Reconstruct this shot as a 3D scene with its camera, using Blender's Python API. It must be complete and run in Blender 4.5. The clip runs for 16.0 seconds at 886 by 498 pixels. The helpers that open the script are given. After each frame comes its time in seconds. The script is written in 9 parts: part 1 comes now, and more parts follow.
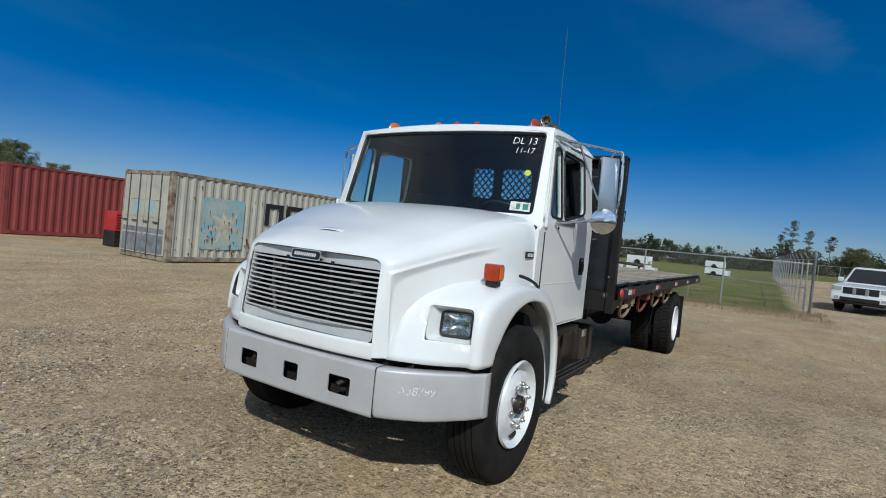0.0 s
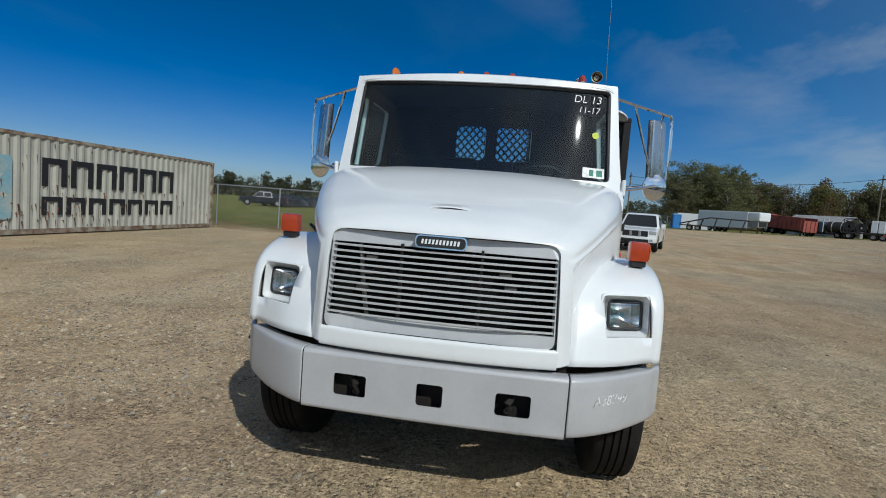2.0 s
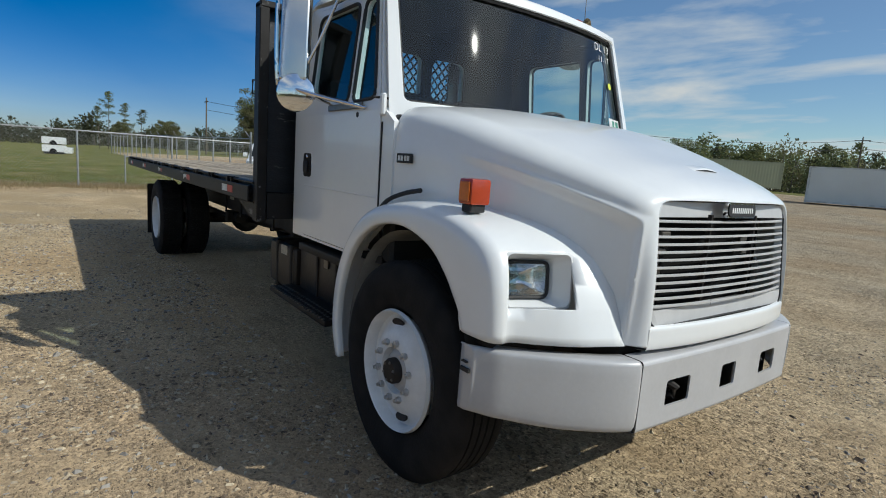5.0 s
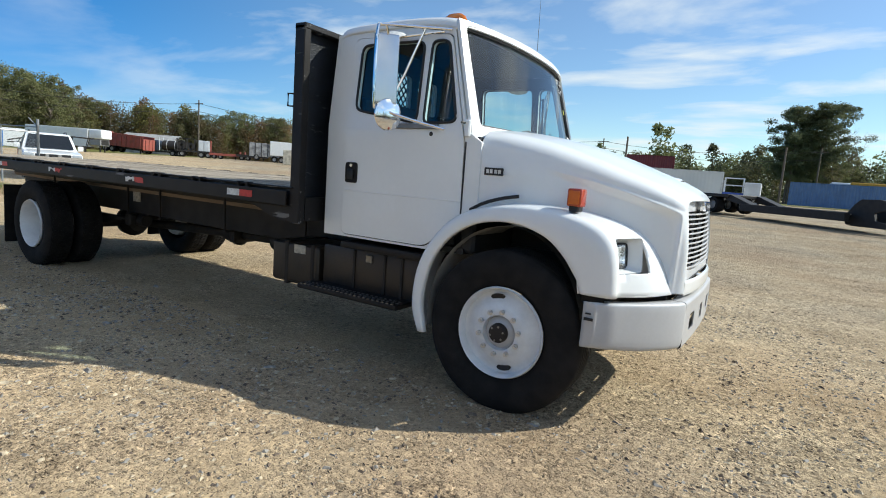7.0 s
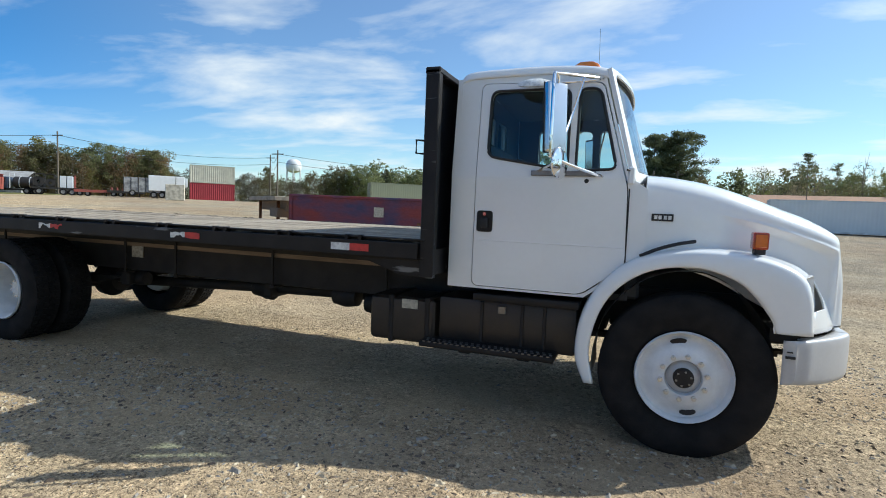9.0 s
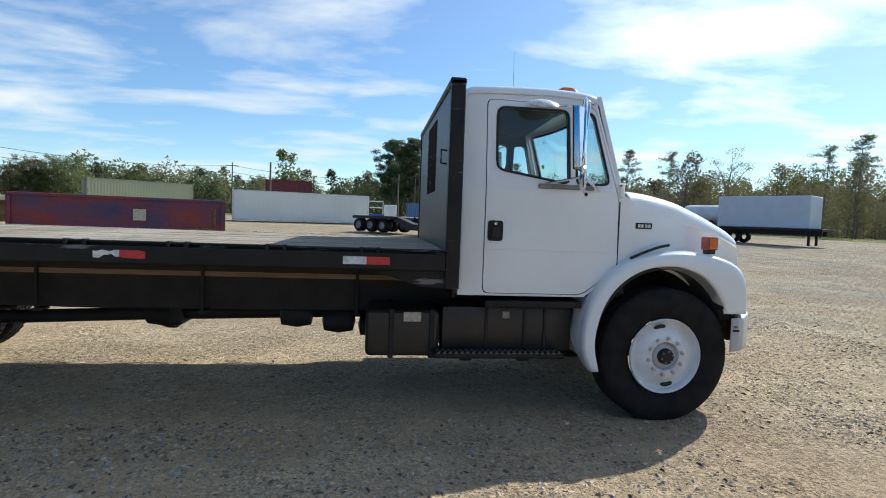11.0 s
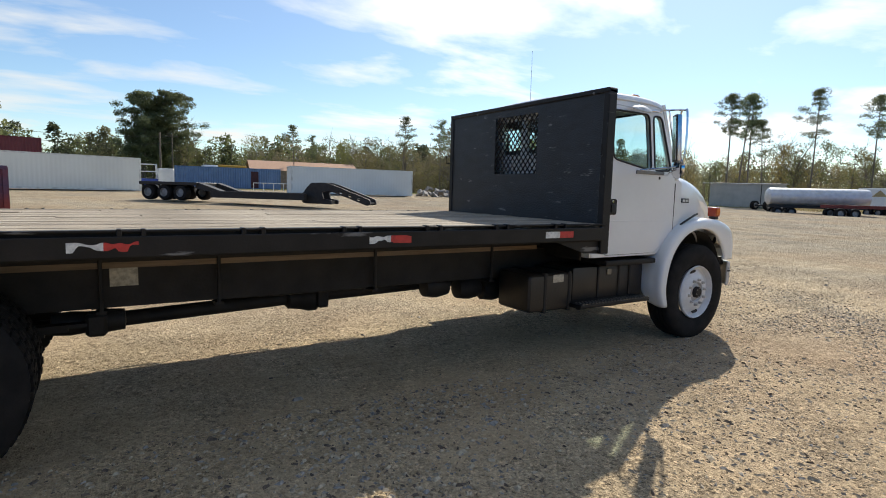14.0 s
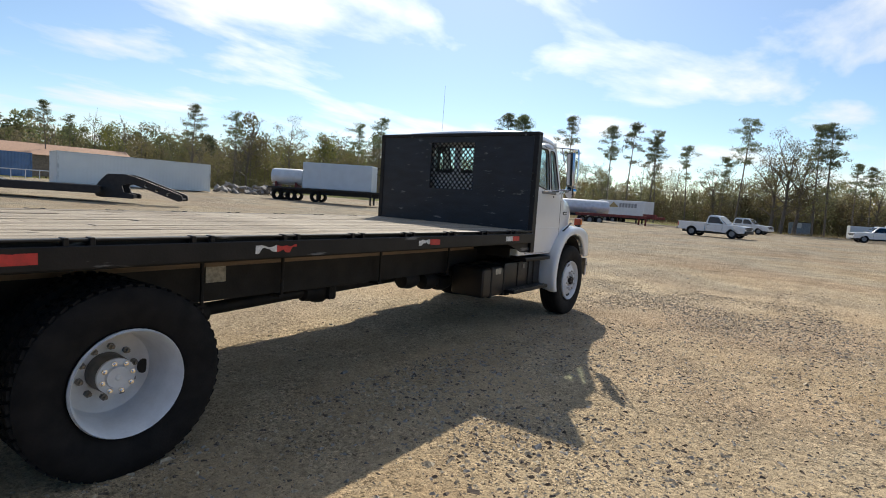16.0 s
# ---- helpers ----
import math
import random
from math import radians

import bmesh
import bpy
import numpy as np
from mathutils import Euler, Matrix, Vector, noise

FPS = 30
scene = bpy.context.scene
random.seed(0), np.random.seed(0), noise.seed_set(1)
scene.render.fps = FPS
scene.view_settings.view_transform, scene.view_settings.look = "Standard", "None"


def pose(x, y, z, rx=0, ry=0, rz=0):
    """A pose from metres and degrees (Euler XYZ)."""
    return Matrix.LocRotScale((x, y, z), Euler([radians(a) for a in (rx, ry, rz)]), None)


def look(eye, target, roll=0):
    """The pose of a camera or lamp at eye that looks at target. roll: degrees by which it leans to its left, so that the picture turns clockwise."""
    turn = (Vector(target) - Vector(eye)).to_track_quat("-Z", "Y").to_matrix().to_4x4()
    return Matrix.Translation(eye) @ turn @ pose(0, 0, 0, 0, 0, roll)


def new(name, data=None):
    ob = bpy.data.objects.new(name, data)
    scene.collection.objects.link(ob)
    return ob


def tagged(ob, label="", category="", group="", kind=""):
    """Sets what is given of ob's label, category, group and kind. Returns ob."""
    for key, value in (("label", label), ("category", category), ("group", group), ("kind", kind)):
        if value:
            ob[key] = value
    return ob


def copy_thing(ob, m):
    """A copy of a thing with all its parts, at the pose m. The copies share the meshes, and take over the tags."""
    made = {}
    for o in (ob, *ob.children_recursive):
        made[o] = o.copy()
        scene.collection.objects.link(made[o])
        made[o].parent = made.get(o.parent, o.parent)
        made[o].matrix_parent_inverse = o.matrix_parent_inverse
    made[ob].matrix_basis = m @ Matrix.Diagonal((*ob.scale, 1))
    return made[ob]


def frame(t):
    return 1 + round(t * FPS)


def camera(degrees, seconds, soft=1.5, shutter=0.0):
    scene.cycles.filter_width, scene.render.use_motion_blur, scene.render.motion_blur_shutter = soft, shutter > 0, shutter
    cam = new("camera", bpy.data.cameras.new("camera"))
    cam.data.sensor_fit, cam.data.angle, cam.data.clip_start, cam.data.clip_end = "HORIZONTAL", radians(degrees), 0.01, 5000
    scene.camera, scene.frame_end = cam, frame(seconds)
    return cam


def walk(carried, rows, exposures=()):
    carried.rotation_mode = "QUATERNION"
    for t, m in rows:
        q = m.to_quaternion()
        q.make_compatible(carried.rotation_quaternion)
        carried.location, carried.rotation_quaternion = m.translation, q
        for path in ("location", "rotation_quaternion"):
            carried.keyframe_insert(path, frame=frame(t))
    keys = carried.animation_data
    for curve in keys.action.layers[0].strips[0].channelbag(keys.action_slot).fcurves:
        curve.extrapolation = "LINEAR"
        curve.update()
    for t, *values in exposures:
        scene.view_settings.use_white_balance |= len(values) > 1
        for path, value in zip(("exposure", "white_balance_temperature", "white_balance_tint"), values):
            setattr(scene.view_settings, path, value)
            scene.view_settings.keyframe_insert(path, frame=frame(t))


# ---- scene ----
cam = camera(79.3, 16.0, soft=1.0)

PATH = [
    (0, (3.312, 2.387, 1.561), (1.6, 1.355, 1.51), 5.8),
    (0.5, (3.436, 1.868, 1.55), (1.651, 0.966, 1.496), 5.8),
    (1, (3.453, 1.357, 1.524), (1.609, 0.584, 1.449), 5.0),
    (1.5, (3.411, 0.861, 1.521), (1.506, 0.264, 1.411), 4.1),
    (2, (3.38, 0.354, 1.525), (1.406, 0.072, 1.37), 4.4),
    (2.5, (3.249, -0.14, 1.525), (1.26, -0.161, 1.318), 4.8),
    (3, (3.126, -0.626, 1.521), (1.155, -0.41, 1.26), 5.0),
    (3.5, (2.897, -1.037, 1.484), (0.973, -0.563, 1.212), 5.4),
    (4, (2.659, -1.475, 1.476), (0.817, -0.744, 1.205), 5.2),
    (4.5, (2.398, -1.918, 1.477), (0.658, -0.975, 1.19), 5.5),
    (4.7, (2.24, -2.084, 1.451), (0.557, -1.044, 1.159), 4.9),
    (6.8, (1.448, -3.932, 1.46), (0.357, -2.279, 1.184), 4.2),
    (7, (1.367, -4.018, 1.432), (0.323, -2.333, 1.163), 4.3),
    (7.5, (0.999, -4.259, 1.492), (0.116, -2.484, 1.227), 4.2),
    (8, (0.592, -4.499, 1.492), (-0.223, -2.686, 1.266), 3.9),
    (8.2, (0.414, -4.56, 1.476), (-0.396, -2.742, 1.273), 3.5),
    (10.3, (-1.513, -4.8, 1.471), (-1.664, -2.808, 1.377), 1.8),
    (10.5, (-1.704, -4.847, 1.47), (-1.735, -2.85, 1.374), 2.0),
    (11, (-2.221, -4.86, 1.47), (-1.966, -2.879, 1.364), 2.1),
    (11.5, (-2.755, -4.811, 1.487), (-2.295, -2.872, 1.332), 1.4),
    (12, (-3.319, -4.821, 1.516), (-2.723, -2.92, 1.341), 1.3),
    (12.5, (-3.885, -4.681, 1.495), (-3.177, -2.82, 1.303), 1.4),
    (13, (-4.449, -4.62, 1.517), (-3.659, -2.793, 1.32), 1.6),
    (13.5, (-4.917, -4.543, 1.513), (-4.027, -2.764, 1.313), 1.4),
    (14, (-5.418, -4.442, 1.514), (-4.35, -2.765, 1.299), 1.6),
    (14.5, (-5.905, -4.42, 1.543), (-4.663, -2.866, 1.34), 2.1),
    (15, (-6.444, -4.312, 1.586), (-5.027, -2.915, 1.381), 3.0),
    (15.5, (-7.051, -4.239, 1.593), (-5.513, -2.975, 1.402), 3.4),
    (16, (-7.567, -4.055, 1.559), (-5.937, -2.911, 1.378), 3.8),
]
walk(cam, [(t, look(eye, aim, roll)) for t, eye, aim, roll in PATH], [(0.0, -0.62, 6050, 4.0), (2.4, -0.72, 6150, 4.2), (3.4, -0.67, 6420, 5.0), (4.7, -0.5, 6350, 4.5), (6.8, 0.26, 6400, 3.8), (10.4, 0.27, 6050, 4.0), (11.6, 0.25, 6300, 5.5), (13.0, 0.28, 6800, 7.6), (16.0, 0.13, 6900, 9.0)])

# ---- world and sun ----
SUN_DIR = Vector((1.03, 0.69, 1.0)).normalized()
world = bpy.data.worlds.new("sky_world")
scene.world = world
world.use_nodes = True
wn, wl = world.node_tree.nodes, world.node_tree.links
wn.clear()
w_out = wn.new("ShaderNodeOutputWorld")
w_bg = wn.new("ShaderNodeBackground")
w_sky = wn.new("ShaderNodeTexSky")
w_sky.sky_type, w_sky.sun_disc = "NISHITA", False
w_sky.sun_elevation = math.asin(SUN_DIR.z)
w_sky.sun_rotation = math.atan2(SUN_DIR.x, SUN_DIR.y)
w_sky.air_density, w_sky.dust_density, w_sky.ozone_density = 1.0, 0.15, 4.5
w_bg.inputs["Strength"].default_value = 0.062
# thin wind-drawn clouds on a flat layer overhead
w_co = wn.new("ShaderNodeTexCoord")
w_sep = wn.new("ShaderNodeSeparateXYZ")
wl.new(w_co.outputs["Generated"], w_sep.inputs[0])


def w_math(op, a, b=None):
    n = wn.new("ShaderNodeMath")
    n.operation = op
    for i, v in enumerate((a, b)):
        if v is None:
            continue
        if isinstance(v, (int, float)):
            n.inputs[i].default_value = v
        else:
            wl.new(v, n.inputs[i])
    return n.outputs[0]


w_up = w_math("ADD", w_math("MAXIMUM", w_sep.outputs["Z"], 0.0), 0.10)
w_comb = wn.new("ShaderNodeCombineXYZ")
wl.new(w_math("DIVIDE", w_sep.outputs["X"], w_up), w_comb.inputs[0])
wl.new(w_math("DIVIDE", w_sep.outputs["Y"], w_up), w_comb.inputs[1])
w_map = wn.new("ShaderNodeMapping")
w_map.inputs["Rotation"].default_value = (0, 0, radians(25))
w_map.inputs["Scale"].default_value = (0.62, 1.0, 1.0)
w_map.inputs["Location"].default_value = (1.3, 0.4, 0.0)
wl.new(w_comb.outputs[0], w_map.inputs[0])
w_no = wn.new("ShaderNodeTexNoise")
w_no.inputs["Scale"].default_value, w_no.inputs["Detail"].default_value = 1.25, 8.0
w_no.inputs["Roughness"].default_value, w_no.inputs["Distortion"].default_value = 0.54, 0.25
wl.new(w_map.outputs[0], w_no.inputs["Vector"])
w_ramp = wn.new("ShaderNodeValToRGB")
w_ramp.color_ramp.elements[0].position, w_ramp.color_ramp.elements[1].position = 0.46, 0.67
wl.new(w_no.outputs["Fac"], w_ramp.inputs[0])
# more cloud on the sunward half of the sky
w_dot = wn.new("ShaderNodeVectorMath")
w_dot.operation = "DOT_PRODUCT"
wl.new(w_co.outputs["Generated"], w_dot.inputs[0])
w_dot.inputs[1].default_value = SUN_DIR
w_side = wn.new("ShaderNodeMapRange")
w_side.inputs["From Min"].default_value, w_side.inputs["From Max"].default_value = -0.42, 0.06
w_side.inputs["To Min"].default_value, w_side.inputs["To Max"].default_value = 0.02, 1.0
wl.new(w_dot.outputs["Value"], w_side.inputs["Value"])
w_mix = wn.new("ShaderNodeMixRGB")
# clouds brighten towards the sun
w_glow = w_math("ADD", w_math("MULTIPLY", w_math("POWER", w_math("MAXIMUM", w_dot.outputs["Value"], 0.0), 6.0), 14.0), 12.5)
w_cc = wn.new("ShaderNodeCombineXYZ")
for i, v in enumerate((0.97, 1.0, 1.03)):
    wl.new(w_math("MULTIPLY", w_glow, v), w_cc.inputs[i])
wl.new(w_cc.outputs[0], w_mix.inputs["Color2"])
w_veil = wn.new("ShaderNodeMapRange")
w_veil.inputs["From Min"].default_value, w_veil.inputs["From Max"].default_value = -0.25, 0.95
w_veil.inputs["To Min"].default_value, w_veil.inputs["To Max"].default_value = 0.0, 0.18
wl.new(w_dot.outputs["Value"], w_veil.inputs["Value"])
wl.new(w_math("MAXIMUM", w_math("MULTIPLY", w_ramp.outputs[0], w_side.outputs[0]), w_veil.outputs[0]), w_mix.inputs["Fac"])
w_hs = wn.new("ShaderNodeHueSaturation")
w_hs.inputs["Hue"].default_value = 0.507
wl.new(w_sky.outputs[0], w_hs.inputs["Color"])
# hazier, paler blue towards the sun
w_haze = wn.new("ShaderNodeMapRange")
w_haze.inputs["From Min"].default_value, w_haze.inputs["From Max"].default_value = -0.52, 0.06
wl.new(w_dot.outputs["Value"], w_haze.inputs["Value"])
w_pale = wn.new("ShaderNodeMixRGB")
w_pale.blend_type = "MULTIPLY"
w_pale.inputs["Color2"].default_value = (2.2, 2.22, 2.06, 1)
wl.new(w_haze.outputs[0], w_pale.inputs["Fac"])
w_sat = wn.new("ShaderNodeMapRange")
w_sat.inputs["To Min"].default_value, w_sat.inputs["To Max"].default_value = 1.55, 1.15
wl.new(w_haze.outputs[0], w_sat.inputs["Value"])
wl.new(w_sat.outputs[0], w_hs.inputs["Saturation"])
w_val = wn.new("ShaderNodeMapRange")
w_val.inputs["To Min"].default_value, w_val.inputs["To Max"].default_value = 1.22, 1.0
wl.new(w_haze.outputs[0], w_val.inputs["Value"])
wl.new(w_val.outputs[0], w_hs.inputs["Value"])
# bluer skyline away from the sun
w_low = wn.new("ShaderNodeMapRange")
w_low.inputs["From Min"].default_value, w_low.inputs["From Max"].default_value = 0.0, 0.30
w_low.inputs["To Min"].default_value, w_low.inputs["To Max"].default_value = 1.0, 0.0
wl.new(w_sep.outputs["Z"], w_low.inputs["Value"])
w_cool = wn.new("ShaderNodeMixRGB")
w_cool.blend_type = "MULTIPLY"
w_cool.inputs["Color2"].default_value = (0.84, 0.93, 1.38, 1)
wl.new(w_math("MULTIPLY", w_low.outputs[0], w_math("SUBTRACT", 1.0, w_haze.outputs[0])), w_cool.inputs["Fac"])
wl.new(w_hs.outputs[0], w_cool.inputs["Color1"])
wl.new(w_cool.outputs[0], w_pale.inputs["Color1"])
wl.new(w_pale.outputs[0], w_mix.inputs["Color1"])
wl.new(w_mix.outputs[0], w_bg.inputs["Color"])
wl.new(w_bg.outputs[0], w_out.inputs["Surface"])
sun_data = bpy.data.lights.new("sun", "SUN")
sun_data.energy, sun_data.angle, sun_data.color = 4.9, radians(0.55), (1.0, 0.965, 0.90)
sun_ob = new("sun", sun_data)
sun_ob.matrix_world = look(SUN_DIR * 50, (0, 0, 0))


# ---- materials ----
def mat(name, col, rough=0.6, metal=0.0, var=0.15, scale=6.0, fine=60.0, bump=0.1, col2=None, coat=0.0, stretch=(1, 1, 1), per_object=0.0, spec=0.5, dist=0.01, scuff=None):
    """A surface with broad stains and fine grain, in object space at real size."""
    m = bpy.data.materials.new(name)
    m.use_nodes = True
    nt = m.node_tree
    n, l = nt.nodes, nt.links
    b = n["Principled BSDF"]
    b.inputs["Roughness"].default_value, b.inputs["Metallic"].default_value = rough, metal
    b.inputs["Coat Weight"].default_value = coat
    b.inputs["Coat Roughness"].default_value = 0.06
    b.inputs["Specular IOR Level"].default_value = spec
    co = n.new("ShaderNodeTexCoord")
    mp = n.new("ShaderNodeMapping")
    mp.inputs["Scale"].default_value = stretch
    l.new(co.outputs["Object"], mp.inputs[0])
    n1, n2 = n.new("ShaderNodeTexNoise"), n.new("ShaderNodeTexNoise")
    n1.inputs["Scale"].default_value, n1.inputs["Detail"].default_value = scale, 6
    n2.inputs["Scale"].default_value, n2.inputs["Detail"].default_value = fine, 4
    l.new(mp.outputs[0], n1.inputs["Vector"])
    l.new(mp.outputs[0], n2.inputs["Vector"])
    dark = col2 if col2 else tuple(c * (1 - 2.2 * var) if 2.2 * var < 0.9 else c * 0.1 for c in col)
    r = n.new("ShaderNodeValToRGB")
    r.color_ramp.elements[0].position, r.color_ramp.elements[1].position = 0.34, 0.62
    r.color_ramp.elements[0].color, r.color_ramp.elements[1].color = (*dark, 1), (*col, 1)
    l.new(n1.outputs["Fac"], r.inputs[0])
    mx = n.new("ShaderNodeMixRGB")
    mx.blend_type = "MULTIPLY"
    mx.inputs["Fac"].default_value = min(1.0, var * 3)
    l.new(r.outputs[0], mx.inputs["Color1"])
    g = n.new("ShaderNodeMapRange")
    g.inputs["To Min"].default_value, g.inputs["To Max"].default_value = 0.62, 1.3
    l.new(n2.outputs["Fac"], g.inputs["Value"])
    l.new(g.outputs[0], mx.inputs["Color2"])
    out = mx.outputs[0]
    if scuff:
        # short pale scratches, drawn out along one way
        ms, ns, rs, xs = n.new("ShaderNodeMapping"), n.new("ShaderNodeTexNoise"), n.new("ShaderNodeValToRGB"), n.new("ShaderNodeMixRGB")
        ms.inputs["Scale"].default_value = scuff
        ns.inputs["Scale"].default_value, ns.inputs["Detail"].default_value, ns.inputs["Roughness"].default_value = 1.0, 5, 0.62
        rs.color_ramp.elements[0].position, rs.color_ramp.elements[1].position = 0.63, 0.70
        l.new(co.outputs["Object"], ms.inputs[0])
        l.new(ms.outputs[0], ns.inputs["Vector"])
        l.new(ns.outputs["Fac"], rs.inputs[0])
        l.new(rs.outputs[0], xs.inputs["Fac"])
        l.new(out, xs.inputs["Color1"])
        xs.inputs["Color2"].default_value = (0.17, 0.165, 0.16, 1)
        out = xs.outputs[0]
    if per_object:
        oi = n.new("ShaderNodeObjectInfo")
        hs = n.new("ShaderNodeHueSaturation")
        mr = n.new("ShaderNodeMapRange")
        mr.inputs["To Min"].default_value, mr.inputs["To Max"].default_value = 1 - per_object, 1 + per_object
        l.new(oi.outputs["Random"], mr.inputs["Value"])
        l.new(mr.outputs[0], hs.inputs["Value"])
        l.new(out, hs.inputs["Color"])
        out = hs.outputs[0]
    l.new(out, b.inputs["Base Color"])
    if bump:
        bp = n.new("ShaderNodeBump")
        bp.inputs["Strength"].default_value, bp.inputs["Distance"].default_value = bump, dist
        l.new(n2.outputs["Fac"], bp.inputs["Height"])
        l.new(bp.outputs[0], b.inputs["Normal"])
    return m


def glass(name, tint, alpha, rough=0.02):
    """Thin tinted pane: a mix of clear and mirror-like gloss."""
    m = bpy.data.materials.new(name)
    m.use_nodes = True
    n, l = m.node_tree.nodes, m.node_tree.links
    n.clear()
    o = n.new("ShaderNodeOutputMaterial")
    t, g, mix = n.new("ShaderNodeBsdfTransparent"), n.new("ShaderNodeBsdfGlossy"), n.new("ShaderNodeMixShader")
    t.inputs["Color"].default_value = (*tint, 1)
    g.inputs["Roughness"].default_value = rough
    f = n.new("ShaderNodeLayerWeight")
    f.inputs["Blend"].default_value = 0.5
    p5, sc = n.new("ShaderNodeMath"), n.new("ShaderNodeMapRange")
    p5.operation = "POWER"
    p5.inputs[1].default_value = 4.0
    sc.inputs["To Min"].default_value, sc.inputs["To Max"].default_value = 0.07, 1.0
    l.new(f.outputs["Facing"], p5.inputs[0])
    l.new(p5.outputs[0], sc.inputs["Value"])
    l.new(sc.outputs[0], mix.inputs["Fac"])
    l.new(t.outputs[0], mix.inputs[1])
    l.new(g.outputs[0], mix.inputs[2])
    l.new(mix.outputs[0], o.inputs["Surface"])
    return m


M = {
    "white": mat("white_truck_paint", (0.78, 0.79, 0.79), 0.28, 0, 0.02, 2.5, 25, 0.0, coat=0.6),
    "silver": mat("silver_grey_paint", (0.475, 0.47, 0.475), 0.42, 0.1, 0.05, 4, 60, 0.03, coat=0.2),
    "grille": mat("brushed_grille_metal", (0.62, 0.62, 0.625), 0.40, 0.3, 0.04, 8, 80, 0.02),
    "chrome": mat("polished_chrome", (0.85, 0.85, 0.86), 0.08, 1.0, 0.02, 5, 50, 0.0),
    "black": mat("black_chassis_paint", (0.030, 0.025, 0.022), 0.6, 0, 0.2, 5, 60, 0.15, spec=0.3),
    "blackgloss": mat("black_painted_steel", (0.015, 0.0125, 0.0115), 0.5, 0, 0.2, 6, 70, 0.12, spec=0.28, scuff=(2.2, 16.0, 14.0)),
    "rubber": mat("tyre_rubber", (0.0105, 0.0102, 0.0102), 0.82, 0, 0.15, 8, 90, 0.25, col2=(0.02, 0.018, 0.017), spec=0.18),
    "housing": mat("dark_arch_shade_panel", (0.035, 0.034, 0.033), 0.8, 0, 0.15, 6, 50, 0.1),
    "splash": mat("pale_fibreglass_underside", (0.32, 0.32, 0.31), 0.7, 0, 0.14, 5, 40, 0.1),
    "housingmetal": mat("brushed_bright_metal", (0.70, 0.70, 0.70), 0.24, 1.0, 0.03, 6, 80, 0.02),
    "seal": mat("black_rubber_seal", (0.012, 0.012, 0.013), 0.6, 0, 0.05, 10, 80, 0.0),
    "rim": mat("white_wheel_paint", (0.72, 0.73, 0.74), 0.38, 0, 0.06, 9, 60, 0.04),
    "steel": mat("bare_dull_steel", (0.26, 0.245, 0.23), 0.38, 0.85, 0.12, 20, 120, 0.05),
    "nut": mat("bright_worn_steel", (0.62, 0.61, 0.60), 0.3, 0.9, 0.1, 20, 120, 0.05),
    "amber": mat("amber_lamp_lens", (0.62, 0.14, 0.015), 0.18, 0, 0.05, 30, 200, 0.12, coat=0.5),
    "amberdark": mat("orange_red_lamp_lens", (0.38, 0.045, 0.012), 0.2, 0, 0.05, 30, 200, 0.12, coat=0.5),
    "amberlight": mat("amber_roof_lens", (0.60, 0.16, 0.015), 0.2, 0, 0.05, 30, 200, 0.1, coat=0.5),
    "interior": mat("dark_grey_cab_trim", (0.020, 0.021, 0.023), 0.7, 0, 0.1, 6, 80, 0.1),
    "headliner": mat("grey_blue_headliner", (0.05, 0.053, 0.06), 0.9, 0, 0.06, 6, 80, 0.1),
    "wood": mat("weathered_tan_deck_plank", (0.47, 0.395, 0.30), 0.88, 0, 0.36, 2.4, 22, 0.7, col2=(0.21, 0.165, 0.115), stretch=(0.45, 10, 10), per_object=0.20),
    "sill": mat("raw_brown_timber", (0.30, 0.21, 0.14), 0.85, 0, 0.15, 5, 40, 0.3, stretch=(0.5, 8, 8)),
    "board": mat("dark_painted_headboard", (0.018, 0.021, 0.028), 0.40, 0, 0.25, 4, 40, 0.35, spec=0.36, col2=(0.012, 0.014, 0.017), stretch=(1, 1, 3), scuff=(3.0, 4.5, 22.0)),
    "redtape": mat("red_reflective_tape", (0.55, 0.035, 0.03), 0.4, 0, 0.1, 30, 120, 0.05),
    "whitetape": mat("white_reflective_tape", (0.72, 0.72, 0.70), 0.4, 0, 0.15, 30, 120, 0.05),
    "label": mat("pale_metal_label", (0.55, 0.50, 0.40), 0.5, 0.2, 0.2, 30, 150, 0.05),
    "ink": mat("white_marker_ink", (0.85, 0.85, 0.85), 0.8, 0, 0.02, 10, 60, 0),
    "chalk": mat("faint_chalk_writing", (0.86, 0.86, 0.86), 0.9, 0, 0.25, 60, 200, 0),
    "green": mat("green_yellow_sticker", (0.55, 0.62, 0.05), 0.6, 0, 0.05, 10, 60, 0),
    "rust": mat("red_oxide_rusty_paint", (0.22, 0.05, 0.035), 0.75, 0, 0.2, 3, 30, 0.2),
    "lamp": glass("clear_ribbed_lens", (0.95, 0.96, 0.97), 0.2, 0.04),
    "bowl": mat("aluminised_lamp_bowl", (0.86, 0.87, 0.88), 0.20, 1.0, 0.04, 12, 60, 0.1),
    "glass": glass("tinted_cab_glass", (0.72, 0.85, 0.85), 0.2),
}


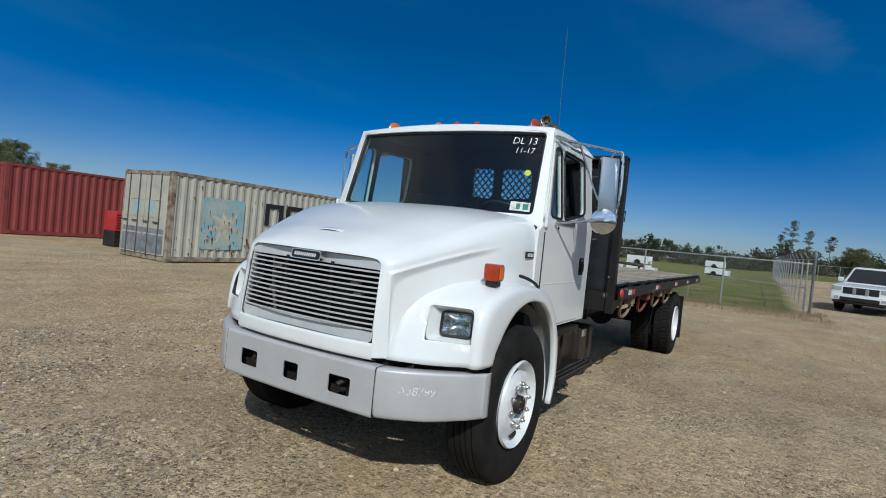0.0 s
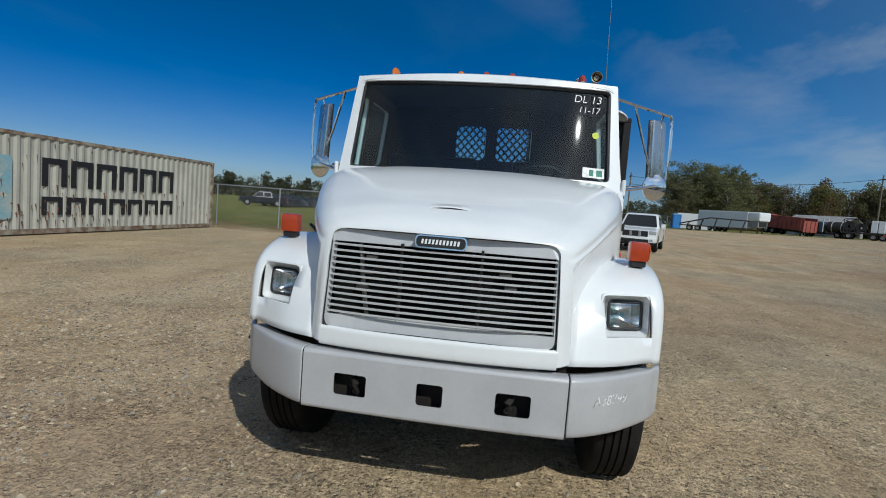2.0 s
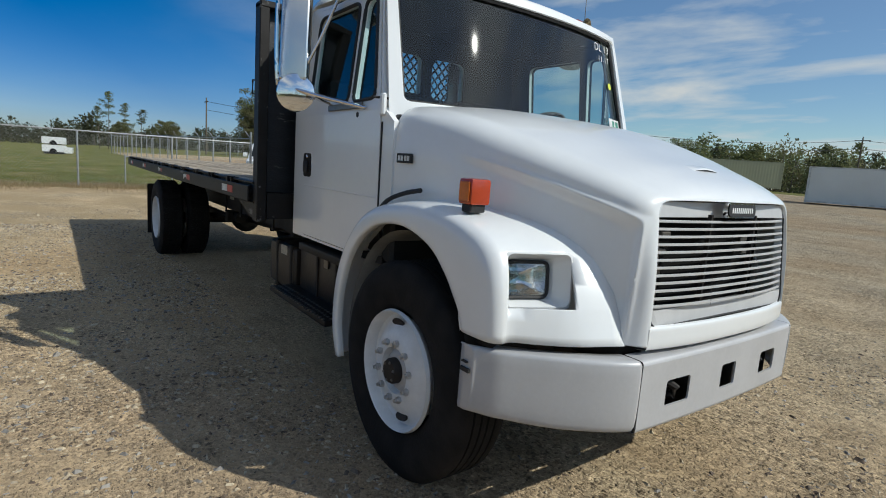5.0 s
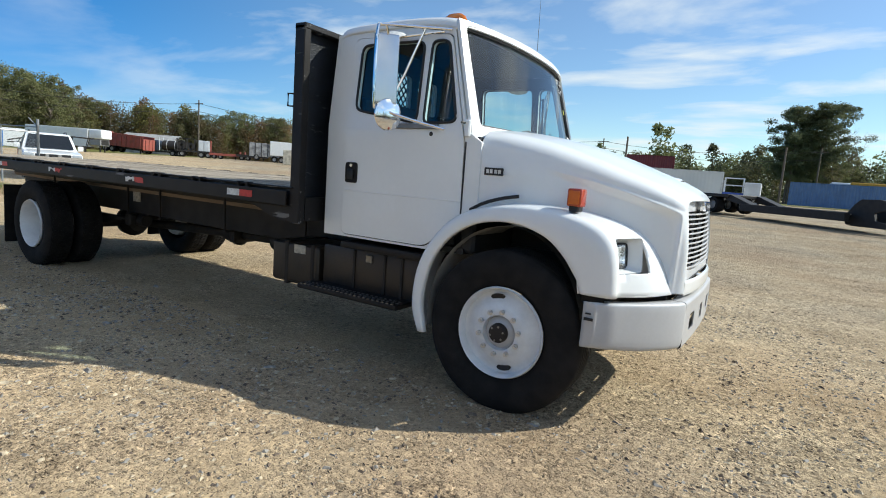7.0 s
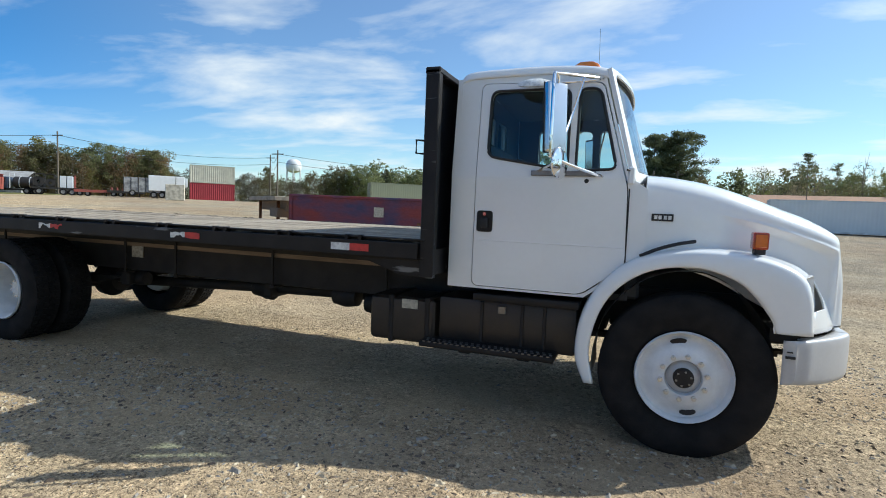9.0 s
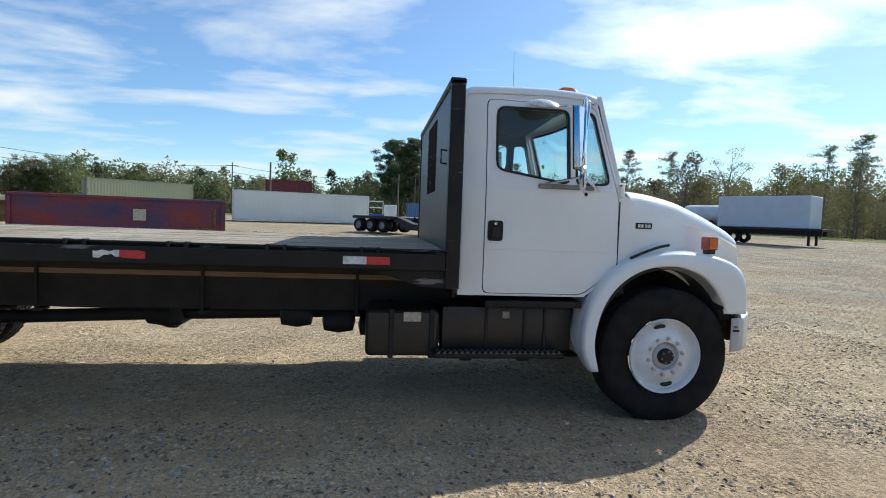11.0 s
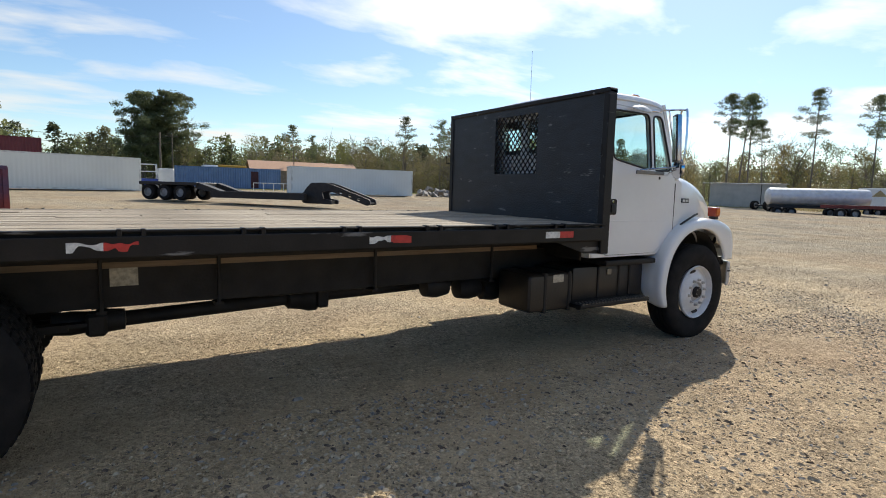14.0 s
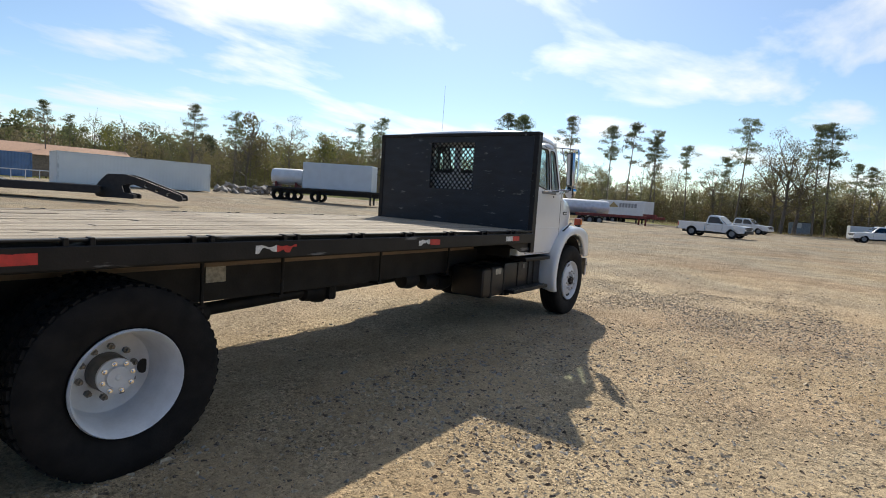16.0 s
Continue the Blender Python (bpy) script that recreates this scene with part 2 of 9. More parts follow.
# ---- mesh helpers ----
def part(name, bm, material, parent=None, label="", smooth=False, angle=35):
    me = bpy.data.meshes.new(name)
    bmesh.ops.recalc_face_normals(bm, faces=bm.faces)
    if smooth:
        lim = radians(angle)
        for f in bm.faces:
            f.smooth = True
        for e in bm.edges:
            if len(e.link_faces) == 2 and e.calc_face_angle(0) > lim:
                e.smooth = False
    bm.to_mesh(me)
    bm.free()
    me.materials.append(material)
    ob = new(name, me)
    if parent is not None:
        ob.parent = parent
    if label:
        tagged(ob, label)
    return ob


def thing(name, label, category, at=None, group="", kind=""):
    ob = new(name)
    ob.empty_display_size = 0.3
    if at is not None:
        ob.matrix_basis = at
    return tagged(ob, label, category, group, kind)


def B():
    return bmesh.new()


def box(bm, x0, x1, y0, y1, z0, z1, bev=0.0, seg=1, m=None):
    r = bmesh.ops.create_cube(bm, size=1.0, matrix=Matrix.Translation(((x0 + x1) / 2, (y0 + y1) / 2, (z0 + z1) / 2)) @ Matrix.Diagonal((abs(x1 - x0), abs(y1 - y0), abs(z1 - z0), 1)))
    vs = r["verts"]
    if bev:
        es = list({e for v in vs for e in v.link_edges})
        o = bmesh.ops.bevel(bm, geom=es, offset=bev, segments=seg, affect="EDGES", profile=0.6)
        vs = list({v for f in o["faces"] for v in f.verts} | {v for v in vs if v.is_valid})
    if m is not None:
        bmesh.ops.transform(bm, matrix=m, verts=vs)
    return bm


def tube(bm, pts, r, n=8, closed=False, caps=True, r_end=None):
    """A round bar along a line of points."""
    pts = [Vector(p) for p in pts]
    rings = []
    k = len(pts)
    up = Vector((0, 0, 1))
    for i, p in enumerate(pts):
        a = pts[i - 1] if (i or closed) else p
        b = pts[(i + 1) % k] if (i < k - 1 or closed) else p
        d = (b - a).normalized()
        s = d.cross(up)
        if s.length < 0.05:
            s = d.cross(Vector((1, 0, 0)))
        s.normalize()
        u = s.cross(d)
        rr = r if r_end is None else r + (r_end - r) * i / (k - 1)
        rings.append([bm.verts.new(p + rr * (math.cos(2 * math.pi * j / n) * s + math.sin(2 * math.pi * j / n) * u)) for j in range(n)])
    for i in range(k if closed else k - 1):
        a, b = rings[i], rings[(i + 1) % k]
        for j in range(n):
            bm.faces.new((a[j], a[(j + 1) % n], b[(j + 1) % n], b[j]))
    if caps and not closed:
        bm.faces.new(rings[0][::-1])
        bm.faces.new(rings[-1])
    return bm


def spin(bm, profile, n=32, m=None, closed=False):
    """Revolve (radius, height) points about z."""
    rings = []
    for r, h in profile:
        rings.append([bm.verts.new((r * math.cos(2 * math.pi * j / n), r * math.sin(2 * math.pi * j / n), h)) for j in range(n)] if r > 1e-5 else [bm.verts.new((0, 0, h))])
    for a, b in zip(rings, rings[1:] + ([rings[0]] if closed else [])):
        for j in range(n):
            k = (j + 1) % n
            if len(a) == 1 and len(b) == 1:
                continue
            if len(a) == 1:
                bm.faces.new((a[0], b[j], b[k]))
            elif len(b) == 1:
                bm.faces.new((a[j], b[0], a[k]))
            else:
                bm.faces.new((a[j], b[j], b[k], a[k]))
    if m is not None:
        bmesh.ops.transform(bm, matrix=m, verts=[v for r in rings for v in r])
    return bm


def smooth_line(pts, n):
    """n points on a Catmull-Rom curve through pts."""
    pts = [Vector(p) for p in pts]
    out = []
    k = len(pts) - 1
    for i in range(n):
        t = i / (n - 1) * k
        j = min(int(t), k - 1)
        f = t - j
        p0, p1, p2, p3 = pts[max(j - 1, 0)], pts[j], pts[j + 1], pts[min(j + 2, k)]
        out.append(0.5 * (2 * p1 + (p2 - p0) * f + (2 * p0 - 5 * p1 + 4 * p2 - p3) * f * f + (3 * p1 - p0 - 3 * p2 + p3) * f ** 3))
    return out


def skin(bm, rows, nu=0, nv=0):
    """A sheet through rows of points, refined smoothly to nu x nv."""
    if nv:
        rows = [smooth_line(r, nv) for r in rows]
    if nu:
        cols = [smooth_line([r[j] for r in rows], nu) for j in range(len(rows[0]))]
        rows = [[c[i] for c in cols] for i in range(nu)]
    vs = [[bm.verts.new(p) for p in r] for r in rows]
    for a, b in zip(vs, vs[1:]):
        for j in range(len(a) - 1):
            bm.faces.new((a[j], a[j + 1], b[j + 1], b[j]))
    return bm


def loop_of(pts, r=0.0, seg=4):
    """A 2D loop with rounded corners."""
    if not r:
        return [tuple(p) for p in pts]
    out = []
    k = len(pts)
    for i in range(k):
        p, a, b = Vector(pts[i]), Vector(pts[i - 1]), Vector(pts[(i + 1) % k])
        da, db = a - p, b - p
        rr = min(r, da.length * 0.45, db.length * 0.45)
        s, e = p + da.normalized() * rr, p + db.normalized() * rr
        for j in range(seg + 1):
            t = j / seg
            out.append(tuple((1 - t) ** 2 * s + 2 * t * (1 - t) * p + t * t * e))
    return out


def sheet(bm, outer, holes, put, cuts=()):
    """A flat sheet with holes, in 2D, set into space by put(u, v)."""
    tmp = bmesh.new()
    for lp in (outer, *holes):
        vs = [tmp.verts.new((p[0], p[1], 0)) for p in lp]
        for a, b in zip(vs, vs[1:] + vs[:1]):
            tmp.edges.new((a, b))
    bmesh.ops.triangle_fill(tmp, use_beauty=True, edges=tmp.edges[:])
    for axis, val in cuts:
        bmesh.ops.bisect_plane(tmp, geom=tmp.verts[:] + tmp.edges[:] + tmp.faces[:], plane_co=(val, val, 0), plane_no=(1, 0, 0) if axis == "u" else (0, 1, 0))
    new_of = {v: bm.verts.new(put(v.co.x, v.co.y)) for v in tmp.verts}
    for f in tmp.faces:
        bm.faces.new([new_of[v] for v in f.verts])
    tmp.free()
    return bm


def thick(ob, t, offset=-1.0):
    md = ob.modifiers.new("thickness", "SOLIDIFY")
    md.thickness, md.offset = t, offset
    return ob


def writing(name, text, size, m, material, parent, label="", thin=0.0):
    """Lettering as a mesh from the built-in font."""
    cu = bpy.data.curves.new(name, "FONT")
    cu.body, cu.size, cu.extrude, cu.resolution_u, cu.offset, cu.shear = text, size, 0.0006, 3, -thin, 0.15
    tmp = bpy.data.objects.new(name, cu)
    scene.collection.objects.link(tmp)
    me = bpy.data.meshes.new_from_object(tmp.evaluated_get(bpy.context.evaluated_depsgraph_get()))
    bpy.data.objects.remove(tmp)
    me.materials.clear()
    me.materials.append(material)
    ob = new(name, me)
    ob.parent = parent
    ob.matrix_basis = m
    if label:
        tagged(ob, label)
    return ob


# ---- the truck: x ahead from the front axle, y to its left ----
truck = thing("flatbed_truck", "white conventional-cab flatbed truck with black wooden-decked bed", "truck")
S = (1, -1)


def side_y(z):
    """Half-width of the cab, leaning in above the waist."""
    return 1.0 if z <= 1.72 else 1.0 - 0.075 * (z - 1.72) / 0.68


def front_x(y, z):
    """Line of the curved windscreen plane."""
    return -0.255 - 0.29 * (z - 1.77) - 0.125 * (abs(y) / 0.92) ** 2.4


# cab sides with a door opening each
DOOR = [(-1.425, 0.945), (-0.655, 0.945), (-0.385, 1.15), (-0.395, 1.67), (-0.585, 2.365), (-1.425, 2.385)]
SIDE = [(-1.585, 0.93), (-0.64, 0.93), (-0.36, 1.14), (-0.27, 1.20), (-0.275, 1.66), (-0.395, 1.74), (-0.585, 2.43), (-1.56, 2.44), (-1.60, 2.30)]
for s in S:
    bm = sheet(B(), SIDE, [loop_of(DOOR, 0.05)], lambda u, v, s=s: (u, s * side_y(v), v), [("v", 1.72)])
    thick(part("cab_side", bm, M["white"], truck), 0.03)
    inner = [(-1.40, 0.97), (-0.67, 0.97), (-0.41, 1.17), (-0.42, 1.66), (-0.605, 2.345), (-1.40, 2.36)]
    win = loop_of([(-1.345, 1.865), (-0.79, 1.775), (-0.80, 2.325), (-1.345, 2.325)], 0.06)
    vent = loop_of([(-0.735, 1.775), (-0.475, 1.785), (-0.605, 2.318), (-0.735, 2.322)], 0.05)
    small = [(a + (0.006 if a < -1 else -0.006), b + (0.006 if b < 1.5 else -0.006)) for a, b in loop_of(DOOR, 0.05)]
    door = thick(part("cab_door", sheet(B(), small, [win, vent], lambda u, v, s=s: (u, s * (side_y(v) + 0.006), v), [("v", 1.72)]), M["white"], truck, "white cab door with wind-down window"), 0.035)
    for nm, hole in (("door_window", win), ("vent_window", vent)):
        gl = part(nm, sheet(B(), hole, [], lambda u, v, s=s: (u, s * (side_y(v) - 0.012), v)), M["glass"], door)
        c = Vector((sum(p[0] for p in hole) / len(hole), sum(p[1] for p in hole) / len(hole)))
        part(nm + "_seal", tube(B(), [(p[0], s * (side_y(p[1]) + 0.008), p[1]) for p in hole], 0.010, 6, closed=True), M["seal"], door, smooth=True)
    grow = lambda pts: [(c_[0] + (p[0] - c_[0]) * 0.985, c_[1] + (p[1] - c_[1]) * 0.985) for c_ in [(sum(q[0] for q in pts) / len(pts), sum(q[1] for q in pts) / len(pts))] for p in pts]
    part("pillar_lining", sheet(B(), [(-1.55, 1.72), (-0.46, 1.72), (-0.625, 2.44), (-1.55, 2.44)], [grow(win), grow(vent)], lambda u, v, s=s: (u, s * (side_y(v) - 0.036), v)), M["interior"], truck)
    # pressed line along the door and recessed handle
    bm = B()
    box(bm, -1.40, -0.40, s * 1.004, s * 1.0085, 1.272, 1.282, 0.002)
    part("door_crease", bm, M["white"], door)
    bm = B()
    hl = loop_of([(-1.40, 1.335), (-1.285, 1.335), (-1.285, 1.485), (-1.40, 1.485)], 0.025)
    sheet(bm, hl, [], lambda u, v, s=s: (u, s * 1.0125, v))
    h = part("door_handle", bm, M["blackgloss"], door, "black recessed door handle")
    thick(h, 0.008)
    bm = B()
    box(bm, -1.372, -1.313, s * 1.012, s * 1.030, 1.36, 1.435, 0.01, 2)
    part("handle_paddle", bm, M["seal"], door, smooth=True)
    bm = spin(B(), [(0, 0.006), (0.012, 0.006), (0.014, 0)], 12, Matrix.Translation((-1.343, s * 1.014, 1.462)) @ Matrix.Rotation(-s * math.pi / 2, 4, "X"))
    part("door_lock", bm, M["chrome"], door)
    bm = spin(B(), [(0, 0.003), (0.014, 0.003), (0.015, 0)], 12, Matrix.Translation((-0.66, s * 1.006, 1.705)) @ Matrix.Rotation(-s * math.pi / 2, 4, "X"))
    part("keyhole_plug", bm, M["seal"], door)
    # hinge knuckle, and seam of the cowl
    bm = B()
    box(bm, -0.40, -0.36, s * 0.995, s * 1.022, 1.69, 1.80, 0.008)
    part("hinge_cover", bm, M["white"], truck)
    bm = B()
    box(bm, -0.392, -0.384, s * 0.99, s * 1.0065, 1.16, 1.66)
    part("cowl_seam", bm, M["seal"], truck)

# roof: arched skin with rounded rim
rows = []
for x, zt, w in ((-1.605, 2.34, 0.90), (-1.59, 2.43, 0.92), (-1.53, 2.485, 0.93), (-1.30, 2.50, 0.935), (-0.95, 2.505, 0.935), (-0.68, 2.492, 0.93), (-0.56, 2.462, 0.925), (-0.525, 2.425, 0.92)):
    row = []
    for a, dz in ((-1.005, -0.075), (-0.99, -0.035), (-0.94, -0.008), (-0.8, 0.0), (-0.4, 0.012), (0, 0.018), (0.4, 0.012), (0.8, 0.0), (0.94, -0.008), (0.99, -0.035), (1.005, -0.075)):
        xx = x + (0.10 * (1 - abs(a) ** 2.2) if x > -0.6 else 0)
        row.append((xx, a * w, zt + dz))
    rows.append(row)
thick(part("cab_roof", skin(B(), rows, 22, 28), M["white"], truck, smooth=True, angle=60), 0.02)

# windscreen surround, rubber seal, glass
bottom = [(0.985 - 1.97 * i / 16, 1.60) for i in range(17)]
topl = [(-0.925 + 1.85 * i / 16, 2.445) for i in range(17)]
hole_b = [(-0.90 + 1.80 * i / 16, 1.765) for i in range(17)]
hole_t = [(0.88 - 1.76 * i / 16, 2.405) for i in range(17)]
WS = loop_of(hole_b[:1] + hole_b[1:-1] + hole_b[-1:] + hole_t, 0.035, 3)
outer_ws = topl + bottom
bm = sheet(B(), outer_ws, [WS], lambda u, v: (front_x(u, v), u, v))
thick(part("windscreen_surround", bm, M["white"], truck), 0.03, 1.0)
part("windscreen_seal", tube(B(), [(front_x(u, v) + 0.006, u, v) for u, v in WS], 0.013, 6, closed=True), M["seal"], truck, smooth=True)
rows = [[(front_x(u, v) - 0.004, u, v) for u in np.linspace(-0.90 + 0.02 * (v - 1.77), 0.90 - 0.02 * (v - 1.77), 25)] for v in np.linspace(1.765, 2.405, 9)]
gl = part("windscreen", skin(B(), rows), M["glass"], truck, "wide curved windscreen with marker writing", smooth=True)


def on_glass(y, z):
    """A frame lying on the windscreen, its x to the truck's right as seen from ahead."""
    o = Vector((front_x(y, z) + 0.004, y, z))
    ex = (Vector((front_x(y + 0.05, z), y + 0.05, z)) - Vector((front_x(y - 0.05, z), y - 0.05, z))).normalized()
    ez = (Vector((front_x(y, z + 0.05), y, z + 0.05)) - Vector((front_x(y, z - 0.05), y, z - 0.05))).normalized()
    en = ex.cross(ez)
    return Matrix(((ex.x, ez.x, en.x, o.x), (ex.y, ez.y, en.y, o.y), (ex.z, ez.z, en.z, o.z), (0, 0, 0, 1)))


writing("marker_writing", "DL 13", 0.078, on_glass(0.635, 2.318), M["ink"], gl, thin=0.0010)
writing("marker_writing", "11-17", 0.066, on_glass(0.668, 2.245), M["ink"], gl, thin=0.0010)
bm = box(B(), -0.075, 0.075, -0.035, 0.035, 0, 0.002)
ob = part("inspection_sticker", bm, M["whitetape"], gl)
ob.matrix_basis = on_glass(0.80, 1.83)
bm = box(B(), -0.03, 0.0, -0.022, 0.022, 0.002, 0.003)
box(bm, 0.02, 0.06, -0.022, 0.022, 0.002, 0.003)
ob = part("sticker_print", bm, mat("green_print", (0.05, 0.25, 0.18), 0.6), gl)
ob.matrix_basis = on_glass(0.80, 1.83)
bm = spin(B(), [(0, 0.003), (0.024, 0.002), (0.024, 0)], 16)
ob = part("round_sticker", bm, M["green"], gl)
ob.matrix_basis = on_glass(0.80, 2.09)
for k, s in enumerate(S):
    # wipers parked along the lower rim
    y0 = 0.55 * s + 0.12
    bm = tube(B(), [(front_x(y, 1.772) + 0.02, y, 1.772 + 0.01 * abs(y - y0)) for y in np.linspace(y0, y0 - 0.62, 8)], 0.007, 6)
    part("wiper", bm, M["seal"], truck)

# rear wall with two windows behind the seats
bm = sheet(B(), [(-0.995, 0.93), (0.995, 0.93), (0.995, 1.75), (0.925, 2.42), (-0.925, 2.42), (-0.995, 1.75)],
           [loop_of([(0.04, 1.93), (0.37, 1.93), (0.37, 2.29), (0.04, 2.29)], 0.05), loop_of([(-0.37, 1.93), (-0.04, 1.93), (-0.04, 2.29), (-0.37, 2.29)], 0.05)],
           lambda u, v: (-1.585, u, v))
thick(part("cab_rear_wall", bm, M["white"], truck), 0.04, 0)
for s in S:
    gl2 = part("rear_window", sheet(B(), loop_of([(s * 0.04, 1.93), (s * 0.37, 1.93), (s * 0.37, 2.29), (s * 0.04, 2.29)], 0.05), [], lambda u, v: (-1.575, u, v)), M["glass"], truck)
    gl2.visible_shadow = False

# cab inside
lin = sheet(B(), [(-0.96, 0.98), (0.96, 0.98), (0.96, 1.75), (0.89, 2.45), (-0.89, 2.45), (-0.96, 1.75)],
            [loop_of([(0.065, 1.98), (0.375, 1.98), (0.375, 2.28), (0.065, 2.28)], 0.05), loop_of([(-0.305, 1.98), (-0.035, 1.98), (-0.035, 2.28), (-0.305, 2.28)], 0.05)],
            lambda u, v: (-1.555, u, v))
part("rear_wall_lining", lin, M["interior"], truck)
part("cab_mount", box(B(), -1.63, -1.607, -0.90, 0.90, 0.90, 1.15), M["black"], truck)
for s in S:
    part("door_trim", box(B(), -1.40, -0.45, s * 0.945, s * 0.958, 0.98, 1.74, 0.01), M["interior"], truck)
bm = box(B(), -1.56, -0.36, -0.98, 0.98, 0.93, 0.97)
part("cab_floor", bm, M["interior"], truck)
part("headliner", skin(B(), [[(x, y, 2.45 - 0.03 * abs(y)) for y in np.linspace(-0.9, 0.9, 7)] for x in (-1.55, -1.0, -0.62)]), M["headliner"], truck)
bm = box(B(), -0.72, -0.33, -0.97, 0.97, 1.35, 1.72, 0.06, 3)
part("dashboard", bm, M["interior"], truck, smooth=True)
bm = box(B(), -0.40, -0.29, -0.97, 0.97, 0.94, 1.70, 0.02)
part("firewall", bm, M["interior"], truck)
for s, w in ((1, 0.25), (-1, 0.40)):
    y = 0.48 * s
    bm = box(B(), -1.38, -0.88, y - w, y + w, 1.28, 1.45, 0.05, 3)
    seat = part("cab_seat", bm, M["interior"], truck, "dark grey vinyl cab seat", smooth=True)
    bm = box(B(), -1.50, -1.36, y - w, y + w, 1.36, 1.98, 0.05, 3)
    part("seat_back", bm, M["interior"], seat, smooth=True)
    bm = box(B(), -1.30, -0.95, y - w * 0.7, y + w * 0.7, 0.965, 1.30, 0.03)
    part("seat_pedestal", bm, M["interior"], seat)
c = Matrix.Translation((-0.78, 0.48, 1.74)) @ Matrix.Rotation(radians(-38), 4, "Y")
bm = tube(B(), [c @ Vector((0.22 * math.cos(a), 0.22 * math.sin(a), 0)) for a in np.linspace(0, 2 * math.pi, 28, endpoint=False)], 0.014, 8, closed=True)
for a in (0.5, 2.6, 4.7):
    tube(bm, [c @ Vector((0, 0, 0)), c @ Vector((0.22 * math.cos(a), 0.22 * math.sin(a), 0))], 0.011, 6)
tube(bm, [c @ Vector((0, 0, 0.02)), (-0.55, 0.48, 1.50)], 0.03, 8)
part("steering_wheel", bm, M["seal"], truck, smooth=True)

# ---- bonnet ----
def nose_x(y, z):
    """Face of the grille and the nose round it, bowed and leaning back."""
    return 0.988 - 0.052 * max(0.0, (z - 0.84) / 0.55) ** 2.2 - 0.045 * (abs(y) / 0.56) ** 2.6


def soft_step(a, b, v):
    t = min(1.0, max(0.0, (v - a) / (b - a)))
    return t * t * (3 - 2 * t)


# x, crown height, half-width, shoulder radius
ST = [(-0.285, 1.795, 0.985, 0.12), (-0.10, 1.780, 0.970, 0.125), (0.15, 1.733, 0.918, 0.125), (0.40, 1.655, 0.842, 0.12), (0.60, 1.582, 0.765, 0.112), (0.74, 1.531, 0.700, 0.104), (0.83, 1.490, 0.652, 0.098)]
# rim of the grille opening that each line of the bonnet runs down to
RIM_G = [(0.0, 1.396), (0.20, 1.396), (0.42, 1.394), (0.51, 1.385), (0.544, 1.352), (0.552, 1.30), (0.557, 1.10), (0.562, 0.838)]
LOW_Z = 0.835
lines = []
for j in range(8):
    line = []
    for x, zc, w, r in ST:
        low = 1.18 if x < 0.0 else 1.18 - 0.345 * min(1, x / 0.7)
        half = [(0, zc), (0.45 * w, zc - 0.008), (w - 1.5 * r, zc - 0.040), (w - 0.66 * r, zc - 0.046 - 0.16 * r), (w - 0.17 * r, zc - 0.046 - 0.62 * r), (w, zc - 0.046 - 1.5 * r), (w + 0.004, (zc + low) / 2 - 0.06), (w + 0.008, low)]
        line.append(Vector((x, *half[j])))
    line = smooth_line(line, 110)
    p, (gy, gzz) = line[-1], RIM_G[j]
    g = Vector((nose_x(gy, gzz) + 0.004, gy, gzz))
    d = (line[-1] - line[-4]).normalized()
    k = (g.x - p.x) / max(0.2, d.x)
    c = p + d * k * 0.92
    c = Vector((min(c.x, g.x + 0.004), c.y, c.z))
    line += [p * (1 - t) ** 2 + c * (2 * t * (1 - t)) + g * t ** 2 for t in [i / 26 for i in range(1, 27)]]
    line.append(Vector((g.x - 0.03, gy * 0.996, gzz - 0.004)))
    lines.append(line)
rows = [[Vector((l[i].x, -l[i].y, l[i].z)) for l in lines[::-1]] + [l[i] for l in lines[1:]] for i in range(len(lines[0]))]
bm = skin(B(), rows, 0, 300)
# each flank is pressed in below a crease that sweeps forward and turns down the nose
for v in bm.verts:
    x, z = v.co.x, v.co.z
    a_ = float(np.interp(x, [0.0, 0.2, 0.4, 0.6, 0.78, 0.92], [1.56, 1.525, 1.483, 1.428, 1.370, 1.318])) - z
    b_ = 0.905 - x - 0.02 * (1.3 - z)
    d_ = a_ + b_ - math.sqrt(a_ * a_ + b_ * b_) if a_ > 0 and b_ > 0 else min(a_, b_)
    if abs(v.co.y) > 0.4:
        fade = soft_step(0.10, 0.50, x) * (0.35 + 0.65 * soft_step(0.85, 1.05, z))
        push = fade * (0.042 * soft_step(0.0, 0.050, d_) - 0.008 * math.exp(-(d_ / 0.026) ** 2))
        v.co.y -= math.copysign(push, v.co.y)
        v.co.z -= 0.35 * push
bonnet = thick(part("bonnet", bm, M["white"], truck, "long sloping white fibreglass bonnet", smooth=True, angle=80), 0.015)
# strip of the nose below the grille
rows = []
for y in np.linspace(-0.566, 0.566, 31):
    rows.append([(nose_x(y, z) + dx, y, z) for z, dx in ((0.918, -0.012), (0.912, 0.003), (0.88, 0.004), (0.845, 0.003), (0.824, -0.006), (0.818, -0.045))])
part("bonnet_nose", skin(B(), rows, 0, 14), M["white"], bonnet, smooth=True, angle=75)
# slim air slot above the grille
def crown_z(x):
    k = np.interp(x, [p[0] for p in ST], [p[1] for p in ST])
    return float(k)


